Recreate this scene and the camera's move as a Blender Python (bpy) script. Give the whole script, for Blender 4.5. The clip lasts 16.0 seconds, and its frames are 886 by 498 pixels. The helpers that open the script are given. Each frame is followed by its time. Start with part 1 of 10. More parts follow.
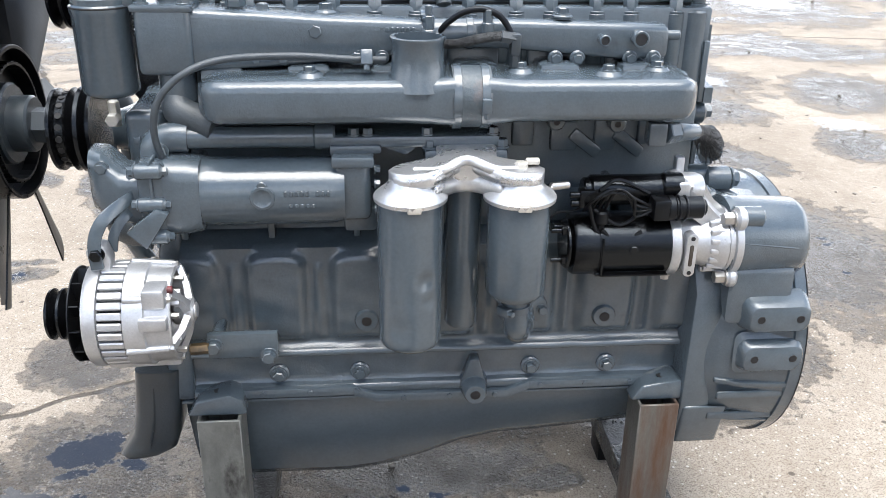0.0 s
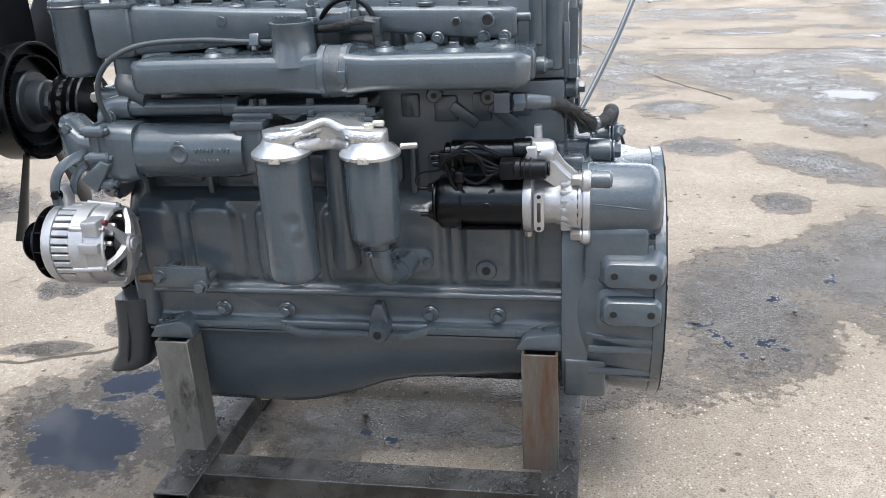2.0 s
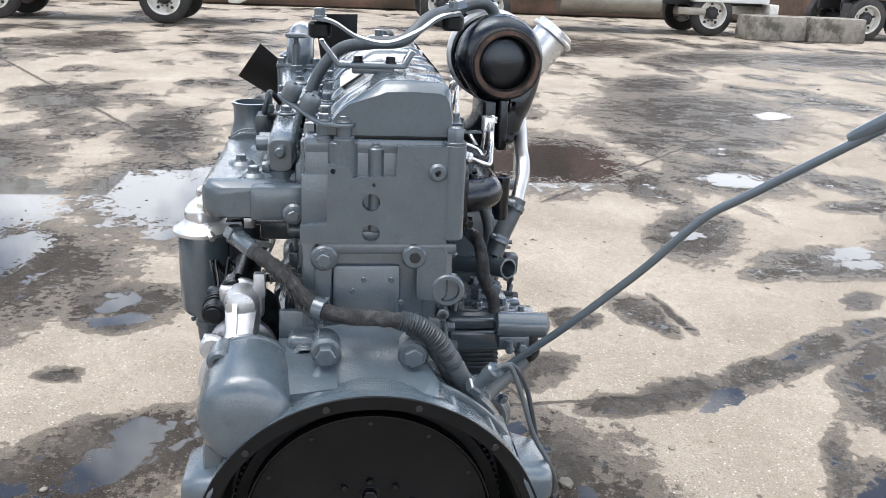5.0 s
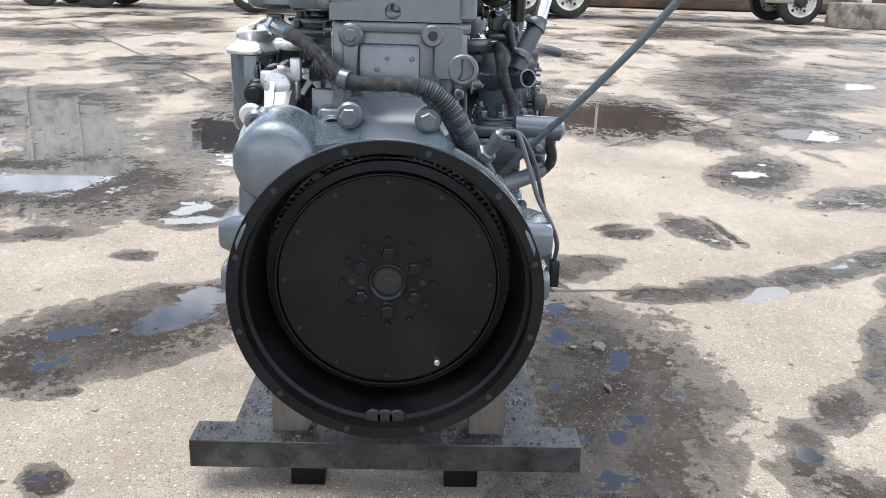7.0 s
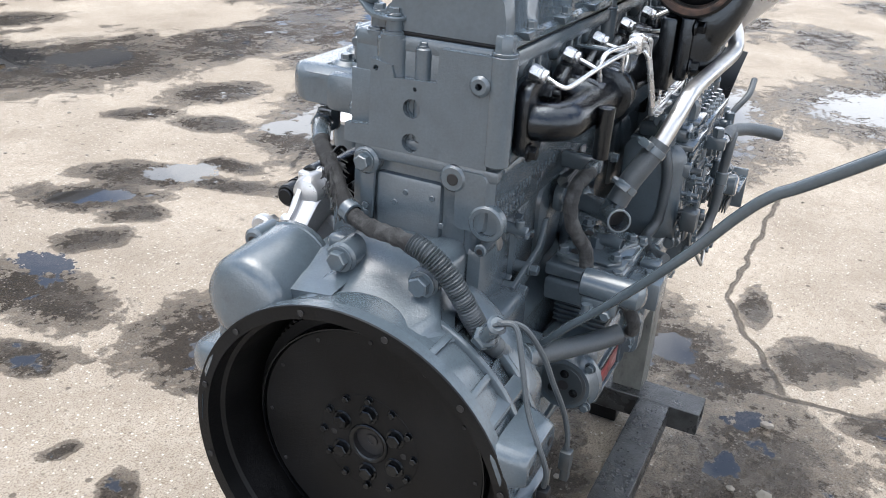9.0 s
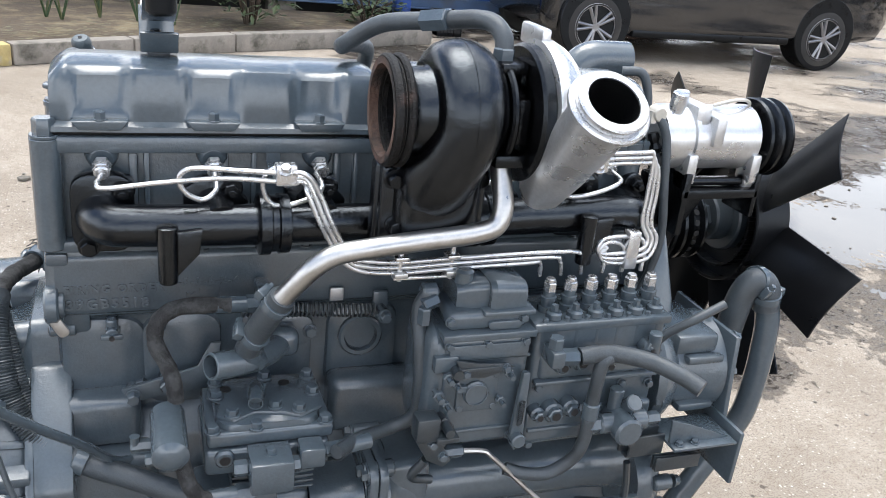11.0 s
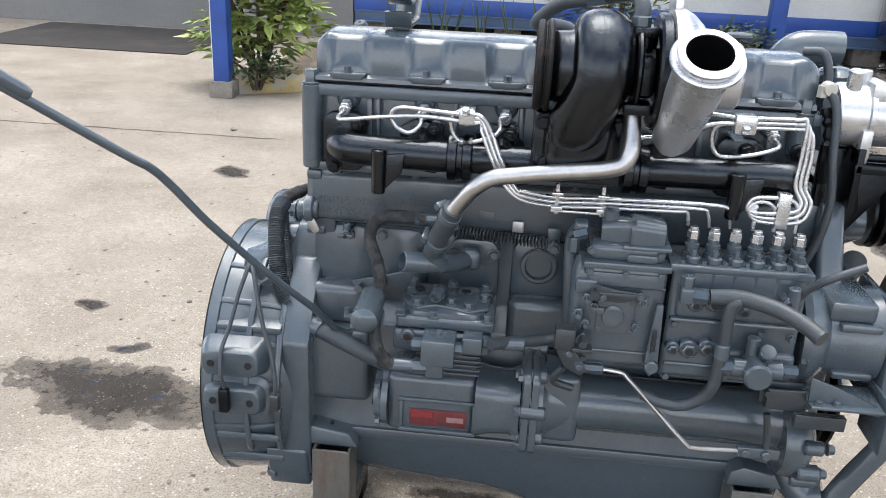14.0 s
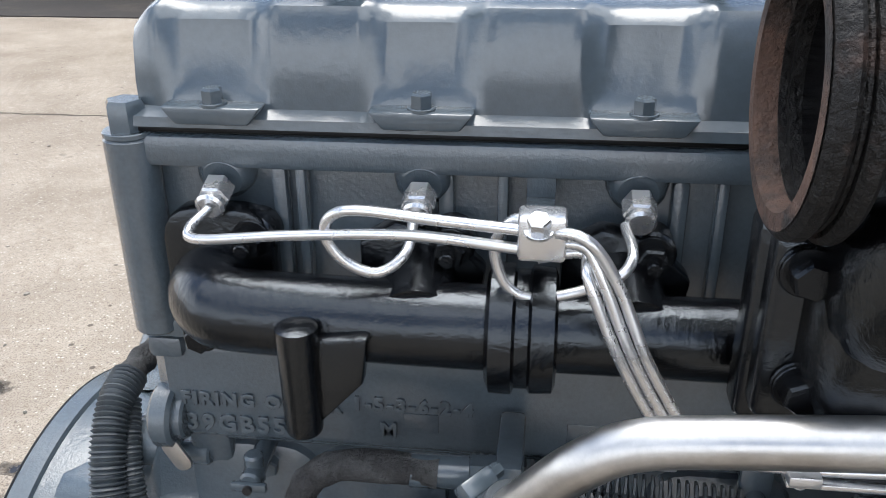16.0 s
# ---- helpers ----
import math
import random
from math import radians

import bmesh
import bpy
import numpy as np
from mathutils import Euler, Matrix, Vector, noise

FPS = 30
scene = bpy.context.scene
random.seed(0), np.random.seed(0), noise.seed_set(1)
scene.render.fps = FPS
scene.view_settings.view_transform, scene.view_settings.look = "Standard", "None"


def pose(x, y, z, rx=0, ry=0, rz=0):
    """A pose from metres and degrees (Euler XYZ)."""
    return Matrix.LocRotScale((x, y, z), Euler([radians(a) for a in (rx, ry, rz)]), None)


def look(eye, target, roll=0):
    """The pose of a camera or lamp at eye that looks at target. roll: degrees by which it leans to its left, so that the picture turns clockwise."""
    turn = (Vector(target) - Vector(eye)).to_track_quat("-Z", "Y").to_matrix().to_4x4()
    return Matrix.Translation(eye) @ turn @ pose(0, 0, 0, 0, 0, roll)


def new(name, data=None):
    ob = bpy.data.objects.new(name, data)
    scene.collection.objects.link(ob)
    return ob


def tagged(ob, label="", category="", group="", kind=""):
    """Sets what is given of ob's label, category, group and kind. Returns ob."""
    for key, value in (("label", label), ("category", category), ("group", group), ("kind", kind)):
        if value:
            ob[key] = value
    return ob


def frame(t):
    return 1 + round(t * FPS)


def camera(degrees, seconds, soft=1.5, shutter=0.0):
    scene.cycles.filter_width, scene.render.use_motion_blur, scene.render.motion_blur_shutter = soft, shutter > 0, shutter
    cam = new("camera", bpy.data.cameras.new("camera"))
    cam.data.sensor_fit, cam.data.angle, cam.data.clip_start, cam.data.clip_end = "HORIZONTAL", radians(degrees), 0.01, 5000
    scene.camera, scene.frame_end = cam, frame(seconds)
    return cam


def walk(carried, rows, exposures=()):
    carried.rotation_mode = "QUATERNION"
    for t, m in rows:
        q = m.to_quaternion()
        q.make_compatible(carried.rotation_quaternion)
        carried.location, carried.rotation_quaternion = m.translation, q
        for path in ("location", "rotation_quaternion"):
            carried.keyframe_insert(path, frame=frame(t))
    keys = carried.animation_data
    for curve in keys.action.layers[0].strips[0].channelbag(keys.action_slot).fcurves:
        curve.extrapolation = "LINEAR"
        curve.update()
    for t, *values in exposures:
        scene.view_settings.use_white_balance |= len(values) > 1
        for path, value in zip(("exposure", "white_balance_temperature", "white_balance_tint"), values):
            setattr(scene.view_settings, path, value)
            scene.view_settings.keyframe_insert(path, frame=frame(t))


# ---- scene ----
cam = camera(54.4, 16.0, soft=0.8)
PATH = [
    (0, (-0.195, -1.59, 1.306), (-0.028, 0.231, 0.496), 0.9),
    (0.5, (-0.217, -1.871, 1.314), (-0.077, 0.0, 0.622), -0.4),
    (1, (-0.131, -2.026, 1.317), (-0.063, -0.136, 0.667), -1.8),
    (1.5, (0.152, -2.077, 1.3), (0.011, -0.214, 0.589), -2.7),
    (2, (0.456, -1.846, 1.252), (0.115, -0.018, 0.517), -3.0),
    (2.5, (0.816, -1.541, 1.277), (0.261, 0.234, 0.541), -2.3),
    (3, (1.122, -1.166, 1.298), (0.252, 0.482, 0.572), -1.2),
    (3.5, (1.349, -0.746, 1.332), (0.107, 0.648, 0.616), -0.8),
    (4, (1.569, -0.455, 1.344), (-0.043, 0.509, 0.658), 0.7),
    (4.5, (1.644, -0.2, 1.348), (-0.178, 0.311, 0.7), 2.3),
    (4.7, (1.679, -0.114, 1.367), (-0.185, 0.234, 0.732), 2.6),
    (6.8, (2.006, 0.065, 1.037), (0.101, 0.106, 0.429), 2.0),
    (7, (1.999, 0.061, 1.019), (0.099, 0.11, 0.398), 1.8),
    (7.5, (1.981, 0.077, 1.084), (0.115, 0.103, 0.366), -0.5),
    (8, (1.927, 0.206, 1.215), (0.103, 0.08, 0.405), -1.3),
    (8.5, (1.772, 0.396, 1.28), (0.013, -0.043, 0.437), 1.0),
    (9, (1.475, 0.559, 1.344), (-0.158, -0.21, 0.483), 3.4),
    (9.5, (1.178, 0.846, 1.403), (-0.243, -0.256, 0.526), 5.1),
    (10, (0.874, 1.058, 1.428), (-0.33, -0.294, 0.579), 7.0),
    (10.2, (0.73, 1.089, 1.435), (-0.374, -0.351, 0.593), 7.3),
    (12.3, (-0.045, 1.878, 1.428), (-0.167, 0.008, 0.729), 3.0),
    (12.5, (-0.087, 1.957, 1.463), (-0.168, 0.101, 0.721), 2.6),
    (13, (-0.149, 2.063, 1.462), (-0.117, 0.217, 0.694), 1.8),
    (13.5, (-0.101, 1.958, 1.447), (0.007, 0.115, 0.678), 2.3),
    (14, (0.012, 1.678, 1.395), (0.18, -0.174, 0.66), 2.6),
    (14.5, (0.014, 1.386, 1.372), (0.251, -0.445, 0.604), 3.0),
    (15, (0.028, 1.107, 1.334), (0.347, -0.704, 0.549), 2.1),
    (15.5, (0.099, 0.823, 1.294), (0.397, -0.99, 0.504), 1.0),
    (16, (0.112, 0.691, 1.27), (0.339, -1.108, 0.427), -0.5),
]
walk(cam, [(t, look(eye, target, roll)) for t, eye, target, roll in PATH],
     exposures=[(0.0, 0.33), (0.5, 0.02), (1.0, -0.12), (1.5, -0.10), (2.5, -0.04), (4.0, -0.05), (7.0, 0.12), (8.0, 0.14), (9.5, 0.16), (10.0, 0.04), (12.5, 0.08), (14.0, -0.02), (16.0, -0.02)])

# ---- world, sun ----
world = bpy.data.worlds.new("yard_sky")
scene.world = world
world.use_nodes = True
wn, wl = world.node_tree.nodes, world.node_tree.links
wn.clear()
sky = wn.new("ShaderNodeTexSky")
sky.sky_type, sky.sun_disc = "NISHITA", False
sky.sun_elevation, sky.sun_rotation = radians(72), radians(171)
sky.air_density, sky.dust_density, sky.ozone_density = 1.0, 2.5, 1.0
cloud_pos = wn.new("ShaderNodeTexCoord")
cloud = wn.new("ShaderNodeTexNoise")
cloud.inputs["Scale"].default_value, cloud.inputs["Detail"].default_value = 3.6, 7.0
cloud_ramp = wn.new("ShaderNodeMapRange")
cloud_ramp.inputs["From Min"].default_value, cloud_ramp.inputs["From Max"].default_value = 0.95, 1.07
cloud_mix = wn.new("ShaderNodeMix")
cloud_mix.data_type = "RGBA"
cloud_mix.inputs[7].default_value = (25.5, 26.6, 28.6, 1)
bg = wn.new("ShaderNodeBackground")
bg.inputs["Strength"].default_value = 0.112
wout = wn.new("ShaderNodeOutputWorld")
wl.new(cloud_pos.outputs["Generated"], cloud.inputs["Vector"])
# banks of cloud low down, blue gaps between them and the thin cloud overhead
cover = wn.new("ShaderNodeValToRGB")
cover.color_ramp.elements[0].position, cover.color_ramp.elements[0].color = 0.0, (0.64, 0.64, 0.64, 1)
cover.color_ramp.elements[1].position, cover.color_ramp.elements[1].color = 1.0, (0.62, 0.62, 0.62, 1)
for place, much in ((0.32, 0.63), (0.38, 0.44), (0.66, 0.45), (0.82, 0.58)):
    cover.color_ramp.elements.new(place).color = (much, much, much, 1)
height = wn.new("ShaderNodeSeparateXYZ")
wl.new(cloud_pos.outputs["Generated"], height.inputs[0])
wl.new(height.outputs["Z"], cover.inputs["Fac"])
thick = wn.new("ShaderNodeMath")
wl.new(cloud.outputs["Fac"], thick.inputs[0])
wl.new(cover.outputs["Color"], thick.inputs[1])
wl.new(thick.outputs[0], cloud_ramp.inputs["Value"])
wl.new(cloud_ramp.outputs["Result"], cloud_mix.inputs[0])
haze = wn.new("ShaderNodeMix")
haze.data_type = "RGBA"
haze.inputs[0].default_value = 0.6
haze.inputs[7].default_value = (4.6, 7.0, 12.0, 1)
wl.new(sky.outputs["Color"], haze.inputs[6])
wl.new(haze.outputs[2], cloud_mix.inputs[6])
# an overcast sky is brighter overhead than at the horizon
rise = wn.new("ShaderNodeMapRange")
rise.inputs["To Min"].default_value, rise.inputs["To Max"].default_value = 0.88, 1.08
wl.new(height.outputs["Z"], rise.inputs["Value"])
grade = wn.new("ShaderNodeVectorMath")
grade.operation = "SCALE"
wl.new(cloud_mix.outputs[2], grade.inputs[0])
wl.new(rise.outputs["Result"], grade.inputs["Scale"])
wl.new(grade.outputs[0], bg.inputs["Color"])
wl.new(bg.outputs["Background"], wout.inputs["Surface"])

sun_data = bpy.data.lights.new("sun", "SUN")
sun_data.energy, sun_data.angle, sun_data.color = 3.1, radians(38), (1.0, 0.97, 0.92)
sun = new("sun", sun_data)
sun.matrix_world = look((0.2, -1.3, 4.2), (0, 0, 0))

# ---- materials ----
def shader(name):
    m = bpy.data.materials.new(name)
    m.use_nodes = True
    n = m.node_tree.nodes
    return m, n, m.node_tree.links, n["Principled BSDF"]


def noise_node(n, l, vec, scale, detail=4.0, rough=0.55):
    t = n.new("ShaderNodeTexNoise")
    t.inputs["Scale"].default_value, t.inputs["Detail"].default_value = scale, detail
    t.inputs["Roughness"].default_value = rough
    l.new(vec, t.inputs["Vector"])
    return t.outputs["Fac"]


def ramp(n, l, fac, lo, hi, a=0.0, b=1.0):
    t = n.new("ShaderNodeMapRange")
    for key, v in (("From Min", lo), ("From Max", hi), ("To Min", a), ("To Max", b)):
        t.inputs[key].default_value = v
    l.new(fac, t.inputs["Value"])
    return t.outputs["Result"]


def blend(n, l, fac, a, b, mode="MIX"):
    t = n.new("ShaderNodeMix")
    t.data_type, t.blend_type = "RGBA", mode
    for socket, v in ((t.inputs[0], fac), (t.inputs[6], a), (t.inputs[7], b)):
        if isinstance(v, (tuple, float, int)):
            socket.default_value = (*v, 1) if isinstance(v, tuple) else v
        else:
            l.new(v, socket)
    return t.outputs[2]


def calc(n, l, op, a, b=0.0):
    t = n.new("ShaderNodeMath")
    t.operation = op
    for socket, v in ((t.inputs[0], a), (t.inputs[1], b)):
        if isinstance(v, (float, int)):
            socket.default_value = v
        else:
            l.new(v, socket)
    return t.outputs[0]


def surface(name, col, rough=0.4, metal=0.0, var=0.25, dirt=None, dirt_at=(0.55, 0.75), fine=180.0, bump=0.15, coarse=14.0,
            rough_var=0.12, coat=0.0, dist=0.002, squash=None, spec=0.5, coat_rough=0.07, coat_ior=1.5, tint=None):
    """A material with colour and gloss that vary at two scales, fine relief, and patches of a second colour."""
    m, n, l, p = shader(name)
    vec = n.new("ShaderNodeTexCoord").outputs["Object"]
    drawn = vec
    if squash:
        mp = n.new("ShaderNodeMapping")
        mp.inputs["Scale"].default_value = squash
        l.new(vec, mp.inputs["Vector"])
        drawn = mp.outputs[0]
    big, small = noise_node(n, l, drawn, coarse, 6, 0.6), noise_node(n, l, vec, fine, 4, 0.65)
    dark = tuple(c * (1 - var) for c in col)
    light = tuple(min(1, c * (1 + var)) for c in col)
    c = blend(n, l, ramp(n, l, big, 0.3, 0.7), dark, light)
    c = blend(n, l, ramp(n, l, small, 0.35, 0.75, 0, 0.35), c, tuple(v * 0.6 for v in col))
    if dirt:
        patch = ramp(n, l, noise_node(n, l, drawn, coarse * 0.6, 8, 0.65), *dirt_at)
        c = blend(n, l, patch, c, dirt)
    l.new(c, p.inputs["Base Color"])
    l.new(ramp(n, l, big, 0.3, 0.7, max(0.02, rough - rough_var), min(1, rough + rough_var)), p.inputs["Roughness"])
    p.inputs["Metallic"].default_value = metal
    p.inputs["Coat Weight"].default_value = coat
    p.inputs["Coat Roughness"].default_value = coat_rough
    p.inputs["Specular IOR Level"].default_value = spec
    p.inputs["Coat IOR"].default_value = coat_ior
    if tint:
        p.inputs["Specular Tint"].default_value = (*tint, 1)
    if bump:
        b = n.new("ShaderNodeBump")
        b.inputs["Strength"].default_value, b.inputs["Distance"].default_value = bump, dist
        h = calc(n, l, "ADD", small, calc(n, l, "MULTIPLY", big, 1.5))
        l.new(h, b.inputs["Height"])
        l.new(b.outputs["Normal"], p.inputs["Normal"])
        l.new(b.outputs["Normal"], p.inputs["Coat Normal"])
    return m


PAINT = surface("engine_paint_cast", (0.064, 0.083, 0.098), 0.20, 0.0, 0.08, (0.040, 0.053, 0.064), (0.62, 0.80), 260, 0.34, 30, 0.07, 0.55, dist=0.0014, spec=0.55, coat_rough=0.09)
PAINT_SMOOTH = surface("engine_paint_smooth", (0.066, 0.085, 0.100), 0.18, 0.0, 0.06, (0.052, 0.068, 0.080), (0.64, 0.86), 140, 0.14, 22, 0.06, 0.42, spec=0.55, coat_rough=0.12)
PAINT_DARK = surface("dark_grey_paint", (0.026, 0.034, 0.040), 0.40, 0.0, 0.2, None, fine=200, bump=0.25, coat=0.4)
BLACK = surface("black_gloss_paint", (0.0030, 0.0030, 0.0034), 0.17, 0.0, 0.3, (0.007, 0.0065, 0.0065), (0.64, 0.8), 260, 0.28, 16, 0.08, 0.0, spec=0.36, tint=(0.80, 0.90, 1.0))
BLACK_CAST = surface("black_cast_iron_paint", (0.0020, 0.0020, 0.0024), 0.14, 0.0, 0.3, (0.004, 0.0038, 0.0036), (0.6, 0.8), 190, 0.50, 22, 0.04, 0.0, spec=0.58, dist=0.0012, tint=(0.80, 0.90, 1.0))
BLACK_MATT = surface("black_matt_paint", (0.0046, 0.0045, 0.0047), 0.42, 0.0, 0.35, (0.011, 0.0105, 0.010), (0.5, 0.8), 200, 0.3, 10, 0.12, spec=0.2, tint=(0.85, 0.92, 1.0))
BLACK_PLASTIC = surface("black_plastic", (0.0055, 0.0055, 0.0060), 0.33, 0.0, 0.3, (0.013, 0.013, 0.013), (0.62, 0.85), 120, 0.1, 8, 0.1, spec=0.26, tint=(0.82, 0.91, 1.0))
SILVER = surface("silver_paint", (0.62, 0.625, 0.63), 0.31, 0.80, 0.08, (0.42, 0.41, 0.40), (0.60, 0.80), 220, 0.12, 18, 0.10, squash=(0.5, 1, 1))
ALU = surface("cast_aluminium", (0.50, 0.505, 0.515), 0.36, 0.70, 0.12, (0.36, 0.35, 0.34), (0.62, 0.8), 260, 0.20, 22, 0.10)
STEEL = surface("bare_steel", (0.50, 0.495, 0.485), 0.36, 1.0, 0.12, (0.36, 0.33, 0.3), (0.6, 0.8), 160, 0.1, 24, 0.1)
LINE = surface("silver_fuel_line", (0.64, 0.645, 0.65), 0.27, 0.85, 0.06, (0.48, 0.47, 0.46), (0.66, 0.85), 40, 0.0, 18, 0.06)
HOSE = surface("grey_rubber_hose", (0.042, 0.052, 0.060), 0.5, 0.0, 0.25, (0.026, 0.031, 0.035), (0.52, 0.72), 260, 0.4, 20, 0.12, 0.2, coat_rough=0.3)
HOSE_DARK = surface("worn_braided_hose", (0.048, 0.048, 0.049), 0.7, 0.0, 0.35, (0.090, 0.092, 0.092), (0.48, 0.62), 420, 1.0, 60, 0.12, dist=0.006, spec=0.2)
RUST = surface("rusty_cast_iron", (0.085, 0.048, 0.034), 0.72, 0.1, 0.45, (0.016, 0.013, 0.012), (0.44, 0.60), 240, 1.0, 46, 0.12, dist=0.003)
RUST_BLACK = surface("blackened_rusty_iron", (0.007, 0.0065, 0.0062), 0.55, 0.1, 0.4, (0.045, 0.026, 0.020), (0.56, 0.72), 200, 1.0, 40, 0.1, dist=0.003, spec=0.3)
STAND = surface("oily_dark_steel", (0.040, 0.042, 0.042), 0.32, 0.2, 0.4, (0.010, 0.010, 0.010), (0.45, 0.60), 160, 0.7, 16, 0.2, 0.2, dist=0.003)
STAND_RUST = surface("worn_steel_with_rust", (0.135, 0.130, 0.118), 0.45, 0.35, 0.3, (0.095, 0.048, 0.028), (0.47, 0.66), 120, 0.4, 22, 0.15, squash=(1, 1, 0.16))
STAND_PALE = surface("pale_worn_steel", (0.165, 0.168, 0.155), 0.42, 0.35, 0.3, (0.035, 0.033, 0.030), (0.53, 0.66), 140, 0.4, 26, 0.15, squash=(1, 1, 0.45))
DARK_STEEL = surface("dark_worn_steel", (0.085, 0.075, 0.066), 0.42, 0.6, 0.35, (0.04, 0.026, 0.02), (0.48, 0.64), 160, 0.3, 30, 0.1)
BRASS = surface("brass", (0.24, 0.16, 0.08), 0.4, 0.7, 0.3, (0.07, 0.06, 0.05), (0.45, 0.6))
RED_PLATE = surface("red_plate", (0.13, 0.018, 0.020), 0.45, 0.0, 0.35, (0.05, 0.03, 0.03), (0.48, 0.66), 120, 0.1, 40)
PLATE = surface("worn_metal_plate", (0.55, 0.52, 0.46), 0.4, 0.3, 0.15, (0.3, 0.28, 0.25), (0.6, 0.8))
RUBBER = surface("tyre_rubber", (0.022, 0.021, 0.02), 0.75, 0.0, 0.3, (0.06, 0.055, 0.048), (0.5, 0.75), 60, 0.3, 4)
SLEEVE = surface("worn_painted_rubber", (0.060, 0.078, 0.090), 0.5, 0.0, 0.25, (0.11, 0.10, 0.10), (0.52, 0.66), 120, 0.7, 26, 0.15, 0.2, coat_rough=0.25)
# near-black that stands for shade in holes and gaps, also on dark parts
SHADE_AND_DARK = surface("shade_and_dark_parts", (0.01, 0.01, 0.011), 0.6, 0.0, 0.2, None)


def ground_material(stains, faint, puddles, cracks):
    """Worn yard concrete: exposed grit, damp stains with ragged edges, puddles and cracks."""
    m, n, l, p = shader("yard_concrete")
    pos = n.new("ShaderNodeNewGeometry").outputs["Position"]

    def shifted(scale, detail, amount, vec):
        """The place moved about by noise."""
        w = n.new("ShaderNodeTexNoise")
        w.inputs["Scale"].default_value, w.inputs["Detail"].default_value = scale, detail
        l.new(vec, w.inputs["Vector"])
        o = n.new("ShaderNodeVectorMath")
        o.operation = "SUBTRACT"
        l.new(w.outputs["Color"], o.inputs[0])
        o.inputs[1].default_value = (0.5, 0.5, 0.5)
        a = n.new("ShaderNodeVectorMath")
        a.operation = "MULTIPLY"
        l.new(o.outputs[0], a.inputs[0])
        a.inputs[1].default_value = (amount, amount, 0)
        out = n.new("ShaderNodeVectorMath")
        l.new(vec, out.inputs[0])
        l.new(a.outputs[0], out.inputs[1])
        return out.outputs[0]

    bent = shifted(4.2, 6.0, 0.16, pos)
    wavy = shifted(7.0, 4.0, 0.07, pos)

    def nearest(spots, vec):
        """Distance to the nearest of some ellipses (x, y, half-axes, turn): 1 on their edge."""
        out = None
        for x, y, rx, ry, turn in spots:
            t = n.new("ShaderNodeMapping")
            t.vector_type = "TEXTURE"
            t.inputs["Location"].default_value = (x, y, -0.04)
            t.inputs["Rotation"].default_value = (0, 0, radians(turn))
            t.inputs["Scale"].default_value = (rx, ry, 1)
            l.new(vec, t.inputs["Vector"])
            c = n.new("ShaderNodeVectorMath")
            c.operation = "LENGTH"
            l.new(t.outputs[0], c.inputs[0])
            out = c.outputs["Value"] if out is None else calc(n, l, "MINIMUM", out, c.outputs["Value"])
        if out is None:
            none = n.new("ShaderNodeValue")
            none.outputs[0].default_value = 9.0
            out = none.outputs[0]
        return out

    def along(lines, vec):
        """1 on straight cracks (x0, y0, x1, y1, half-width)."""
        out = None
        for x0, y0, x1, y1, wide in lines:
            t = n.new("ShaderNodeMapping")
            t.vector_type = "TEXTURE"
            t.inputs["Location"].default_value = ((x0 + x1) / 2, (y0 + y1) / 2, 0)
            t.inputs["Rotation"].default_value = (0, 0, math.atan2(y1 - y0, x1 - x0))
            t.inputs["Scale"].default_value = (math.hypot(x1 - x0, y1 - y0) / 2, wide, 1)
            l.new(vec, t.inputs["Vector"])
            s = n.new("ShaderNodeSeparateXYZ")
            l.new(t.outputs[0], s.inputs[0])
            k = calc(n, l, "MULTIPLY", ramp(n, l, calc(n, l, "ABSOLUTE", s.outputs["Y"]), 1.3, 0.6), ramp(n, l, calc(n, l, "ABSOLUTE", s.outputs["X"]), 1.03, 0.98))
            out = k if out is None else calc(n, l, "MAXIMUM", out, k)
        if out is None:
            out = n.new("ShaderNodeValue").outputs[0]
            out.default_value = 0.0
        return out

    def dots(scale, size, share):
        """Scattered grit: 1 inside some random cells."""
        v = n.new("ShaderNodeTexVoronoi")
        v.inputs["Scale"].default_value = scale
        l.new(pos, v.inputs["Vector"])
        s = n.new("ShaderNodeSeparateColor")
        l.new(v.outputs["Color"], s.inputs[0])
        inside = ramp(n, l, v.outputs["Distance"], size, size * 0.75)
        return calc(n, l, "MULTIPLY", inside, ramp(n, l, s.outputs["Red"], 1 - share, 1 - share + 0.01)), s.outputs["Green"]

    grain = noise_node(n, l, pos, 230, 3, 0.75)
    mottle = noise_node(n, l, pos, 28, 5, 0.7)
    cloudy = noise_node(n, l, pos, 1.3, 7, 0.65)
    edge = noise_node(n, l, pos, 6.5, 9, 0.72)
    broad = noise_node(n, l, pos, 0.55, 4, 0.55)
    streaky = n.new("ShaderNodeMapping")
    streaky.inputs["Rotation"].default_value = (0, 0, radians(-20))
    streaky.inputs["Scale"].default_value = (0.55, 1.0, 1.0)
    l.new(pos, streaky.inputs["Vector"])
    drift = noise_node(n, l, streaky.outputs[0], 0.95, 6, 0.6)

    # dry concrete
    base = blend(n, l, ramp(n, l, cloudy, 0.32, 0.68), CONCRETE_DARK, CONCRETE_LIGHT)
    base = blend(n, l, ramp(n, l, mottle, 0.46, 0.66, 0, 0.50), base, (0.26, 0.210, 0.160))
    base = blend(n, l, ramp(n, l, grain, 0.50, 0.60, 0, 0.85), base, (0.165, 0.130, 0.098))
    pale, tint = dots(85, 0.32, 0.32)
    dark, _ = dots(60, 0.28, 0.20)
    specks, _ = dots(17, 0.16, 0.16)
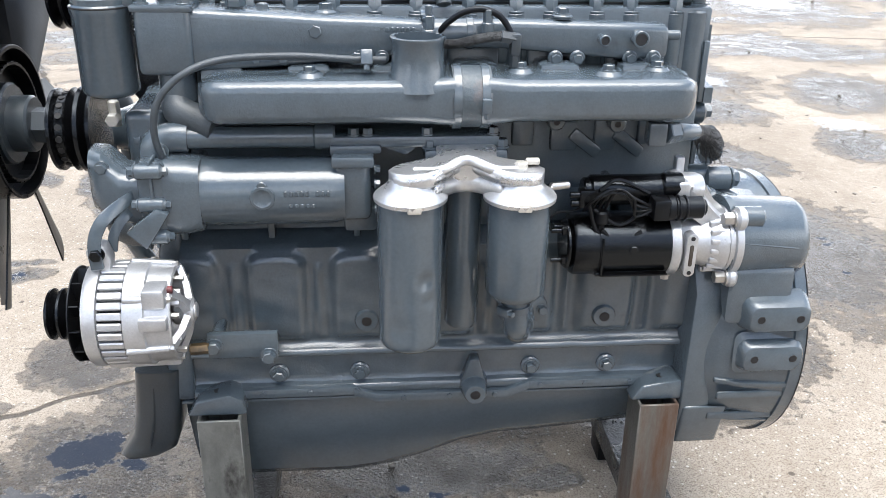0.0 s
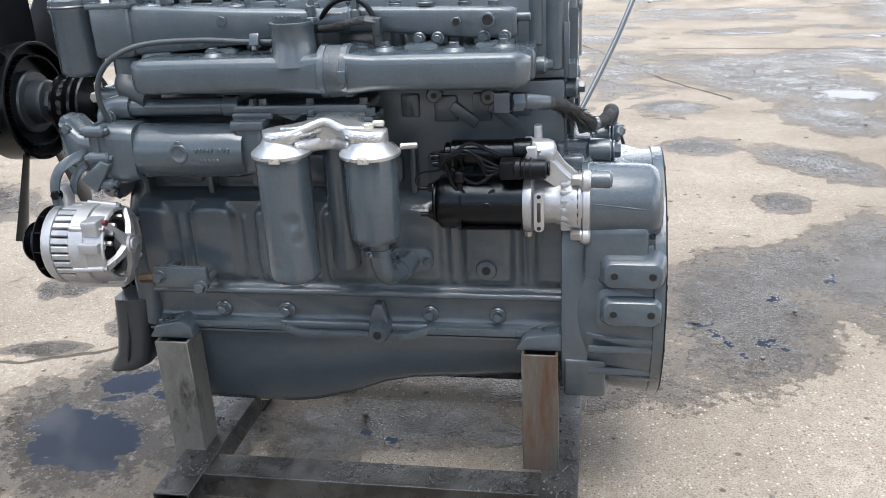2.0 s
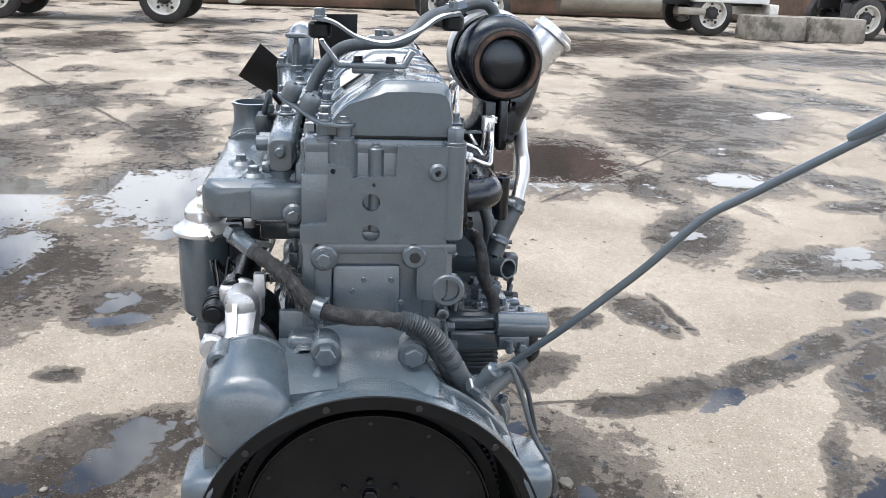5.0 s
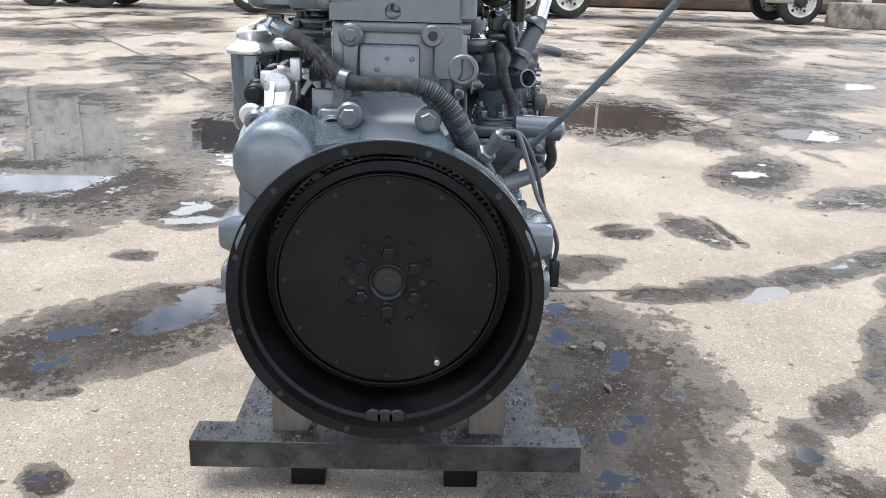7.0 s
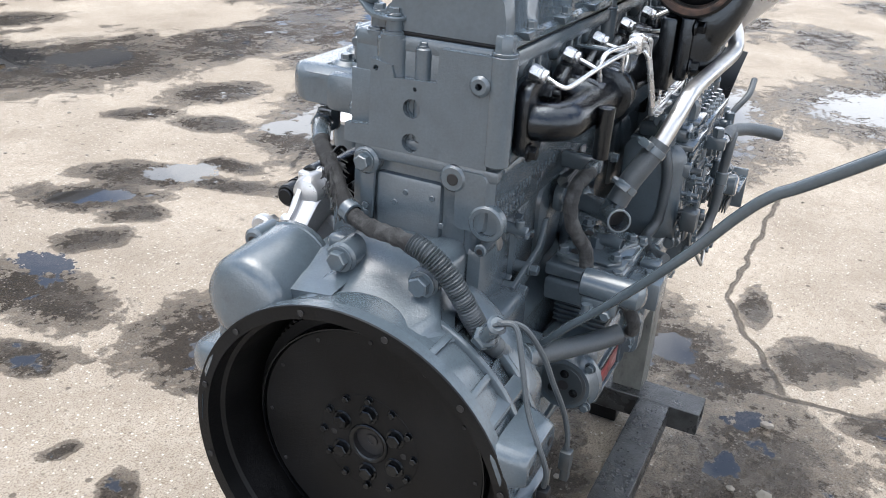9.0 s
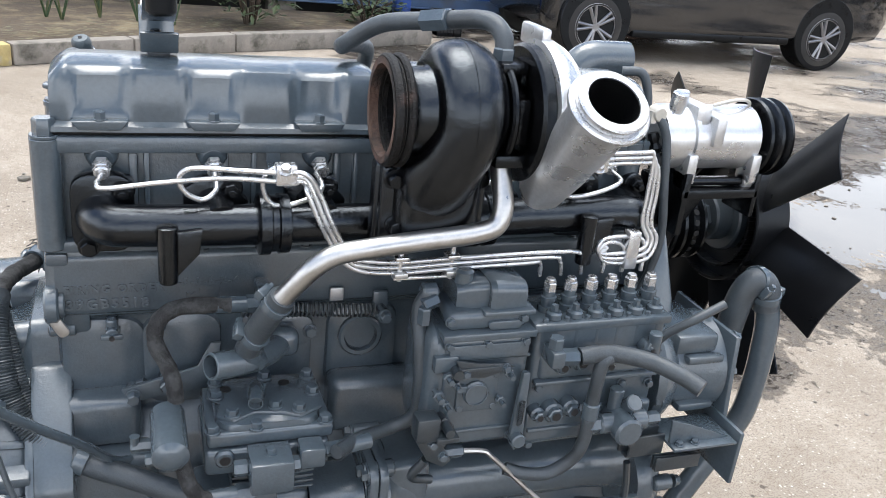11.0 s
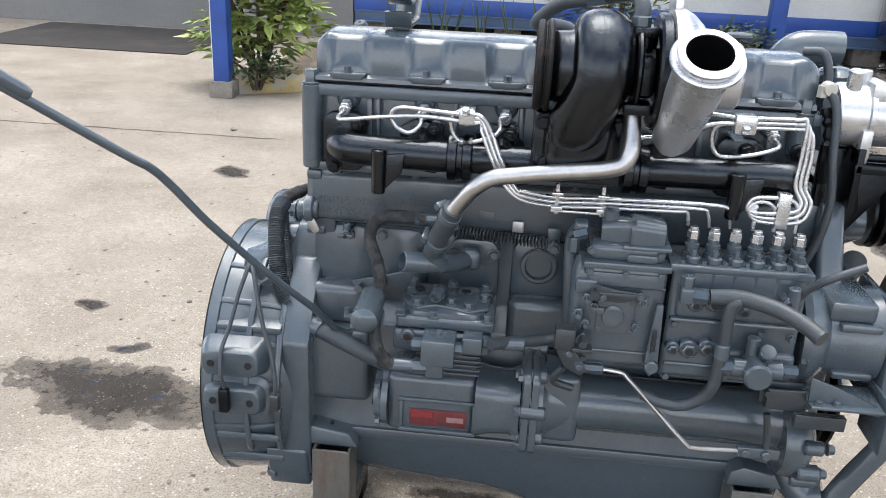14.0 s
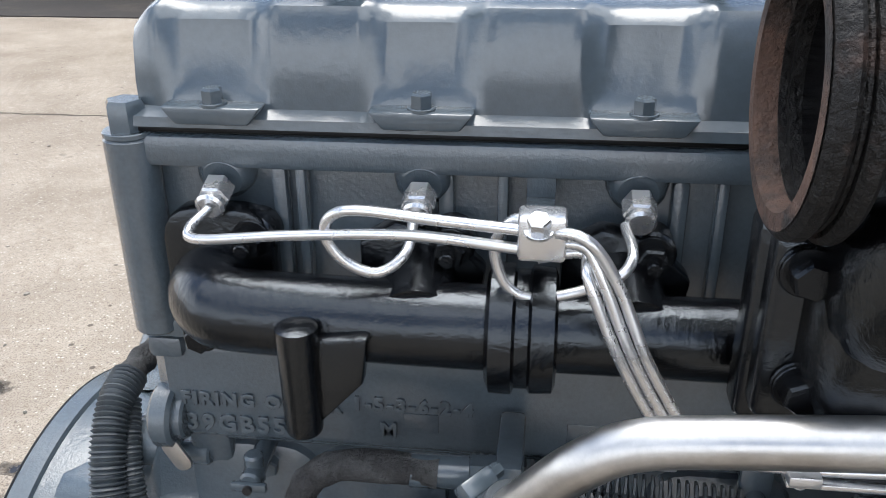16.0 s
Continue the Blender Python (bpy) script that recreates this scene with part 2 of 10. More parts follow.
    base = blend(n, l, calc(n, l, "MULTIPLY", pale, 0.85), base, blend(n, l, tint, (0.42, 0.36, 0.29), (0.66, 0.62, 0.56)))
    base = blend(n, l, calc(n, l, "MULTIPLY", dark, 0.65), base, (0.12, 0.10, 0.085))
    base = blend(n, l, calc(n, l, "MULTIPLY", specks, 0.8), base, (0.075, 0.062, 0.05))

    # damp: listed stains, and drifts of damp far from the engine
    rag = calc(n, l, "ADD", calc(n, l, "MULTIPLY", calc(n, l, "SUBTRACT", edge, 0.5), 1.7), calc(n, l, "MULTIPLY", calc(n, l, "SUBTRACT", mottle, 0.5), 1.1))
    near = calc(n, l, "MINIMUM", nearest(stains, bent), calc(n, l, "ADD", nearest(faint, bent), 0.42))
    away = n.new("ShaderNodeVectorMath")
    away.operation = "LENGTH"
    l.new(pos, away.inputs[0])
    far = ramp(n, l, away.outputs["Value"], 2.2, 4.2, 0.0, 1.0)
    wild = calc(n, l, "MULTIPLY", calc(n, l, "SUBTRACT", calc(n, l, "ADD", calc(n, l, "MULTIPLY", drift, 0.75), calc(n, l, "MULTIPLY", broad, 0.25)), 0.540), 9.0)
    wild = calc(n, l, "SUBTRACT", 1.0, wild)
    axes = n.new("ShaderNodeSeparateXYZ")
    l.new(pos, axes.inputs[0])
    far = calc(n, l, "MULTIPLY", far, calc(n, l, "MAXIMUM", ramp(n, l, axes.outputs["Y"], -2.9, -2.2), ramp(n, l, axes.outputs["X"], -0.6, -1.6)))
    wild = calc(n, l, "ADD", wild, ramp(n, l, far, 0.0, 1.0, 3.0, 0.0))
    reach = calc(n, l, "ADD", calc(n, l, "MINIMUM", near, wild), rag)
    damp = ramp(n, l, reach, 1.24, 1.08)
    deep = ramp(n, l, calc(n, l, "ADD", reach, calc(n, l, "MULTIPLY", calc(n, l, "SUBTRACT", noise_node(n, l, pos, 22, 7, 0.75), 0.5), 1.6)), 1.00, 0.72)
    wet = calc(n, l, "MULTIPLY", deep, ramp(n, l, noise_node(n, l, pos, 3.3, 8, 0.72), 0.38, 0.54))
    pool = calc(n, l, "ADD", nearest(puddles, wavy), calc(n, l, "MULTIPLY", rag, 1.5))
    pool = calc(n, l, "MINIMUM", pool, calc(n, l, "ADD", wild, calc(n, l, "ADD", 1.05, calc(n, l, "MULTIPLY", rag, 0.6))))
    water = ramp(n, l, pool, 1.03, 0.98)
    water = calc(n, l, "MAXIMUM", water, calc(n, l, "MULTIPLY", ramp(n, l, reach, 0.80, 0.60), ramp(n, l, noise_node(n, l, pos, 9.0, 5, 0.6), 0.605, 0.63)))
    line = along(cracks, wavy)
    flecks = ramp(n, l, noise_node(n, l, pos, 4.6, 6, 0.7), 0.675, 0.715, 0, 0.7)
    damp = calc(n, l, "MAXIMUM", damp, flecks)

    soaked = blend(n, l, 1.0, base, (0.215, 0.207, 0.203), "MULTIPLY")
    soaked = blend(n, l, ramp(n, l, noise_node(n, l, pos, 12, 6, 0.75), 0.42, 0.62, 0, 0.75), soaked, blend(n, l, 1.0, base, (0.35, 0.338, 0.328), "MULTIPLY"))
    moist = blend(n, l, 1.0, base, (0.54, 0.522, 0.505), "MULTIPLY")
    c = blend(n, l, calc(n, l, "MULTIPLY", damp, 0.9), base, moist)
    c = blend(n, l, deep, c, soaked)
    c = blend(n, l, calc(n, l, "MULTIPLY", wet, 0.85), c, blend(n, l, 1.0, c, (0.62, 0.615, 0.62), "MULTIPLY"))
    c = blend(n, l, calc(n, l, "MULTIPLY", calc(n, l, "MULTIPLY", pale, damp), 0.38), c, (0.30, 0.275, 0.245))
    c = blend(n, l, calc(n, l, "MULTIPLY", line, 0.8), c, (0.045, 0.038, 0.032))
    c = blend(n, l, calc(n, l, "MULTIPLY", water, 0.9), c, (0.016, 0.016, 0.017))
    l.new(c, p.inputs["Base Color"])
    l.new(ramp(n, l, water, 0, 1, 0.27, 0.60), p.inputs["Specular IOR Level"])
    dry = calc(n, l, "SUBTRACT", 1.0, water)
    r = ramp(n, l, damp, 0, 1, 0.92, 0.38)
    r = calc(n, l, "SUBTRACT", r, calc(n, l, "MULTIPLY", wet, 0.27))
    l.new(calc(n, l, "ADD", calc(n, l, "MULTIPLY", r, dry), 0.02), p.inputs["Roughness"])
    b = n.new("ShaderNodeBump")
    b.inputs["Distance"].default_value = 0.006
    l.new(calc(n, l, "MULTIPLY", dry, 0.85), b.inputs["Strength"])
    h = calc(n, l, "ADD", grain, calc(n, l, "MULTIPLY", mottle, 1.4))
    h = calc(n, l, "ADD", h, calc(n, l, "MULTIPLY", pale, 0.4))
    h = calc(n, l, "ADD", h, calc(n, l, "MULTIPLY", damp, calc(n, l, "MULTIPLY", noise_node(n, l, pos, 130, 3, 0.7), 4.5)))
    h = calc(n, l, "SUBTRACT", h, calc(n, l, "MULTIPLY", line, 3.0))
    l.new(h, b.inputs["Height"])
    l.new(b.outputs["Normal"], p.inputs["Normal"])
    return m


CONCRETE_DARK, CONCRETE_LIGHT = (0.260, 0.220, 0.176), (0.455, 0.397, 0.328)
# damp stains: x, y, half-axes, turn in degrees
STAINS_REAR_A = [(-0.8, 0.87, 0.171, 0.056, 105), (-0.89, 1.15, 0.182, 0.079, 111), (-1.02, 1.48, 0.259, 0.072, 120), (-1.22, 1.83, 0.283, 0.073, 127), (-1.43, 2.26, 0.263, 0.072, 109),
                 (-1.63, 2.76, 0.414, 0.058, 115), (-0.95, 1.89, 0.244, 0.079, 154), (-0.69, 1.82, 0.21, 0.098, 162), (-0.22, 1.52, 0.206, 0.129, 131), (-2.77, 1.98, 0.514, 0.201, 154),
                 (-2.24, 2.49, 0.373, 0.232, -76), (-2.58, 3.45, 0.573, 0.257, 114), (-4.12, 2.79, 0.506, 0.415, 155), (-7.14, 3.7, 1.571, 1.041, 154), (-1.7, 2.32, 0.123, 0.074, 125),
                 (-1.58, 1.37, 0.22, 0.03, -174), (-13.46, 8.88, 1.994, 1.32, -84), (-3.34, 3.37, 0.305, 0.147, -86)]
STAINS_REAR_B = [(-4.01, 4.53, 0.38, 0.279, -109), (-4.7, 1.57, 0.992, 0.496, 165), (-2.74, 1.88, 0.388, 0.182, -28), (-1.54, 1.24, 0.181, 0.063, -159), (-1.51, 0.89, 0.074, 0.054, 118),
                 (0.01, 1.17, 0.146, 0.078, -39), (0.26, 0.97, 0.094, 0.053, 153), (-0.32, 1.42, 0.272, 0.046, -28), (-2.1, 2.11, 0.189, 0.091, 107), (-13.31, 6.42, 1.747, 0.787, 134),
                 (-14.67, 4.81, 1.966, 0.971, 137), (-0.04, 0.61, 0.235, 0.165, -165), (-0.23, 0.48, 0.427, 0.112, -9), (0.29, 0.57, 0.198, 0.149, 161), (-0.8, 0.94, 0.194, 0.071, 97),
                 (-9.36, 4.0, 1.078, 0.513, -33), (-5.46, 3.49, 0.453, 0.239, 123)]
STAINS_REAR_C = [(0.31, 1.45, 0.199, 0.149, -121), (0.44, 1.06, 0.289, 0.154, -135), (0.09, 2.44, 0.219, 0.184, -144), (-0.13, 2.87, 0.11, 0.083, -112), (-0.77, 3.18, 0.418, 0.227, 127), (-0.02, 3.79, 0.479, 0.325, 105), (-0.66, 3.9, 0.595, 0.247, -162), (-0.64, 4.97, 1.437, 0.11, 131), (-1.57, 5.98, 1.461, 0.101, 131), (-0.05, 4.24, 0.577, 0.101, 129), (-1.28, 7.19, 0.278, 0.203, -107), (0.67, 1.43, 0.097, 0.05, -132), (0.16, 1, 0.134, 0.096, 156), (-2.56, 8.42, 0.433, 0.327, -124), (-3.56, 7.17, 2.933, 0.283, 112)]
STAINS_PUMP_SIDE_A = [(1.22, -0.54, 0.318, 0.131, 169), (1.3, -0.81, 0.053, 0.028, 177), (-0.87, -0.03, 0.257, 0.178, 166), (-2.46, -3.77, 0.57, 0.5, 88), (-1.98, -1.85, 0.35, 0.26, 45),
                      (-1.74, -1.02, 0.22, 0.146, 156), (-1.86, -1.41, 0.167, 0.089, 180), (-2.28, -2.71, 0.268, 0.186, 160), (-0.06, 0.03, 0.096, 0.037, -176), (0.26, 0.06, 0.041, 0.024, -179)]
STAINS_PUMP_SIDE_B = [(0.12, -0.19, 0.104, 0.025, -176), (-2.84, -5.16, 0.4, 0.241, 167), (1.58, -1.1, 0.068, 0.033, 179), (1.64, -2.86, 0.111, 0.07, 116), (-0.89, 0.24, 0.178, 0.151, 22),
                      (-0.79, 0.38, 0.178, 0.121, 132), (-1.01, 0.59, 0.095, 0.081, -2), (-3.63, -0.2, 0.987, 0.359, 12), (-1.31, 0.43, 0.139, 0.04, 12), (-0.52, 0.09, 0.139, 0.066, 140)]
STAINS_FAR_A = [(-0.14, -1.62, 0.322, 0.145, 89), (0.15, -1.41, 0.179, 0.073, 113), (0.37, -0.96, 0.059, 0.03, 131), (-0.83, -2.1, 0.258, 0.145, 121), (-1.99, -4.15, 0.77, 0.46, 80),
                (-0.53, -1.81, 0.126, 0.092, 133), (-0.6, -3.07, 0.129, 0.107, 113), (-1.76, -2.74, 0.166, 0.101, 148), (-0.03, -1.88, 0.094, 0.068, 81), (-1.1, -2.11, 0.249, 0.139, 110)]
STAINS_FAR_B = [(-1.22, -1.72, 0.179, 0.08, 103), (-2.58, -1.88, 0.505, 0.347, 4), (-2.55, -2.18, 0.192, 0.157, 68), (-3.99, -3.17, 0.506, 0.412, 65), (-1.82, -2.36, 0.199, 0.111, 99),
                (-0.78, -1.83, 0.118, 0.082, 140), (-1.4, -1.88, 0.15, 0.073, 102), (-4.56, 0.89, 0.892, 0.612, 142), (-1.59, 0.9, 0.094, 0.049, 116), (-1.66, 1.22, 0.173, 0.096, 179)]
STAINS_FILTER_SIDE_A = [(-2.26, -1.64, 0.762, 0.488, 32), (-4.49, -2.73, 0.974, 0.576, 18), (-7.07, -2.72, 0.618, 0.415, 18), (-0.39, -0.83, 0.3, 0.221, 107), (-0.15, -0.93, 0.165, 0.104, 99),
                        (0.4, -0.73, 0.052, 0.044, 44), (0.01, -0.85, 0.041, 0.024, 81), (-1.54, -0.92, 0.14, 0.112, 119), (-10.62, -5.25, 1.011, 0.878, 24), (-12.95, -4.25, 1.233, 0.806, 9),
                        (-1.31, -1.48, 0.143, 0.096, 106), (-1.09, -1.01, 0.085, 0.058, 81), (-0.61, -0.58, 0.291, 0.191, -101)]
STAINS_FILTER_SIDE_B = [(-1.72, -0.88, 0.214, 0.175, -22), (-5.54, -1.47, 1.085, 0.318, -170), (-14.09, -1.76, 0.946, 0.528, 3), (-3.51, -1.0, 0.948, 0.61, -161), (-0.93, -0.05, 0.346, 0.199, 139),
                        (0.97, 0.88, 0.482, 0.249, 81), (1.25, 1.21, 0.257, 0.216, 105), (-1.62, 1.24, 0.131, 0.101, -176), (-1.5, 0.97, 0.079, 0.046, 130), (-1.08, 0.68, 0.149, 0.107, 122),
                        (-0.86, 0.17, 0.239, 0.167, 148), (1.54, 1.28, 0.508, 0.282, 67), (3.0, 3.91, 0.527, 0.33, 66)]
STAINS_FILTER_SIDE_C = [(4.18, 8.04, 1.327, 0.826, 92), (3.39, 5.41, 0.586, 0.399, 128), (2.1, 4.28, 0.386, 0.281, 62), (2.47, 2.72, 0.297, 0.179, 63), (-6.59, 13.64, 5.81, 0.806, 113),
                        (-2.64, 3.68, 1.013, 0.273, 114), (6.35, 11.36, 1.443, 0.805, 82), (1.76, 4.84, 1.01, 0.493, 119), (1.89, 3.57, 0.421, 0.267, 117), (1.04, 2.94, 0.183, 0.164, -158),
                        (1.29, 1.98, 0.12, 0.096, 48), (0.96, 3.94, 0.216, 0.169, 179), (1.58, 2.6, 0.383, 0.173, 126)]
STAINS_WET = [(0.14, 0.56, 0.66, 0.24, -14), (-0.31, 0.53, 0.40, 0.18, -12), (-0.36, -0.86, 0.40, 0.25, 133), (-0.13, -0.98, 0.18, 0.14, 43), (-0.93, -4.34, 0.22, 0.189, -176), (-0.47, -3.65, 0.306, 0.229, 163), (-0.18, -3.12, 0.157, 0.131, 151), (-0.48, -2.79, 0.24, 0.137, 145), (-0.25, -2.38, 0.16, 0.115, 91), (0.02, -1.99, 0.196, 0.142, 109), (0.21, -1.72, 0.138, 0.054, 141), (-1.23, -5.09, 0.229, 0.154, 179), (-1.0, 1.96, 0.418, 0.125, 142), (-1.06, 1.62, 0.327, 0.086, 119), (-0.43, -0.8, 0.274, 0.154, 109)]
STAINS_UNDER = [(-0.57, -0.08, 0.121, 0.082, -165), (-0.07, 0.12, 0.266, 0.073, -175), (0.2, 0.06, 0.089, 0.036, -175), (-0.05, 0.07, 0.207, 0.085, 175), (0.23, 0.09, 0.048, 0.035, 179),
                (-0.25, -0.03, 0.136, 0.061, -178)]
# standing water
PUDDLES_A = [(-0.22, 1.5, 0.096, 0.068, 127), (-2.4, 2.7, 0.172, 0.087, 136), (-2.64, 3.66, 0.349, 0.149, 123), (-2.5, 3.07, 0.126, 0.069, 128), (-2.22, 2.64, 0.121, 0.072, -79),
             (-4.05, 2.76, 0.236, 0.205, 156), (-0.82, 1.3, 0.084, 0.048, 116), (-2.72, 1.91, 0.103, 0.076, 125), (-7.01, 4.53, 0.281, 0.15, 139), (-2.24, 3.18, 0.116, 0.064, -77),
             (-3.51, -1.0, 0.745, 0.54, -153), (-2.74, -0.8, 0.313, 0.112, 96), (-0.67, -0.65, 0.089, 0.072, -129), (-4.56, 1.57, 0.756, 0.443, 162), (-0.23, 0.63, 0.051, 0.03, -19),
             (-0.64, 0.51, 0.060, 0.044, -39), (-0.41, 0.48, 0.057, 0.037, -17)]
PUDDLES_B = [(0.18, 0.54, 0.040, 0.022, -14), (-0.76, 1.21, 0.052, 0.030, 121), (0.25, 0.97, 0.039, 0.024, 151), (-3.3, -2.07, 0.651, 0.419, 18), (-2.2, -1.79, 0.297, 0.26, 72),
             (-4.86, -3.14, 0.255, 0.142, 30), (-0.50, -0.71, 0.17, 0.085, 150), (-0.36, -0.97, 0.08, 0.045, 115), (-1.56, -0.92, 0.128, 0.061, 106), (-7.03, -2.86, 0.307, 0.219, 20),
             (-3.84, -2.57, 0.27, 0.207, 70), (-0.89, -0.06, 0.142, 0.117, 170), (-0.8, -0.14, 0.068, 0.048, 138), (-2.44, -3.84, 0.297, 0.199, 149), (-1.72, -0.97, 0.119, 0.049, 155),
             (-2.0, -2.04, 0.137, 0.085, -180), (-3.63, -0.2, 0.697, 0.302, 10)]
PUDDLES_C = [(-0.89, 0.24, 0.082, 0.062, -134), (-0.3, -1.77, 0.128, 0.066, 100), (-0.82, -2.11, 0.17, 0.073, 124), (-2.05, -4.38, 0.471, 0.273, 94), (-1.23, -1.98, 0.137, 0.103, 138),
             (-2.41, -1.66, 0.314, 0.181, -178), (-4.29, -2.62, 0.526, 0.294, 29), (-4.53, 0.93, 0.653, 0.42, 128), (-0.27, 0.64, 0.055, 0.029, -8), (-0.91, -0.06, 0.176, 0.091, 140),
             (-0.93, 0.23, 0.069, 0.055, -105), (4.24, 8.19, 0.482, 0.298, 105), (-2.6, 3.68, 0.367, 0.164, 121), (-0.98, 0.04, 0.084, 0.05, 159), (2.6, 3.12, 0.161, 0.139, 149),
             (2.14, 4.28, 0.17, 0.142, -168)]
PUDDLES = PUDDLES_A + PUDDLES_B + PUDDLES_C
# x0, y0, x1, y1, half-width of joints and cracks
CRACKS = [(-0.79, 0.42, -0.87, 1.29, 0.01), (-0.87, 1.29, -1.36, 2.28, 0.012), (-1.36, 2.28, -1.9, 3.28, 0.012), (-1.9, 3.28, -5.36, 11.7, 0.018), (-2.48, 0.37, -1.33, 0.33, 0.009), (-1.33, 0.33, -0.82, 0.58, 0.009), (0.98, 6.4, 6.28, 5.5, 0.015), (-0.34, 8.54, 0.96, 4.9, 0.014), (0.96, 4.9, 1.37, 4.15, 0.012), (-3.88, -0.77, -12.6, -5.75, 0.02), (1.6, -3.62, 6.0, -3.62, 0.01), (-1.52, -1.63, -5.37, -3.27, 0.012), (-3.44, 1.24, -9.0, 6.3, 0.014)]

# ---- building tools ----
ORIGIN = {}


def bevelled(bm, w, seg=2, angle=0.6):
    if w > 0:
        edges = [e for e in bm.edges if len(e.link_faces) == 2 and e.calc_face_angle(0) > angle]
        bmesh.ops.bevel(bm, geom=edges, offset=w, segments=seg, affect="EDGES", profile=0.5, clamp_overlap=True)
    return bm


def loft(rings, cap=True, closed=True):
    """Skin over rings of points, which have the same count."""
    bm = bmesh.new()
    rows = [[bm.verts.new(p) for p in ring] for ring in rings]
    k = len(rows[0])
    for a, b in zip(rows, rows[1:]):
        for i in range(k if closed else k - 1):
            j = (i + 1) % k
            bm.faces.new((a[i], a[j], b[j], b[i]))
    if cap:
        bm.faces.new(list(reversed(rows[0])))
        bm.faces.new(rows[-1])
    bmesh.ops.recalc_face_normals(bm, faces=bm.faces)
    return bm


def box(x0, x1, y0, y1, z0, z1, bev=0.003, seg=2):
    ring = lambda x: [(x, y0, z0), (x, y1, z0), (x, y1, z1), (x, y0, z1)]  # noqa: E731
    return bevelled(loft([ring(x0), ring(x1)]), bev, seg)


def prism(poly, ax, a, b, bev=0.003, seg=2):
    """A polygon drawn in the plane across an axis, drawn out from a to b along it."""
    place = {"x": lambda u, v, w: (w, u, v), "y": lambda u, v, w: (u, w, v), "z": lambda u, v, w: (u, v, w)}[ax]
    return bevelled(loft([[place(u, v, w) for u, v in poly] for w in (a, b)]), bev, seg)


def pierced(poly, holes, a, b):
    """A plate across x with round holes (y, z, radius) through it."""
    bm = bmesh.new()
    edges = []
    for loop in [poly] + [[(y + r * math.cos(k * math.pi / 12), z + r * math.sin(k * math.pi / 12)) for k in range(24)] for y, z, r in holes]:
        vs = [bm.verts.new((a, y, z)) for y, z in loop]
        edges += [bm.edges.new((vs[i], vs[i - 1])) for i in range(len(vs))]
    faces = [g for g in bmesh.ops.triangle_fill(bm, use_beauty=True, use_dissolve=False, edges=edges)["geom"] if isinstance(g, bmesh.types.BMFace)]
    out = bmesh.ops.extrude_face_region(bm, geom=faces)["geom"]
    bmesh.ops.translate(bm, vec=(b - a, 0, 0), verts=[v for v in out if isinstance(v, bmesh.types.BMVert)])
    bmesh.ops.recalc_face_normals(bm, faces=bm.faces)
    return bm


def across(d):
    d = Vector(d).normalized()
    u = d.cross((0, 0, 1)) if abs(d.z) < 0.9 else d.cross((0, 1, 0))
    u.normalize()
    return d, u, d.cross(u)


def lathe(at, d, prof, seg=32, cap=True):
    """A profile of (height, radius) turned round the axis d through at."""
    at, (d, u, v) = Vector(at), across(d)
    turn = [2 * math.pi * i / seg for i in range(seg)]
    rings = [[at + d * h + (u * math.cos(a) + v * math.sin(a)) * max(r, 0.0004) for a in turn] for h, r in prof]
    return loft(rings, cap)


def cyl(p0, p1, r, seg=24, bev=0.0):
    p0, p1 = Vector(p0), Vector(p1)
    h = (p1 - p0).length
    b = min(bev, h / 3, r / 2)
    prof = [(0, r - b), (b, r), (h - b, r), (h, r - b)] if b else [(0, r), (h, r)]
    return lathe(p0, p1 - p0, prof, seg)


def ring(p0, p1, r_out, r_in, seg=40, bev=0.002):
    """A hollow cylinder."""
    p0, p1 = Vector(p0), Vector(p1)
    h = (p1 - p0).length
    prof = [(0, r_in), (0, r_out - bev), (bev, r_out), (h - bev, r_out), (h, r_out - bev), (h, r_in), (0, r_in)]
    return lathe(p0, p1 - p0, prof, seg, cap=False)


def spline(pts, n=6):
    p = [Vector(q) for q in pts]
    p = [2 * p[0] - p[1]] + p + [2 * p[-1] - p[-2]]
    out = []
    for i in range(1, len(p) - 2):
        for k in range(n):
            t = k / n
            a, b, c, d = p[i - 1 : i + 3]
            out.append(0.5 * (2 * b + (c - a) * t + (2 * a - 5 * b + 4 * c - d) * t * t + (3 * b - a - 3 * c + d) * t**3))
    return out + [p[-2]]


def tube(pts, r, seg=12, n=6, wave=None, hollow=False):
    """A pipe along a smooth line; wave(s) scales the radius at s metres."""
    line = spline(pts, n)
    rings, s = [], 0.0
    d = (line[1] - line[0]).normalized()
    _, u, v = across(d)
    for i, p in enumerate(line):
        t = (line[min(i + 1, len(line) - 1)] - line[max(i - 1, 0)]).normalized()
        u = (u - t * u.dot(t)).normalized()
        v = t.cross(u)
        s += (p - line[i - 1]).length if i else 0.0
        q = r * (wave(s) if wave else 1.0)
        rings.append([p + (u * math.cos(a) + v * math.sin(a)) * q for a in (2 * math.pi * k / seg for k in range(seg))])
    if hollow:
        ins = []
        for ringp, p in zip((rings[-1], rings[-1]), (line[-1], line[-1] - (line[-1] - line[-3]))):
            c = sum(rings[-1], Vector()) / seg
            ins.append([q * 0.84 + c * 0.16 + (p - line[-1]) for q in ringp])
        rings += ins
    return loft(rings)


def rrect(cu, cv, hu, hv, r, n=4):
    """A rounded rectangle as (u, v) pairs."""
    out = []
    for su, sv, a0 in ((1, 1, 0), (-1, 1, 90), (-1, -1, 180), (1, -1, 270)):
        for k in range(n + 1):
            a = radians(a0 + 90 * k / n)
            out.append((cu + su * (hu - r) + r * math.cos(a), cv + sv * (hv - r) + r * math.sin(a)))
    return out


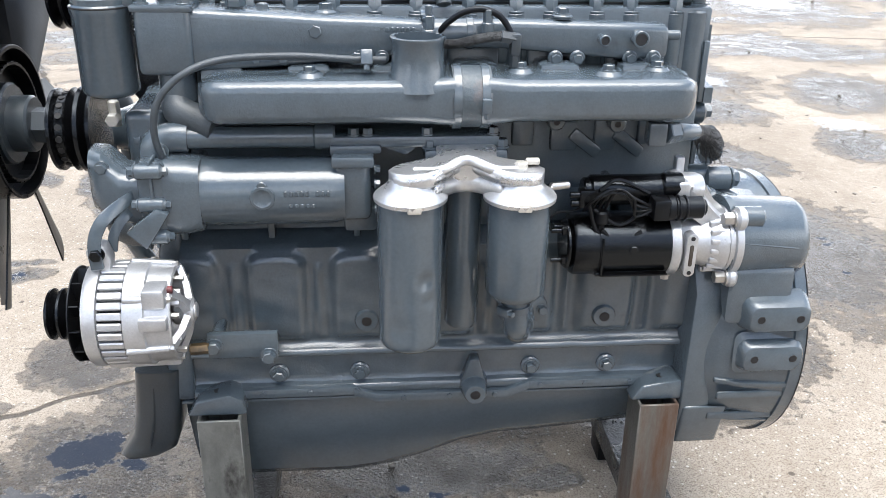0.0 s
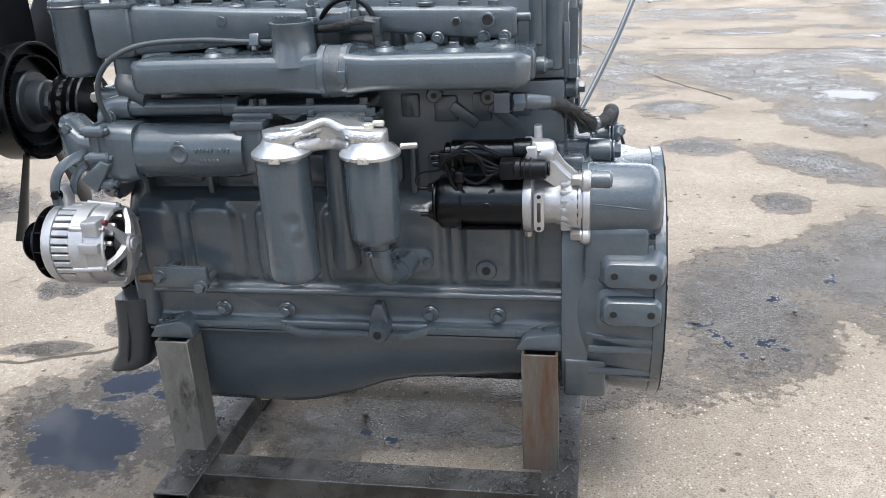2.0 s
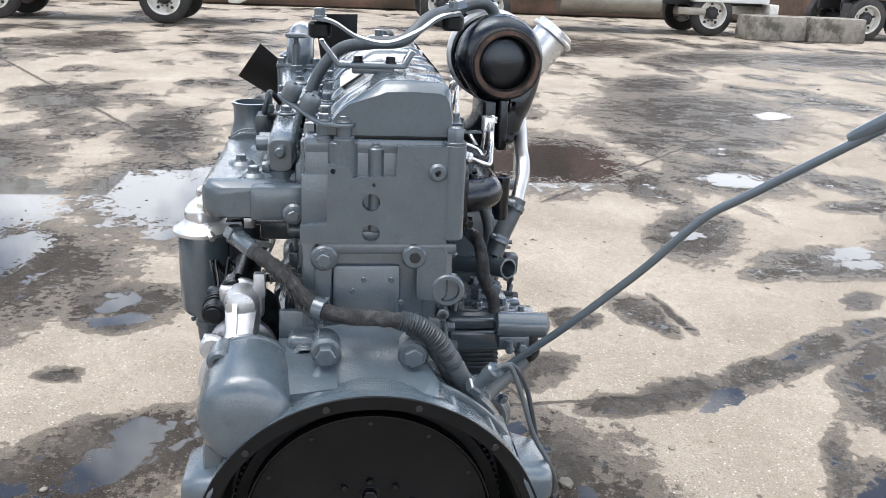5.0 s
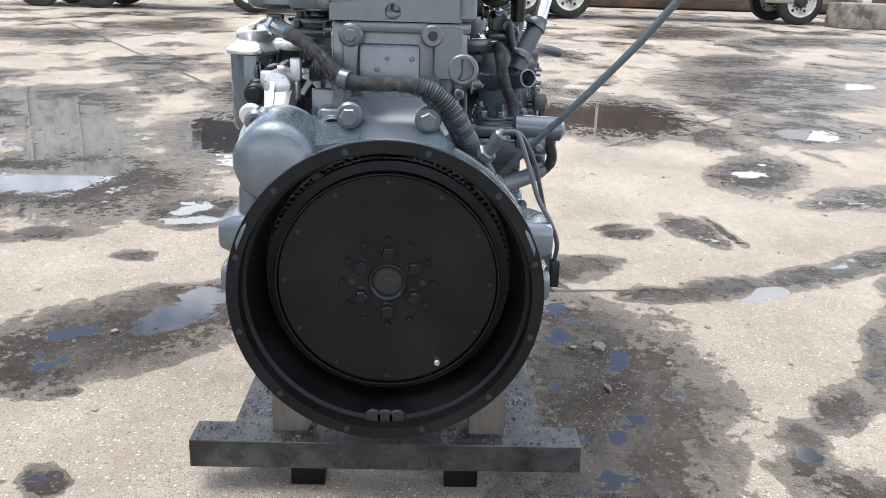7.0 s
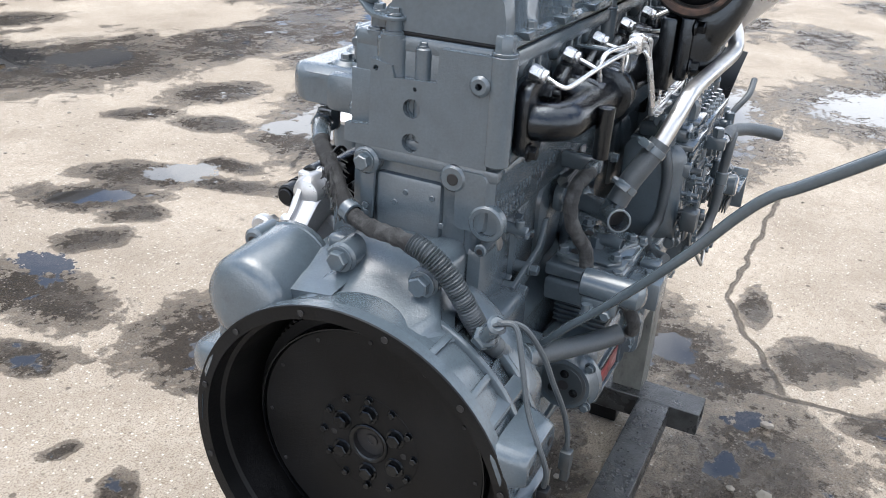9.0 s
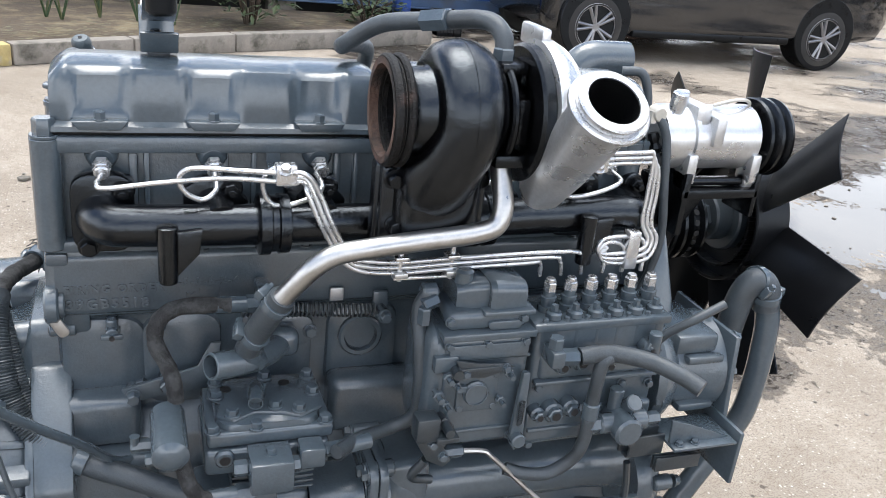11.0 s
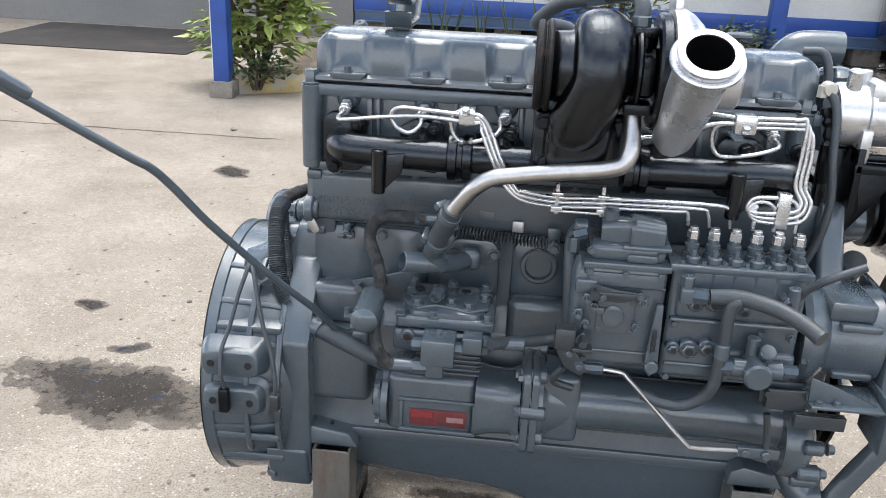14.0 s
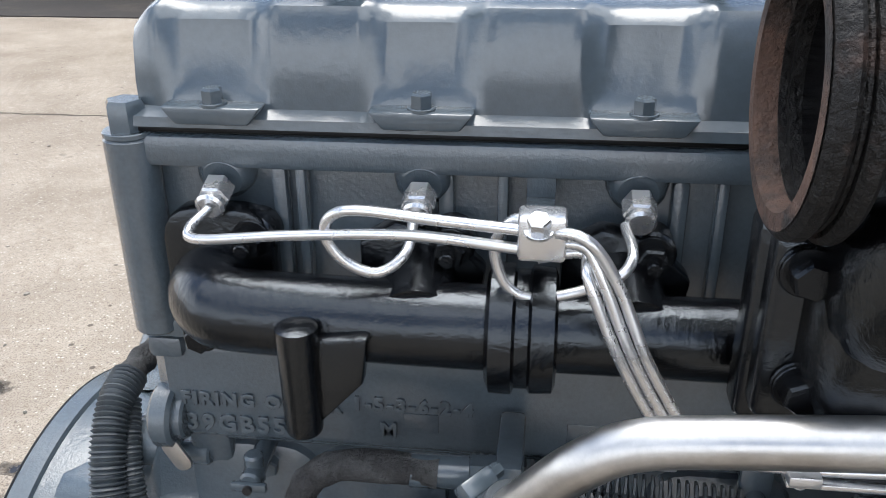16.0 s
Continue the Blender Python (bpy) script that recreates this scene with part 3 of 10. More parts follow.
def merged(*bms):
    out = bmesh.new()
    tmp = bpy.data.meshes.new("tmp")
    for b in bms:
        b.to_mesh(tmp)
        out.from_mesh(tmp)
        b.free()
    bpy.data.meshes.remove(tmp)
    return out


def mesh_of(name, bm, mat, smooth=38):
    me = bpy.data.meshes.new(name)
    bm.to_mesh(me)
    bm.free()
    me.materials.append(mat)
    if smooth:
        me.polygons.foreach_set("use_smooth", [True] * len(me.polygons))
        me.set_sharp_from_angle(angle=radians(smooth))
    return me


def thing(name, at, label, category, group="", kind=""):
    """An Empty at the base of a thing, which parents its parts."""
    ob = new(name)
    ob.empty_display_size = 0.05
    ob.location = at
    ORIGIN[ob] = Vector(at)
    return tagged(ob, label, category, group, kind)


def part(name, bm, mat, parent, label="", smooth=38):
    """One mesh under a thing or a part; bm is in world places."""
    low = [min(v.co[i] for v in bm.verts) for i in range(3)]
    high = [max(v.co[i] for v in bm.verts) for i in range(3)]
    c = (Vector(low) + Vector(high)) / 2
    bmesh.ops.translate(bm, verts=bm.verts, vec=-c)
    ob = new(name, mesh_of(name, bm, mat, smooth))
    ORIGIN[ob] = c
    if parent:
        ob.parent = parent
        ob.location = c - ORIGIN[parent]
    else:
        ob.location = c
    return tagged(ob, label, kind="stuff" if name in ("casting_mark", "foundry_mark") else "")


def single(name, bm, mat, label, category, group="", kind="", smooth=38):
    return tagged(part(name, bm, mat, None, "", smooth), label, category, group, kind)


SHARED = {}


def piece(name, key, make, mat, parent, at, d=(0, 0, 1), roll=0.0, label=""):
    """A small part that shares its mesh with its like; make() builds it round the origin along +z."""
    key = (name, key, mat.name)
    if key not in SHARED:
        SHARED[key] = mesh_of(name, make(), mat, 30)
    ob = new(name, SHARED[key])
    q = Vector((0, 0, 1)).rotation_difference(Vector(d).normalized()).to_matrix().to_4x4()
    base = ORIGIN[parent] if parent else Vector()
    ob.parent = parent
    ob.matrix_basis = Matrix.Translation(Vector(at) - base) @ q @ Matrix.Rotation(radians(roll), 4, "Z")
    ORIGIN[ob] = Vector(at)
    return tagged(ob, label)


def hex_bolt(r, h, washer=True):
    """A hex head on a washer, r across half its corners."""
    bits = []
    if washer:
        bits.append(cyl((0, 0, -0.001), (0, 0, r * 0.22), r * 1.3, 16, r * 0.05))
    bits.append(lathe((0, 0, r * 0.2), (0, 0, 1), [(0, r), (h * 0.85, r), (h, r * 0.86), (h, r * 0.3)], 6))
    return merged(*bits)


def bolt(parent, at, d, r=0.009, h=0.010, mat=None, name="bolt", roll=None):
    roll = random.uniform(0, 60) if roll is None else roll
    return piece(name, (r, h), lambda: hex_bolt(r, h), mat or PAINT_SMOOTH, parent, at, d, roll)


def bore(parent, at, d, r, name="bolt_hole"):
    """A drilled hole: shallow cup, shade in its colour, just proud of its face."""
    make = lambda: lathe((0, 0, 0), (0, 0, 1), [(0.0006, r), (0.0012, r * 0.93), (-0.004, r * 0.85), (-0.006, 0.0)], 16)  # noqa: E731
    return piece(name, r, make, SHADE_AND_DARK, parent, at, d)


def clamp(parent, at, d, r, w=0.012, mat=None):
    """A hose clamp: a band and its screw housing."""
    def make():
        band = ring((0, 0, -w / 2), (0, 0, w / 2), r + 0.0022, r - 0.002, 28, 0.0006)
        screw = box(r, r + 0.012, -0.012, 0.012, -w * 0.6, w * 0.6, 0.002)
        head = lathe((r + 0.006, 0.012, 0), (0, 1, 0), [(0, 0.005), (0.008, 0.005), (0.009, 0.003)], 6)
        return merged(band, screw, head)
    return piece("hose_clamp", (r, w), make, mat or PAINT_SMOOTH, parent, at, d, random.uniform(0, 360))


def raised_text(parent, words, size, at, along, up, depth, mat, name="cast_lettering", label=""):
    """Cast letters that stand proud of a face; along: reading direction, up: the letters' up."""
    cu = bpy.data.curves.new(name, "FONT")
    cu.body, cu.size, cu.extrude, cu.bevel_depth, cu.space_character = words, size, depth, 0.0006, 1.25
    cu.resolution_u, cu.offset = 2, 0.0003
    tmp = new(name, cu)
    me = bpy.data.meshes.new_from_object(tmp.evaluated_get(bpy.context.evaluated_depsgraph_get()))
    bpy.data.objects.remove(tmp)
    me.materials.clear()
    me.materials.append(mat)
    ob = new(name, me)
    a, u = Vector(along).normalized(), Vector(up).normalized()
    rot = Matrix((a, u, a.cross(u))).transposed().to_4x4()
    ob.parent = parent
    ob.matrix_basis = Matrix.Translation(Vector(at) - ORIGIN[parent]) @ rot
    ORIGIN[ob] = Vector(at)
    return tagged(ob, label)

# ---- ground ----
GZ = -0.04
STAINS = STAINS_REAR_A + STAINS_REAR_B + STAINS_PUMP_SIDE_A + STAINS_PUMP_SIDE_B + STAINS_FAR_A + STAINS_FAR_B + STAINS_FILTER_SIDE_A + STAINS_FILTER_SIDE_B + STAINS_FILTER_SIDE_C + STAINS_WET + STAINS_UNDER
xs = [-600, -60, -9, -5.2, -3.6, -2.4, -1.4, -0.55, 0.2, 0.9, 1.8, 9, 60, 600]
ys = [-600, -60, -9, -2.4, -1.2, -0.3, 0.4, 1.1, 2.0, 3.2, 5.0, 9, 60, 600]
ground_mesh = bmesh.new()
grid = [[ground_mesh.verts.new((x, y, GZ)) for y in ys] for x in xs]
kinds, ground_mats = {}, []


def items_in(x0, x1, y0, y1):
    """The stains, puddles and cracks that may reach into one bay of the yard."""
    def spots(some):
        out = []
        for k, (x, y, rx, ry, turn) in enumerate(some):
            c, q = abs(math.cos(radians(turn))), abs(math.sin(radians(turn)))
            ex, ey = 1.6 * (rx * c + ry * q) + 0.12, 1.6 * (rx * q + ry * c) + 0.12
            if x + ex > x0 and x - ex < x1 and y + ey > y0 and y - ey < y1:
                out.append(k)
        return tuple(out)
    lines = tuple(k for k, (a, b, c, d, w) in enumerate(CRACKS) if max(a, c) > x0 - 0.1 and min(a, c) < x1 + 0.1 and max(b, d) > y0 - 0.1 and min(b, d) < y1 + 0.1)
    return spots(STAINS), spots(STAINS_REAR_C), spots(PUDDLES), lines


for i in range(len(xs) - 1):
    for j in range(len(ys) - 1):
        face = ground_mesh.faces.new((grid[i][j], grid[i + 1][j], grid[i + 1][j + 1], grid[i][j + 1]))
        key = items_in(xs[i], xs[i + 1], ys[j], ys[j + 1])
        if key not in kinds:
            kinds[key] = len(ground_mats)
            ground_mats.append(ground_material([STAINS[k] for k in key[0]], [STAINS_REAR_C[k] for k in key[1]], [PUDDLES[k] for k in key[2]], [CRACKS[k] for k in key[3]]))
        face.material_index = kinds[key]
index = [f.material_index for f in ground_mesh.faces]
ground = new("ground", mesh_of("ground", ground_mesh, ground_mats[0], 0))
for m in ground_mats[1:]:
    ground.data.materials.append(m)
ground.data.polygons.foreach_set("material_index", index)
tagged(ground, "worn tan concrete yard with oil stains and puddles", "ground", "", "structure")


# ---- engine stand ----
def square_tube(x0, x1, y0, y1, z0, z1, ax, wall=0.006):
    """A hollow square tube, open at both ends of its axis."""
    lo, hi = [x0, y0, z0], [x1, y1, z1]
    k = "xyz".index(ax)
    u, v = [i for i in range(3) if i != k]

    def rect(w, inset):
        pts = []
        for a, b in ((0, 0), (1, 0), (1, 1), (0, 1)):
            p = [0, 0, 0]
            p[k] = w
            p[u] = hi[u] - inset if a else lo[u] + inset
            p[v] = hi[v] - inset if b else lo[v] + inset
            pts.append(p)
        return pts
    rows = [rect(lo[k], 0), rect(hi[k], 0), rect(hi[k], wall), rect(lo[k], wall), rect(lo[k], 0)]
    bm = loft(rows, cap=False)
    bmesh.ops.remove_doubles(bm, verts=bm.verts, dist=1e-5)
    return bevelled(bm, 0.0018, 1)


STAND_OB = thing("engine_stand", (0, 0, GZ), "welded square steel tube stand, oily, with four rust-streaked posts", "engine stand")
for x0, x1 in ((0.352, 0.434), (-0.495, -0.41)):
    part("cross_beam", square_tube(x0, x1, -0.408, 0.402, 0.020, 0.082, "y"), STAND, STAND_OB)
    for y in (-0.17, 0.155):
        part("foot_pad", box(x0 + 0.004, x0 + 0.05, y - 0.036, y + 0.036, GZ, 0.021, 0.003), BLACK_MATT, STAND_OB)
for y0, y1 in ((-0.330, -0.250), (0.248, 0.328)):
    part("side_rail", square_tube(-0.411, 0.353, y0, y1, 0.021, 0.0815, "x"), STAND, STAND_OB)
for x0, x1 in ((0.312, 0.389), (-0.520, -0.441)):
    for y0, y1 in ((-0.243, -0.168), (0.168, 0.243)):
        rusty = x0 > 0
        part("post", square_tube(x0, x1, y0, y1, 0.081 if rusty else 0.021, 0.370, "z"), STAND_RUST if rusty else STAND_PALE, STAND_OB, "worn steel post with rust streaks" if rusty else "pale worn steel post with black oil patches")


def grit(seed, spots, count, size):
    """Loose crumbs lying in heaps on flat places (x0, x1, y0, y1, z)."""
    rng = random.Random(seed)
    bm = bmesh.new()
    for x0, x1, y0, y1, z in spots:
        for _ in range(count):
            cx, cy = rng.uniform(x0, x1), rng.uniform(y0, y1)
            r = size * rng.uniform(0.4, 1.3)
            pts = [bm.verts.new((cx + r * math.cos(a) * rng.uniform(0.7, 1.2), cy + r * math.sin(a) * rng.uniform(0.7, 1.2), z)) for a in (0.3, 1.6, 2.9, 4.2, 5.4)]
            top = bm.verts.new((cx, cy, z + r * 0.9))
            for k in range(5):
                bm.faces.new((pts[k], pts[(k + 1) % 5], top))
    return bm


single("oily_grit", grit(8, [(0.36, 0.43, 0.10, 0.39, 0.082), (0.36, 0.43, -0.40, -0.12, 0.082), (-0.38, 0.34, 0.255, 0.325, 0.0815), (0.10, 0.34, -0.325, -0.255, 0.0815), (-0.49, -0.415, -0.40, -0.10, 0.082)], 170, 0.0032), STAND, "black oily crumbs lying on the stand's beams", "grit", kind="stuff")

# ---- diesel engine ----
CZ, XR = 0.47, 0.600
ENG = thing("diesel_engine", (0, 0, 0.370), "six-cylinder turbocharged diesel engine in fresh grey paint on a steel stand", "engine")
AX, AY, AZ = (1, 0, 0), (0, 1, 0), (0, 0, 1)
ry, by = (0, -1, 0), (0, 1, 0)



def clear_of_bore(bm, r=0.262):
    """Pushes what would reach into the housing's bore out to its wall."""
    for v in bm.verts:
        q = Vector((0, v.co.y, v.co.z - CZ))
        if v.co.x > 0.43 and q.length < r:
            q = q.normalized() * r
            v.co.y, v.co.z = q.y, CZ + q.z
    return bm


# cylinder block
block_poly = [(-0.188, 0.386), (-0.188, 0.404), (-0.160, 0.410), (-0.155, 0.470), (-0.155, 0.66), (-0.120, 0.690),
              (-0.118, 0.700), (-0.112, 0.80), (-0.110, 0.922), (0.128, 0.922), (0.128, 0.82), (0.112, 0.815), (0.108, 0.66), (0.150, 0.62), (0.158, 0.48), (0.188, 0.404), (0.188, 0.386)]
BLOCK = part("cylinder_block", prism(block_poly, "x", -0.53, 0.397, 0.006), PAINT, ENG, "grey-painted cast iron cylinder block")


def step(v, a, b):
    """0 below a, 1 above b, smooth between."""
    t = min(1.0, max(0.0, (v - a) / (b - a)))
    return t * t * (3 - 2 * t)


def jacket_wall():
    """The block's filter-side wall: a lip over the pan rail, arched water jackets with creases between them, a shelf above."""
    rows = []
    nx, nz = 176, 56
    for i in range(nx + 1):
        x = -0.529 + 0.925 * i / nx
        row = []
        for j in range(nz + 1):
            z = 0.404 + (0.700 - 0.404) * j / nz
            out = 0.170 + 0.004 * step(z, 0.49, 0.56)
            out += 0.020 * step(z, 0.462, 0.471) * (1 - step(z, 0.478, 0.492))
            out += 0.006 * (1 - step(z, 0.404, 0.414))
            u = ((x + 0.366) / 0.152 + 0.5) % 1.0 - 0.5
            d = abs(u) * 0.152
            top = 0.686 - 0.030 * (d / 0.06) ** 4
            jacket = (1 - step(d, 0.040, 0.062)) * step(z, 0.488, 0.520) * (1 - step(z, top - 0.022, top))
            out += 0.018 * jacket * math.cos(min(d, 0.06) * 11)
            web = math.exp(-((d - 0.076) / 0.007) ** 2) * step(z, 0.494, 0.51) * (1 - step(z, 0.64, 0.66))
            out += 0.008 * web
            out -= 0.046 * step(z, 0.684, 0.699)
            out += 0.0012 * math.sin(x * 61 + z * 40) * math.sin(z * 90 - x * 17)
            row.append((x, -out, z))
        rows.append(row + [(x, -0.11, 0.700), (x, -0.11, 0.404)])
    return loft(rows)


part("water_jacket_wall", jacket_wall(), PAINT, BLOCK, "", 60)
for i in range(7):
    x = -0.523 + i * 0.152
    part("rib", box(x - 0.007, x + 0.007, -0.150, -0.105, 0.692, 0.80, 0.005), PAINT, BLOCK)
for i in range(6):
    x = -0.447 + i * 0.152
    part("casting_pocket", loft([[(x + u, y, v) for u, v in rrect(0, 0.742, w, h, 0.016)] for y, w, h in ((-0.108, 0.052, 0.036), (-0.128, 0.048, 0.032), (-0.132, 0.040, 0.024))]), PAINT, BLOCK)
# pan rail with its wavy lower edge
for x0, x1, z in ((-0.53, -0.23, 0.384), (0.10, 0.425, 0.384)):
    part("pan_rail", box(x0, x1, -0.196, -0.15, z, z + 0.020, 0.005), PAINT_SMOOTH, BLOCK)
part("pan_rail", prism([(-0.235, 0.384), (-0.19, 0.366), (0.06, 0.366), (0.105, 0.384), (0.105, 0.404), (0.06, 0.386), (-0.19, 0.386), (-0.235, 0.404)], "y", -0.196, -0.15, 0.004), PAINT_SMOOTH, BLOCK)
part("pan_rail", box(-0.53, 0.425, 0.15, 0.196, 0.380, 0.402, 0.005), PAINT_SMOOTH, BLOCK)
for x in (-0.372, -0.22, 0.108, 0.257):
    part("boss", cyl((x, -0.165, 0.426), (x, -0.178, 0.426), 0.019, 24, 0.003), PAINT, BLOCK)
    bolt(BLOCK, (x, -0.178, 0.426), ry, 0.0105, 0.010)
for k in range(11):
    bolt(BLOCK, (-0.49 + k * 0.088, -0.194, 0.395 if not -0.2 < -0.49 + k * 0.088 < 0.08 else 0.377), ry, 0.006, 0.004, name="flange_bolt")
for x, z in ((0.238, 0.541), (-0.205, 0.545)):
    b = part("mount_boss", merged(lathe((x, -0.15, z), ry, [(0, 0.034), (0.02, 0.027), (0.045, 0.022), (0.048, 0.020)], 24), box(x, x + 0.05, -0.18, -0.15, z - 0.004, z + 0.012, 0.004)), PAINT, BLOCK)
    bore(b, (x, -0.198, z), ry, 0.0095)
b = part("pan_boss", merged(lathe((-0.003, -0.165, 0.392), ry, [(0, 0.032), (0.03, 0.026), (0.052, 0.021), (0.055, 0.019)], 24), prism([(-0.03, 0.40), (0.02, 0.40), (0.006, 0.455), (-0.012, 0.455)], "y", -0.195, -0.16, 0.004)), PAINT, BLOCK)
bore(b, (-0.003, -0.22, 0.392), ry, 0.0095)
# engine feet on the stand posts
for x0, x1 in ((0.298, 0.420), (-0.54, -0.43)):
    for s in (-1, 1):
        y0, y1 = sorted((s * 0.15, s * 0.226))
        foot = part("mounting_foot", prism([(x0, 0.3705), (x1, 0.3705), (x1 - 0.006, 0.402), (x1 - 0.03, 0.414), (x0 + 0.02, 0.402)], "y", y0, y1, 0.005), PAINT, BLOCK)
        bore(foot, ((x0 + x1) / 2, s * 0.2, 0.4085), AZ, 0.007)
# rear neck of the block
NECK = part("block_rear_neck", merged(
    prism([(-0.092, 0.76), (-0.092, 0.925), (0.131, 0.925), (0.131, 0.86), (0.126, 0.80), (0.11, 0.76), (0.082, 0.70), (-0.072, 0.70)], "x", 0.365, 0.402, 0.006),
    box(0.375, 0.411, -0.062, 0.05, 0.70, 0.885, 0.008), box(0.389, 0.418, -0.085, 0.140, 0.905, 0.9245, 0.005),
    cyl((0.394, 0.10, 0.78), (0.394, 0.10, 0.90), 0.016, 16, 0.004)), PAINT, BLOCK)
for y, z, r in ((0.071, 0.902, 0.021), (-0.075, 0.9, 0.022)):
    part("boss", cyl((0.394, y, z), (0.423, y, z), r, 24, 0.004), PAINT, NECK)
bore(NECK, (0.4232, 0.072, 0.902), AX, 0.009)
bolt(NECK, (0.4225, -0.075, 0.9), AX, 0.0125, 0.012)
part("support_strap", prism([(-0.09, 0.905), (-0.06, 0.905), (-0.066, 0.80), (-0.086, 0.80)], "x", 0.406, 0.416, 0.003), PAINT, NECK)
plug = part("core_plug_boss", merged(ring((0.404, 0.128, 0.844), (0.423, 0.128, 0.844), 0.028, 0.0195, 36, 0.003), cyl((0.396, 0.128, 0.844), (0.415, 0.128, 0.844), 0.0205, 28, 0.002),
                                    cyl((0.385, 0.122, 0.80), (0.421, 0.122, 0.80), 0.010, 18, 0.002)), PAINT, NECK)
part("neck_fill", box(0.385, 0.440, -0.135, -0.060, 0.690, 0.772, 0.012, 3), PAINT, NECK)
bore(plug, (0.4212, 0.122, 0.799), AX, 0.005)
for y, z in ((-0.01, 0.86), (0.035, 0.86), (0.052, 0.82), (-0.028, 0.84), (0.02, 0.79)):
    part("casting_dot", cyl((0.410, y, z), (0.413, y, z), 0.005, 12, 0.001), PAINT, NECK)

# cylinder head
HEAD = part("cylinder_head", box(-0.500, 0.404, -0.105, 0.124, 0.925, 1.092, 0.006), PAINT, ENG, "grey-painted cylinder head")
part("head_foot", box(-0.499, 0.410, -0.108, 0.142, 0.9255, 0.943, 0.004), PAINT, HEAD)
part("head_rail", box(-0.499, 0.405, -0.104, 0.142, 1.066, 1.0905, 0.006), PAINT, HEAD)
PLUGS = ((0.0, 0.993, 0.0142), (0.0, 0.942, 0.0142), (0.004, 1.022, 0.0032), (-0.060, 1.043, 0.0042), (0.104, 1.043, 0.0050))
part("rear_wall", box(0.395, 0.4056, -0.110, 0.121, 0.926, 1.034, 0.002), PAINT, HEAD)
part("rear_plate", pierced([(-0.112, 0.925), (0.122, 0.925), (0.122, 1.084), (0.040, 1.084), (0.038, 1.036), (-0.030, 1.033), (-0.034, 1.050), (-0.068, 1.056), (-0.070, 0.957), (-0.112, 0.953)], PLUGS, 0.4055, 0.421), PAINT, HEAD)
for x, y, r, z in ((0.393, -0.045, 0.026, 1.089), (0.377, -0.088, 0.024, 1.086), (0.401, 0.007, 0.013, 1.080)):
    part("bolt_column", cyl((x, y, 0.94), (x, y, z), r, 26, 0.004), PAINT, HEAD)
bolt(HEAD, (0.403, 0.007, 1.080), AZ, 0.007, 0.005)
for y, z, r in PLUGS[:2]:
    part("core_plug", lathe((0.4057, y, z), AX, [(0.0, r), (0.0055, r * 0.97), (0.0058, r * 0.88), (0.002, r * 0.82), (0.0016, 0.001)], 28, cap=False), PAINT, HEAD)
part("boss", ring((0.418, 0.104, 1.043), (0.427, 0.104, 1.043), 0.015, 0.0052, 28, 0.004), PAINT, HEAD)
for x in (0.407, -0.060, -0.47):
    part("bolt_column", cyl((x, 0.131, 0.93), (x, 0.131, 1.088), 0.019, 24, 0.003), PAINT, HEAD)
    bolt(HEAD, (x, 0.131, 1.088), AZ, 0.0145, 0.022)
for x in (0.34, 0.26, 0.20, 0.12, 0.06, -0.02, -0.11, -0.18, -0.25, -0.32, -0.39, -0.455):
    part("bolt_column", cyl((x, -0.095, 0.99), (x, -0.095, 1.082), 0.017, 18, 0.003), PAINT, HEAD)
    bolt(HEAD, (x, -0.095, 1.082), AZ, 0.0125, 0.020)
INJ_X = (0.339, 0.196, 0.049, -0.116, -0.270, -0.417)
for x in INJ_X:
    part("injector_boss", lathe((x, 0.125, 1.062), (0, 0.9, -0.25), [(0, 0.022), (0.010, 0.019), (0.014, 0.014)], 20), PAINT, HEAD)
    part("rib", box(x - 0.06, x - 0.052, 0.123, 0.138, 0.95, 1.07, 0.003), PAINT, HEAD)


# valve covers
def valve_cover(x0, x1, bolts):
    """A pressed cover with a sloped front face and flutes at its bolts."""
    rows = []
    n = 90
    for i in range(n + 1):
        x = x0 + (x1 - x0) * (0.5 - 0.5 * math.cos(math.pi * i / n)) * 0.35 + (x1 - x0) * i / n * 0.65
        dent = max(0.0, max(1 - ((x - b) / 0.040) ** 4 for b in bolts))
        end = min(1.0, (x - x0 + 0.003) / 0.030, (x1 - x + 0.003) / 0.030)
        e = 1 - (1 - end) ** 2
        drop = 0.020 * (1 - e)
        yb = 0.134 - 0.009 * dent
        section = [(-0.075, 1.096), (-0.076, 1.104), (-0.067 + 0.012 * dent, 1.116), (-0.060 + 0.015 * dent, 1.128), (-0.040 + 0.006 * dent, 1.144), (0.010, 1.176 - drop), (0.020, 1.180 - drop), (0.060, 1.182 - drop),
                   (yb - 0.024, 1.180 - drop - 0.004 * dent), (yb - 0.014, 1.176 - drop - 0.004 * dent), (yb - 0.008, 1.166 - drop), (yb - 0.003, 1.125), (0.131 + 0.003 * dent, 1.108), (0.140, 1.103), (0.141, 1.096)]
        rows.append([(x, 0.03 + (y - 0.03) * (0.93 + 0.07 * e if z > 1.106 else 1.0), z) for y, z in section])
    return loft(rows)


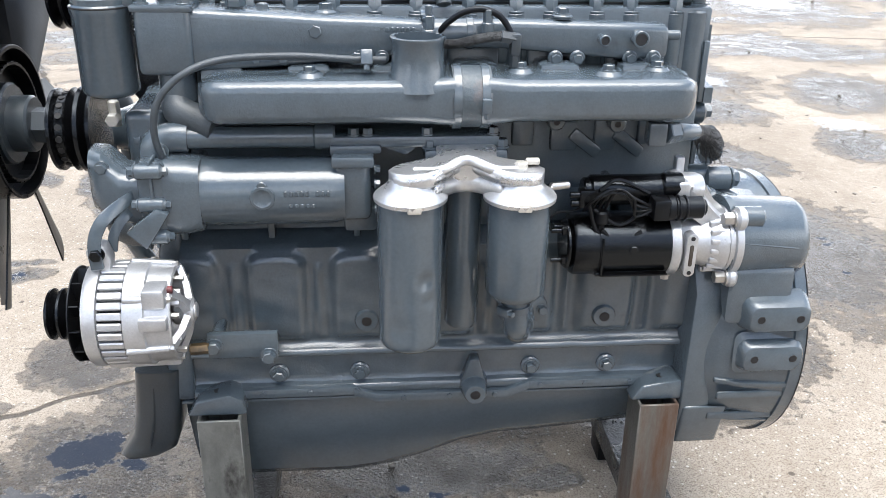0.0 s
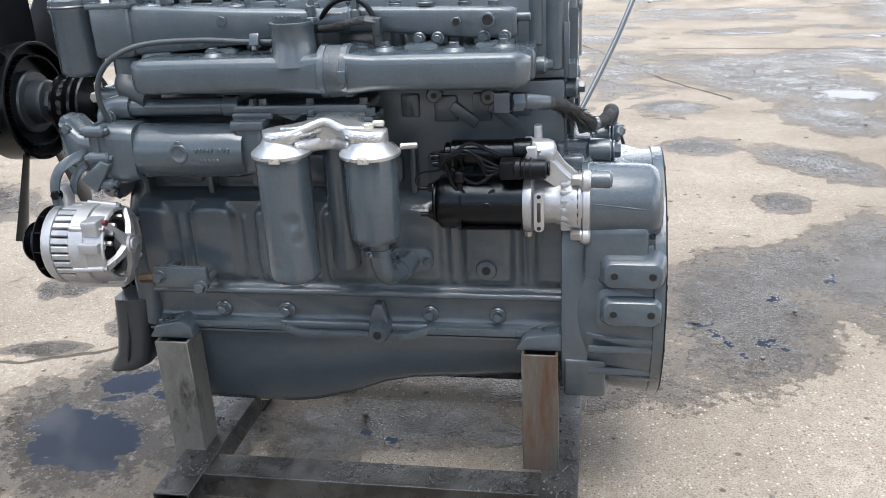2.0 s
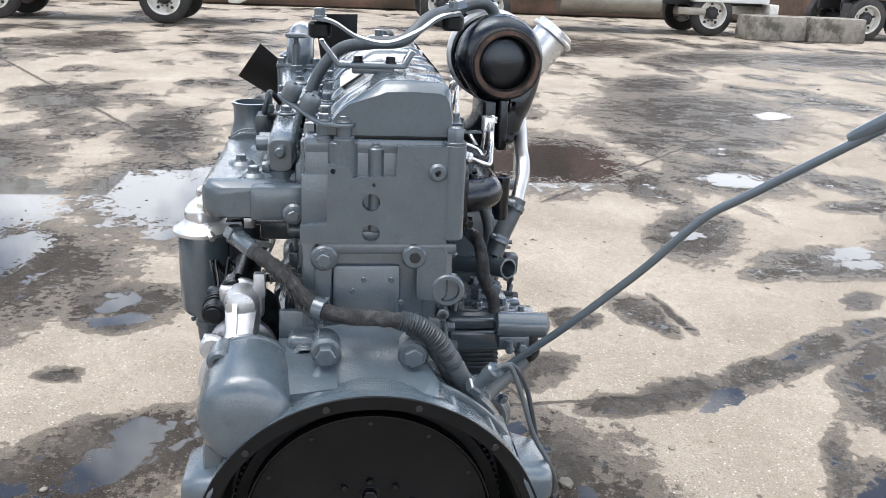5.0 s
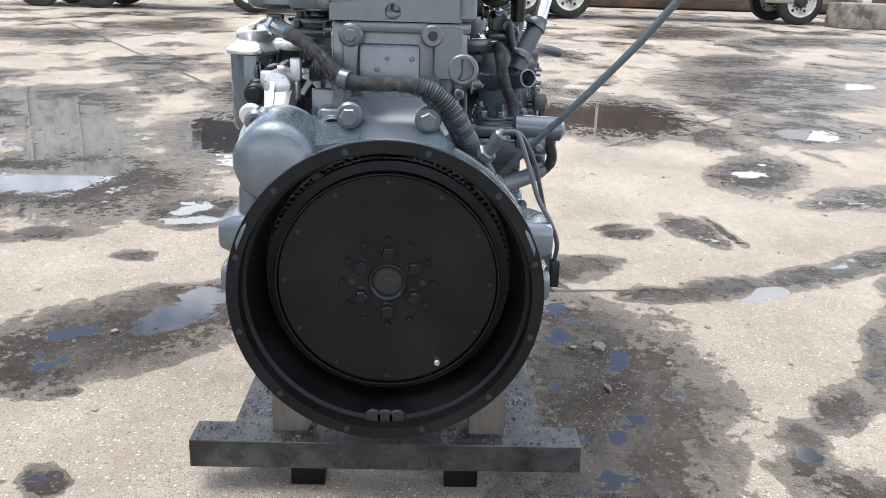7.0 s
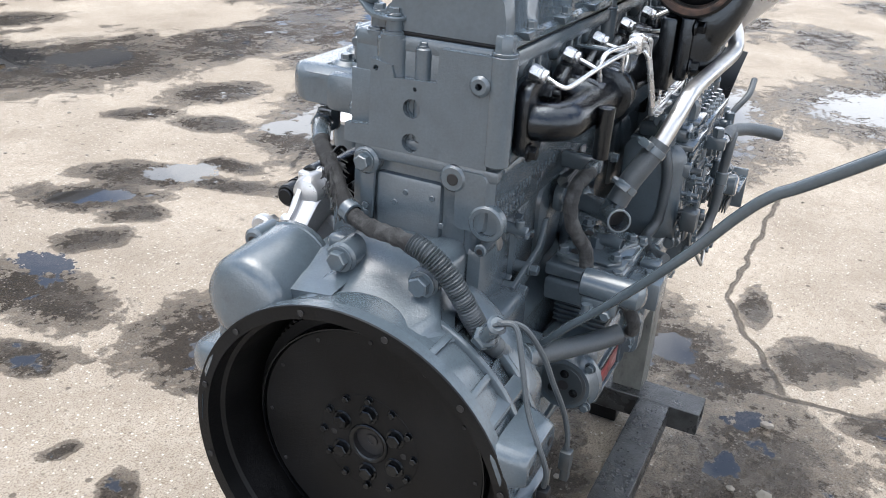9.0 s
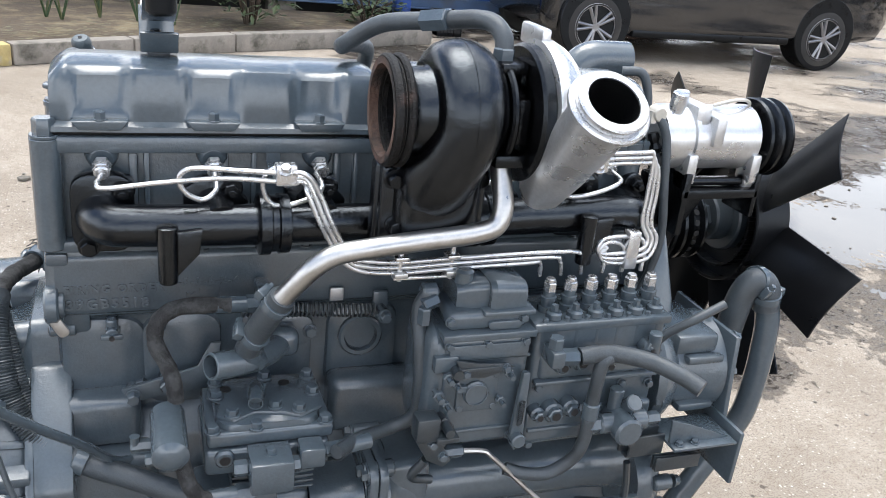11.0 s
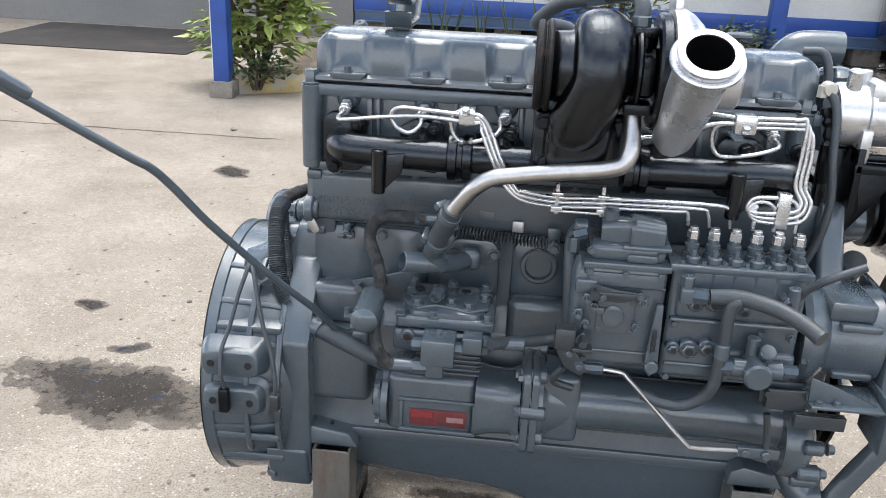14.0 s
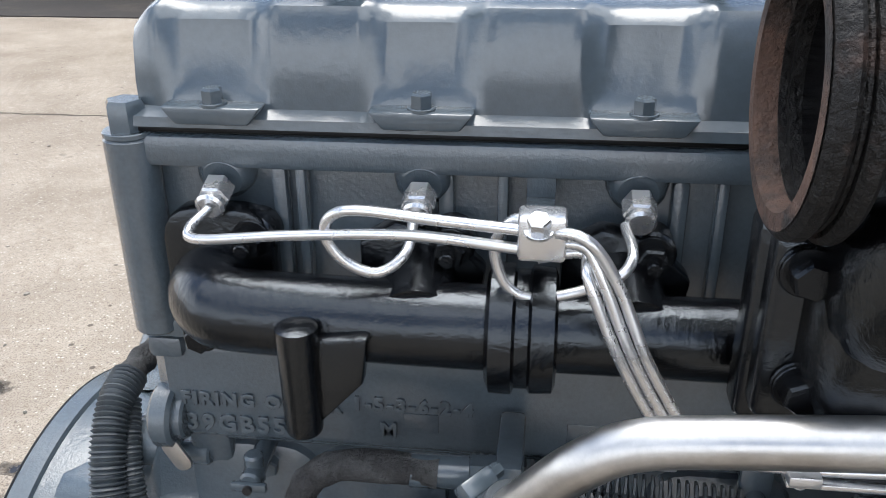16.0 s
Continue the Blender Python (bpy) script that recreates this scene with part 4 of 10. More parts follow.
for x0, x1, bolts in ((-0.048, 0.399, (0.050, 0.195, 0.339)), (-0.486, -0.072, (-0.128, -0.273, -0.417))):
    cover = part("valve_cover", valve_cover(x0, x1, bolts), PAINT_SMOOTH, ENG, "smooth grey pressed metal valve cover", 34)
    for x in bolts:
        part("bolt_ledge", prism([(x - 0.036, 1.113), (x - 0.026, 1.100), (x + 0.026, 1.100), (x + 0.036, 1.113)], "y", 0.117, 0.149, 0.003), PAINT_SMOOTH, cover)
        bolt(cover, (x, 0.139, 1.113), AZ, 0.0075, 0.010)
        part("bolt_ledge", prism([(x - 0.03, 1.118), (x - 0.024, 1.098), (x + 0.024, 1.098), (x + 0.03, 1.118)], "y", -0.083, -0.05, 0.003), PAINT_SMOOTH, cover)
        bolt(cover, (x, -0.073, 1.118), AZ, 0.0095, 0.012)
    part("gasket", box(x0 - 0.003, x1 + 0.003, -0.080, 0.138, 1.0915, 1.0955, 0.001), BLACK_MATT, cover)
# plate on the rear cover's slope
d = Vector((0, -0.068, -0.046)).normalized()
slope = Vector((0, d.z, -d.y))
if slope.z < 0:
    slope = -slope
mid = Vector((0.10, -0.028, 1.1505)) + slope * 0.0015
plate_bm = loft([[tuple(mid + Vector((u, 0, 0)) + d * v + slope * h) for u, v in ((-0.07, -0.024), (0.07, -0.024), (0.07, 0.024), (-0.07, 0.024))] for h in (0, 0.0016)])
part("data_plate", plate_bm, PLATE, ENG, "worn bare metal data plate")
# lifting strap bracket over the rear cover
BR = part("strap_bracket", merged(prism([(-0.055, 1.186), (0.06, 1.186), (0.075, 1.215), (0.068, 1.217), (0.055, 1.194), (-0.05, 1.194), (-0.078, 1.23), (-0.085, 1.228)], "x", 0.235, 0.285, 0.002),
                                  box(0.245, 0.275, -0.03, 0.04, 1.176, 1.188, 0.003)), PAINT, ENG, "grey bent steel strap bracket with black rubber pads")
strap_pts = [(0.26, -0.095, 1.262), (0.26, -0.06, 1.255), (0.26, -0.02, 1.232), (0.26, 0.03, 1.224), (0.26, 0.08, 1.244), (0.26, 0.115, 1.268), (0.26, 0.15, 1.276)]
line = spline(strap_pts, 6)
part("strap", merged(loft([[(p.x - 0.022, p.y, p.z), (p.x + 0.022, p.y, p.z), (p.x + 0.022, p.y, p.z + 0.005), (p.x - 0.022, p.y, p.z + 0.005)] for p in line])), PAINT_SMOOTH, BR)
for y, z in ((-0.083, 1.232), (0.138, 1.25)):
    part("rubber_pad", cyl((0.26, y, z), (0.26, y, z + 0.026), 0.019, 20, 0.004), BLACK_MATT, BR, "black rubber pad")
    bolt(BR, (0.26, y, z + 0.034), AZ, 0.009, 0.012)
for y in (-0.02, 0.035):
    bolt(BR, (0.262, y, 1.194), AZ, 0.008, 0.009, BLACK)

# corner bracket with two rubber mounts
def bent_plate(side, thick):
    """A flat bar, level over its two studs and bent upwards towards the mounts."""
    rows = []
    for u, w, z in ((-0.016, 0.008, 1.110), (-0.012, 0.015, 1.110), (0.0, 0.019, 1.110), (0.030, 0.019, 1.110), (0.044, 0.018, 1.114), (0.056, 0.018, 1.122), (0.092, 0.017, 1.140), (0.104, 0.014, 1.146), (0.110, 0.006, 1.149)):
        rows.append([tuple(Vector((0.401, -0.043, 0)) + u * side + v * w * Vector((-side.y, side.x, 0)) + Vector((0, 0, z + h))) for v, h in ((-1, 0), (1, 0), (1, thick), (-1, thick))])
    return bevelled(loft(rows), 0.0015)


along_bar = Vector((-0.038, -0.090, 0)).normalized()
CB = part("corner_bracket", bent_plate(along_bar, 0.006), PAINT_SMOOTH, ENG, "grey bent bracket with two rubber mounts")
for u in (0.0, 0.034):
    p = Vector((0.401, -0.043, 0)) + u * along_bar
    part("stud", lathe((p.x, p.y, 1.085), AZ, [(0, 0.0195), (0.006, 0.0195), (0.007, 0.017), (0.010, 0.017), (0.011, 0.0125), (0.0255, 0.0125)], 26), PAINT, CB)
    part("washer", cyl((p.x, p.y, 1.116), (p.x, p.y, 1.1185), 0.0115, 20, 0.0006), PAINT, CB)
    bolt(CB, (p.x, p.y, 1.1185), AZ, 0.0085, 0.007)
tilt = (Vector((0, 0, 1)) - 0.45 * along_bar).normalized()
for u, z, r in ((0.062, 1.1305, 0.0150), (0.093, 1.1465, 0.0140)):
    p = Vector((0.401, -0.043, z)) + u * along_bar
    mount = part("rubber_mount", lathe(tuple(p), tuple(tilt), [(0, r), (0.003, r * 1.06), (0.010, r * 1.02), (0.016, r * 1.05), (0.022, r * 0.95), (0.025, r * 0.75), (0.0255, 0.002)], 24), SLEEVE, CB)
    bore(mount, tuple(p + tilt * 0.0255), tuple(tilt), 0.003)

# oil pan
pan_rows = []
for x, z0, w in ((-0.553, 0.205, 0.128), (-0.548, 0.180, 0.132), (-0.525, 0.160, 0.135), (-0.47, 0.148, 0.136), (-0.25, 0.146, 0.136), (-0.19, 0.154, 0.136), (-0.10, 0.180, 0.138), (-0.02, 0.212, 0.139), (0.05, 0.228, 0.140), (0.20, 0.240, 0.142), (0.40, 0.262, 0.144), (0.424, 0.285, 0.144)):
    pan_rows.append([(x, y, z) for y, z in ((-0.166, 0.384), (-0.160, 0.34), (-w, z0 + 0.03), (-w + 0.016, z0 + 0.008), (-w + 0.04, z0), (w - 0.04, z0), (w - 0.016, z0 + 0.008), (w, z0 + 0.03), (0.160, 0.34), (0.166, 0.384))])
PAN = part("oil_pan", loft(pan_rows), PAINT_SMOOTH, ENG, "grey stamped oil pan", 50)
part("pan_flange", merged(box(-0.555, 0.426, -0.190, 0.190, 0.374, 0.3805, 0.002)), PAINT_SMOOTH, PAN)
bolt(PAN, (-0.352, -0.06, 0.147), (0, -0.1, -1), 0.018, 0.022, PLATE, "drain_plug")

# flywheel housing
axis_at = (XR, 0, CZ)
HOUS = part("flywheel_housing", lathe(axis_at, (-1, 0, 0), [(0, 0.256), (0, 0.2765), (0.022, 0.2765), (0.024, 0.272), (0.06, 0.269), (0.11, 0.262), (0.15, 0.252), (0.172, 0.235), (0.178, 0.20), (0.178, 0.05), (0.168, 0.05),
                                                           (0.165, 0.225), (0.10, 0.245), (0.03, 0.2555), (0, 0.256)], 96, cap=False), PAINT, ENG, "grey-painted round cast flywheel housing")
part("rear_flange_face", lathe((XR + 0.0015, 0, CZ), (-1, 0, 0), [(0, 0.2555), (0, 0.276), (0.002, 0.2768), (0.003, 0.2768), (0.003, 0.2555)], 96, cap=False), BLACK_MATT, HOUS, "black painted flange face")
part("bore_wall", lathe((XR + 0.0012, 0, CZ), (-1, 0, 0), [(0, 0.2555), (0.028, 0.2540), (0.032, 0.247), (0.10, 0.240), (0.160, 0.228), (0.161, 0.06)], 96, cap=False), BLACK_MATT, HOUS, "black painted bore")
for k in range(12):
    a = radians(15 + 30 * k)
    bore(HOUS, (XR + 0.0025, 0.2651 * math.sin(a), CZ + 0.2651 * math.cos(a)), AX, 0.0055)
# slot drawn as dark discs, with its inner shade put into the colour
part("timing_slot", merged(*[cyl((XR - 0.03, y, CZ - 0.247), (XR - 0.022, y, CZ - 0.247), 0.016, 20, 0.002) for y in (-0.022, 0.0, 0.022)]), SHADE_AND_DARK, HOUS)
# side mounting pads with two holes each
for s in (-1, 1):
    for z in (0.573, 0.491):
        y = s * 0.286
        pad = part("mounting_pad", clear_of_bore(loft([[(u, y + s * o, v) for u, v in rrect(0.535, z, 0.056 - q, 0.026 - q, 0.018)] for o, q in ((-0.05, -0.012), (-0.02, -0.006), (-0.002, 0.0), (0.0, 0.002))]), 0.267), PAINT, HOUS)
        for x in (0.499, 0.572):
            bore(pad, (x, y + s * 0.0002, z), (0, s, 0), 0.0075)
    for z, h in ((0.62, 0.008), (0.40, 0.008), (0.335, 0.008)):
        rr = math.sqrt(0.27**2 - (z - CZ) ** 2)
        part("rib", clear_of_bore(prism([(s * (rr - 0.03), z - h), (s * (rr + 0.004), z - h), (s * (rr + 0.004), z + h), (s * (rr - 0.03), z + h)], "x", 0.45, 0.585, 0.004), 0.266), PAINT, HOUS)
for a, w in ((-52, 0.006), (-28, 0.006), (28, 0.006), (45, 0.006), (62, 0.006), (80, 0.006), (-100, 0.006), (100, 0.006), (125, 0.006), (-125, 0.006)):
    c, s2 = math.cos(radians(a)), math.sin(radians(a))
    rows = []
    for x, r in ((0.446, 0.256), (0.50, 0.271), (0.58, 0.276)):
        rows.append([(x, s2 * q + c * u, CZ + c * q - s2 * u) for u, q in ((-w, r - 0.012), (w, r - 0.012), (w, r), (-w, r))])
    part("rib", bevelled(loft(rows), 0.003), PAINT, HOUS)
for r0, x0 in ((0.276, 0.512), (0.27, 0.452)):
    rows = []
    for k in range(25):
        a = radians(14 + 100 * k / 24)
        rows.append([(x0 + u, (q) * math.sin(a), CZ + q * math.cos(a)) for u, q in ((-0.006, r0 - 0.014), (0.006, r0 - 0.014), (0.006, r0), (-0.006, r0))])
    part("rim_rib", bevelled(loft(rows), 0.003), PAINT, HOUS)
# square lower front corner, and the skirt that joins the block
part("front_skirt", prism([(-0.215, 0.285), (-0.235, 0.36), (-0.235, 0.60), (-0.17, 0.70), (-0.09, 0.735), (0.11, 0.735), (0.18, 0.68), (0.235, 0.60), (0.235, 0.36), (0.215, 0.285), (0.10, 0.26), (-0.10, 0.26)], "x", 0.394, 0.452, 0.008), PAINT, HOUS)
for s in (-1, 1):
    part("lower_corner", clear_of_bore(prism([(s * 0.15, 0.252), (s * 0.212, 0.256), (s * 0.240, 0.36), (s * 0.15, 0.36)], "x", 0.400, 0.488, 0.008, 3)), PAINT, HOUS)
    bolt(HOUS, (0.452, s * 0.205, 0.34), AX, 0.011, 0.012)
bolt(HOUS, (0.478, 0.212, 0.288), (0.3, 1, -0.3), 0.012, 0.010)
# shoulder between the housing and the block's neck
rows = []
for x, y0, y1, z0, z1 in ((0.392, -0.088, 0.098, 0.66, 0.80), (0.448, -0.086, 0.096, 0.66, 0.795), (0.462, -0.080, 0.092, 0.66, 0.765), (0.485, -0.088, 0.096, 0.65, 0.752), (0.520, -0.11, 0.115, 0.65, 0.735), (0.56, -0.10, 0.10, 0.65, 0.722)):
    rows.append([(x, u, v) for u, v in rrect((y0 + y1) / 2, (z0 + z1) / 2, (y1 - y0) / 2, (z1 - z0) / 2, 0.022)])
part("shoulder", clear_of_bore(loft(rows), 0.270), PAINT, HOUS)
for y, z in ((-0.071, 0.767), (0.067, 0.763)):
    part("boss", cyl((0.44, y, z), (0.495, y, z), 0.024, 24, 0.006), PAINT, HOUS)
    bolt(HOUS, (0.495, y, z), AX, 0.0165, 0.013)
bolt(HOUS, (0.455, 0.150, 0.655), (0.7, 0.7, 0), 0.014, 0.014)
# starter pocket
rows = []
for x, r, cy, cz in ((0.432, 0.070, -0.194, 0.700), (0.434, 0.076, -0.194, 0.700), (0.446, 0.077, -0.194, 0.700), (0.448, 0.0745, -0.193, 0.700), (0.564, 0.072, -0.190, 0.697), (0.578, 0.068, -0.188, 0.694), (0.587, 0.058, -0.184, 0.687), (0.592, 0.042, -0.176, 0.672), (0.594, 0.01, -0.16, 0.65)):
    rows.append([(x, cy + r * math.cos(a), cz + r * math.sin(a)) for a in (2 * math.pi * k / 32 for k in range(32))])
POCK = part("starter_pocket", clear_of_bore(loft(rows), 0.267), PAINT, HOUS)
part("web", clear_of_bore(prism([(-0.255, 0.66), (-0.262, 0.55), (-0.16, 0.60), (-0.12, 0.72)], "x", 0.44, 0.565, 0.012), 0.270), PAINT, HOUS)
for y, z in ((-0.236, 0.752), (-0.13, 0.655)):
    ear = part("ear", clear_of_bore(cyl((0.435, y, z), (0.492, y, z), 0.020, 24, 0.005), 0.27), PAINT, POCK)
    bore(ear, (0.492, y, z), AX, 0.009)
part("web", clear_of_bore(loft([[(x, p, q) for p, q in ((-0.15, 0.66), (-0.15, z), (-0.05, z + 0.006), (-0.05, 0.66))] for x, z in ((0.40, 0.752), (0.45, 0.748), (0.50, 0.735), (0.55, 0.722))]), 0.270), PAINT, HOUS)
part("casting_seam", clear_of_bore(tube([(x, -0.192 - r * math.cos(radians(12)), 0.699 + r * math.sin(radians(12)) - (x - 0.45) * 0.12) for x, r in ((0.452, 0.0742), (0.50, 0.0730), (0.545, 0.0718), (0.572, 0.0660))], 0.0016, 8, 4), 0.267), PAINT, POCK)
part("boss", merged(cyl((0.43, -0.105, 0.735), (0.455, -0.105, 0.735), 0.026, 20, 0.005), box(0.40, 0.455, -0.12, -0.085, 0.715, 0.76, 0.006)), PAINT, HOUS)

# flywheel
FW = part("flywheel", lathe((0.522, 0, CZ), (-1, 0, 0), [(-0.0005, 0.0285), (0, 0.198), (0.004, 0.203), (0.016, 0.205), (0.018, 0.222), (0.035, 0.222), (0.036, 0.05)], 80, cap=False), BLACK_MATT, ENG, "black painted steel flywheel")
part("step_ring", ring((0.520, 0, CZ), (0.528, 0, CZ), 0.205, 0.2015, 80, 0.0012), BLACK, FW)
for k in range(110):
    a = 2 * math.pi * k / 110
    piece("gear_tooth", 0, lambda: box(-0.0028, 0.0028, -0.004, 0.004, -0.010, 0.010, 0.0008, 1), SHADE_AND_DARK, FW, (0.482, 0.222 * math.sin(a), CZ + 0.226 * math.cos(a)), (1, 0, 0), 0)
part("pilot_ring", lathe((0.5215, 0, CZ), AX, [(0, 0.036), (0.003, 0.0355), (0.0042, 0.034), (0.0042, 0.031), (0.0015, 0.0275)], 44, cap=False), BLACK, FW)
part("pilot_bore", lathe((0.5236, 0, CZ), AX, [(0, 0.0285), (-0.012, 0.0282), (-0.0122, 0.001)], 40, cap=False), SHADE_AND_DARK, FW)
part("crank_nose", lathe((0.5120, 0, CZ), AX, [(0, 0.011), (0.002, 0.0105), (0.0025, 0.006), (0.001, 0.005), (0.001, 0.001)], 28, cap=False), SHADE_AND_DARK, FW)
for k in range(6):
    a = radians(60 * k)
    p = (0.522, 0.056 * math.sin(a), CZ + 0.056 * math.cos(a))
    part("bolt_seat", ring((0.5215, p[1], p[2]), (0.5235, p[1], p[2]), 0.0175, 0.014, 24, 0.0006), BLACK, FW)
    bolt(FW, p, AX, 0.0125, 0.009, BLACK, "flywheel_bolt")
for k in range(12):
    a = radians(30 * k)
    bolt(FW, (0.522, 0.0825 * math.sin(a), CZ + 0.0825 * math.cos(a)), AX, 0.006, 0.006, BLACK, "ring_bolt")
    bore(FW, (0.5225, 0.187 * math.sin(a), CZ + 0.187 * math.cos(a)), AX, 0.0034)
part("clamp_ring", ring((0.521, 0, CZ), (0.5228, 0, CZ), 0.0895, 0.0875, 64, 0.0006), BLACK_MATT, FW)
for y in (-0.064, 0.064):
    bore(FW, (0.5225, y, CZ), AX, 0.0055)
part("dowel_pin", cyl((0.52, 0.094, CZ - 0.15), (0.545, 0.094, CZ - 0.15), 0.006, 16, 0.0015), STEEL, FW, "bare steel dowel pin")

# ---- intake side ----
# intake manifold: two boxed halves joined by a clamped sleeve
def manifold_half(x0, x1, front, back):
    rows = []
    n = 26
    for i in range(n + 1):
        x = x0 + (x1 - x0) * i / n
        e0 = min(1.0, (x - x0) / 0.03) if front else 1.0
        e1 = min(1.0, (x1 - x) / 0.03) if back else 1.0
        q = 1 - (1 - min(e0, e1)) ** 2
        near = 1 - min(1.0, min(x1 - x, 1.0) / 0.07) if not back else 1 - min(1.0, (x - x0) / 0.05)
        hz = (0.034 + 0.005 * near) * (0.72 + 0.28 * q)
        y_out = -0.278 + 0.028 * (1 - q)
        cy = (y_out - 0.126) / 2
        rows.append([(x, u, v) for u, v in rrect(cy, 0.969, abs(y_out + 0.126) / 2, hz, min(0.017, hz * 0.6), 3)])
    return loft(rows)


MAN = part("intake_manifold", manifold_half(-0.456, -0.058, True, False), PAINT, ENG, "grey cast intake manifold with an open inlet neck", 40)
part("rear_half", manifold_half(-0.006, 0.338, False, True), PAINT, MAN, "", 40)
part("joint_sleeve", tube([(-0.062, -0.232, 0.970), (-0.032, -0.232, 0.970), (0.0, -0.232, 0.970)], 0.049, 28, 3), SLEEVE, MAN, "worn rubber sleeve between the manifold halves")
for x in (-0.054, -0.010):
    clamp(MAN, (x, -0.232, 0.970), AX, 0.0495, 0.013, PAINT_SMOOTH)
part("inlet_neck", merged(lathe((-0.115, -0.232, 0.985), AZ, [(0, 0.052), (0.015, 0.048), (0.030, 0.043), (0.045, 0.041), (0.072, 0.041), (0.076, 0.044), (0.080, 0.044), (0.0805, 0.037), (0.03, 0.036), (0.028, 0.001)], 36)), PAINT, MAN)
for i in range(6):
    x = 0.262 - i * 0.138
    part("port_runner", merged(box(x - 0.036, x + 0.036, -0.19, -0.10, 0.945, 1.012, 0.012), box(x - 0.045, x + 0.045, -0.125, -0.106, 0.94, 1.03, 0.006)), PAINT, MAN)
for x, y in ((0.195, -0.225), (-0.285, -0.225), (0.285, -0.195), (0.055, -0.2)):
    p = part("bolt_pad", lathe((x, y, 0.995), AZ, [(0, 0.030), (0.006, 0.026), (0.012, 0.019), (0.014, 0.017)], 24), PAINT, MAN)
    bolt(p, (x, y, 1.009), AZ, 0.0095, 0.008)
part("foundry_mark", merged(*[box(0.262 + k * 0.0052, 0.266 + k * 0.0052, -0.218 + 0.007 * j, -0.213 + 0.007 * j, 1.001, 1.0048, 0.0006, 1) for k in range(9) for j in range(2)]), PAINT, MAN)
part("rear_flange", merged(cyl((0.335, -0.125, 0.955), (0.362, -0.125, 0.955), 0.018, 20, 0.004), box(0.31, 0.345, -0.20, -0.10, 0.935, 1.0, 0.014)), PAINT, MAN)
bolt(MAN, (0.362, -0.125, 0.955), AX, 0.010, 0.010)

# water rail and thermostat housing along the head
RAIL = part("water_rail", loft([[(x, u, v) for u, v in rrect(cy, cz, hy, hz, 0.013, 3)] for x, cy, cz, hy, hz in (
    (-0.468, -0.150, 1.050, 0.045, 0.050), (-0.36, -0.150, 1.050, 0.040, 0.044), (-0.25, -0.150, 1.050, 0.034, 0.036), (-0.15, -0.150, 1.052, 0.028, 0.030), (-0.105, -0.150, 1.054, 0.024, 0.025))]), PAINT, ENG, "grey cast water rail and thermostat housing")
part("rear_rail", merged(loft([[(x, u, v) for u, v in rrect(-0.148, cz, hy, hz, 0.012, 3)] for x, cz, hy, hz in ((-0.02, 1.056, 0.022, 0.023), (0.03, 1.056, 0.022, 0.024), (0.10, 1.052, 0.023, 0.026), (0.22, 1.045, 0.023, 0.030), (0.300, 1.042, 0.022, 0.030), (0.308, 1.042, 0.018, 0.026))]),
                         cyl((0.283, -0.148, 0.985), (0.283, -0.148, 1.03), 0.021, 20, 0.004)), PAINT, RAIL)
part("rail_sleeve", cyl((-0.112, -0.150, 1.056), (-0.014, -0.150, 1.056), 0.0245, 24, 0.003), PAINT_SMOOTH, RAIL)
for x in (-0.10, -0.026):
    clamp(RAIL, (x, -0.15, 1.056), AX, 0.0245, 0.011)
for x, z, r in ((-0.276, 1.064, 0.011), (-0.372, 1.022, 0.009), (-0.328, 1.022, 0.009), (-0.212, 1.022, 0.010), (-0.170, 1.022, 0.009)):
    bolt(RAIL, (x, -0.184 + (x + 0.372) * 0.028, z), ry, r, 0.006)
for x, z in ((0.118, 1.018), (0.155, 1.018), (0.245, 1.018), (0.285, 1.018)):
    part("boss", cyl((x, -0.165, z), (x, -0.173, z), 0.013, 18, 0.003), PAINT, RAIL)
    bolt(RAIL, (x, -0.173, z), ry, 0.0085, 0.006)
for x, z, r in ((0.195, 1.05, 0.007), (0.255, 1.052, 0.010)):
    p = part("pipe_stub", ring((x, -0.16, z), (x, -0.192, z), r * 1.35, r, 24, 0.001), PAINT, RAIL)
    bore(p, (x, -0.19, z), ry, r)
part("logo_shape", lathe((-0.213, -0.178, 1.062), ry, [(0, 0.013), (0.003, 0.012), (0.004, 0.001)], 20), PAINT, RAIL)
part("casting_mark", merged(*[box(-0.19 + k * 0.0085, -0.184 + k * 0.0085, -0.1795, -0.174, 1.062, 1.070, 0.001, 1) for k in range(9)]), PAINT, RAIL)
part("rear_nipple", cyl((0.300, -0.148, 1.052), (0.334, -0.148, 1.052), 0.0085, 14, 0.002), PAINT_SMOOTH, RAIL)
bore(RAIL, (0.3085, -0.148, 1.045), AX, 0.008)
for x, y in ((-0.36, -0.15), (-0.26, -0.14), (-0.42, -0.13), (0.13, -0.148)):
    part("pad", cyl((x, y, 1.08), (x, y, 1.092 if x < 0 else 1.086), 0.018, 20, 0.004), PAINT, RAIL)
    bolt(RAIL, (x, y, 1.092 if x < 0 else 1.086), AZ, 0.010, 0.009)
THERM = part("thermostat_box", merged(box(-0.552, -0.466, -0.206, -0.10, 0.998, 1.104, 0.010, 3), box(-0.556, -0.462, -0.208, -0.098, 1.096, 1.108, 0.004), cyl((-0.50, -0.17, 0.95), (-0.50, -0.17, 1.0), 0.03, 24, 0.003)), PAINT, ENG, "grey cast thermostat box with a water outlet elbow")
part("outlet_elbow", tube([(-0.492, -0.15, 1.098), (-0.494, -0.15, 1.135), (-0.520, -0.15, 1.162), (-0.56, -0.15, 1.166), (-0.602, -0.15, 1.166)], 0.034, 24, 6, hollow=True), PAINT, THERM)
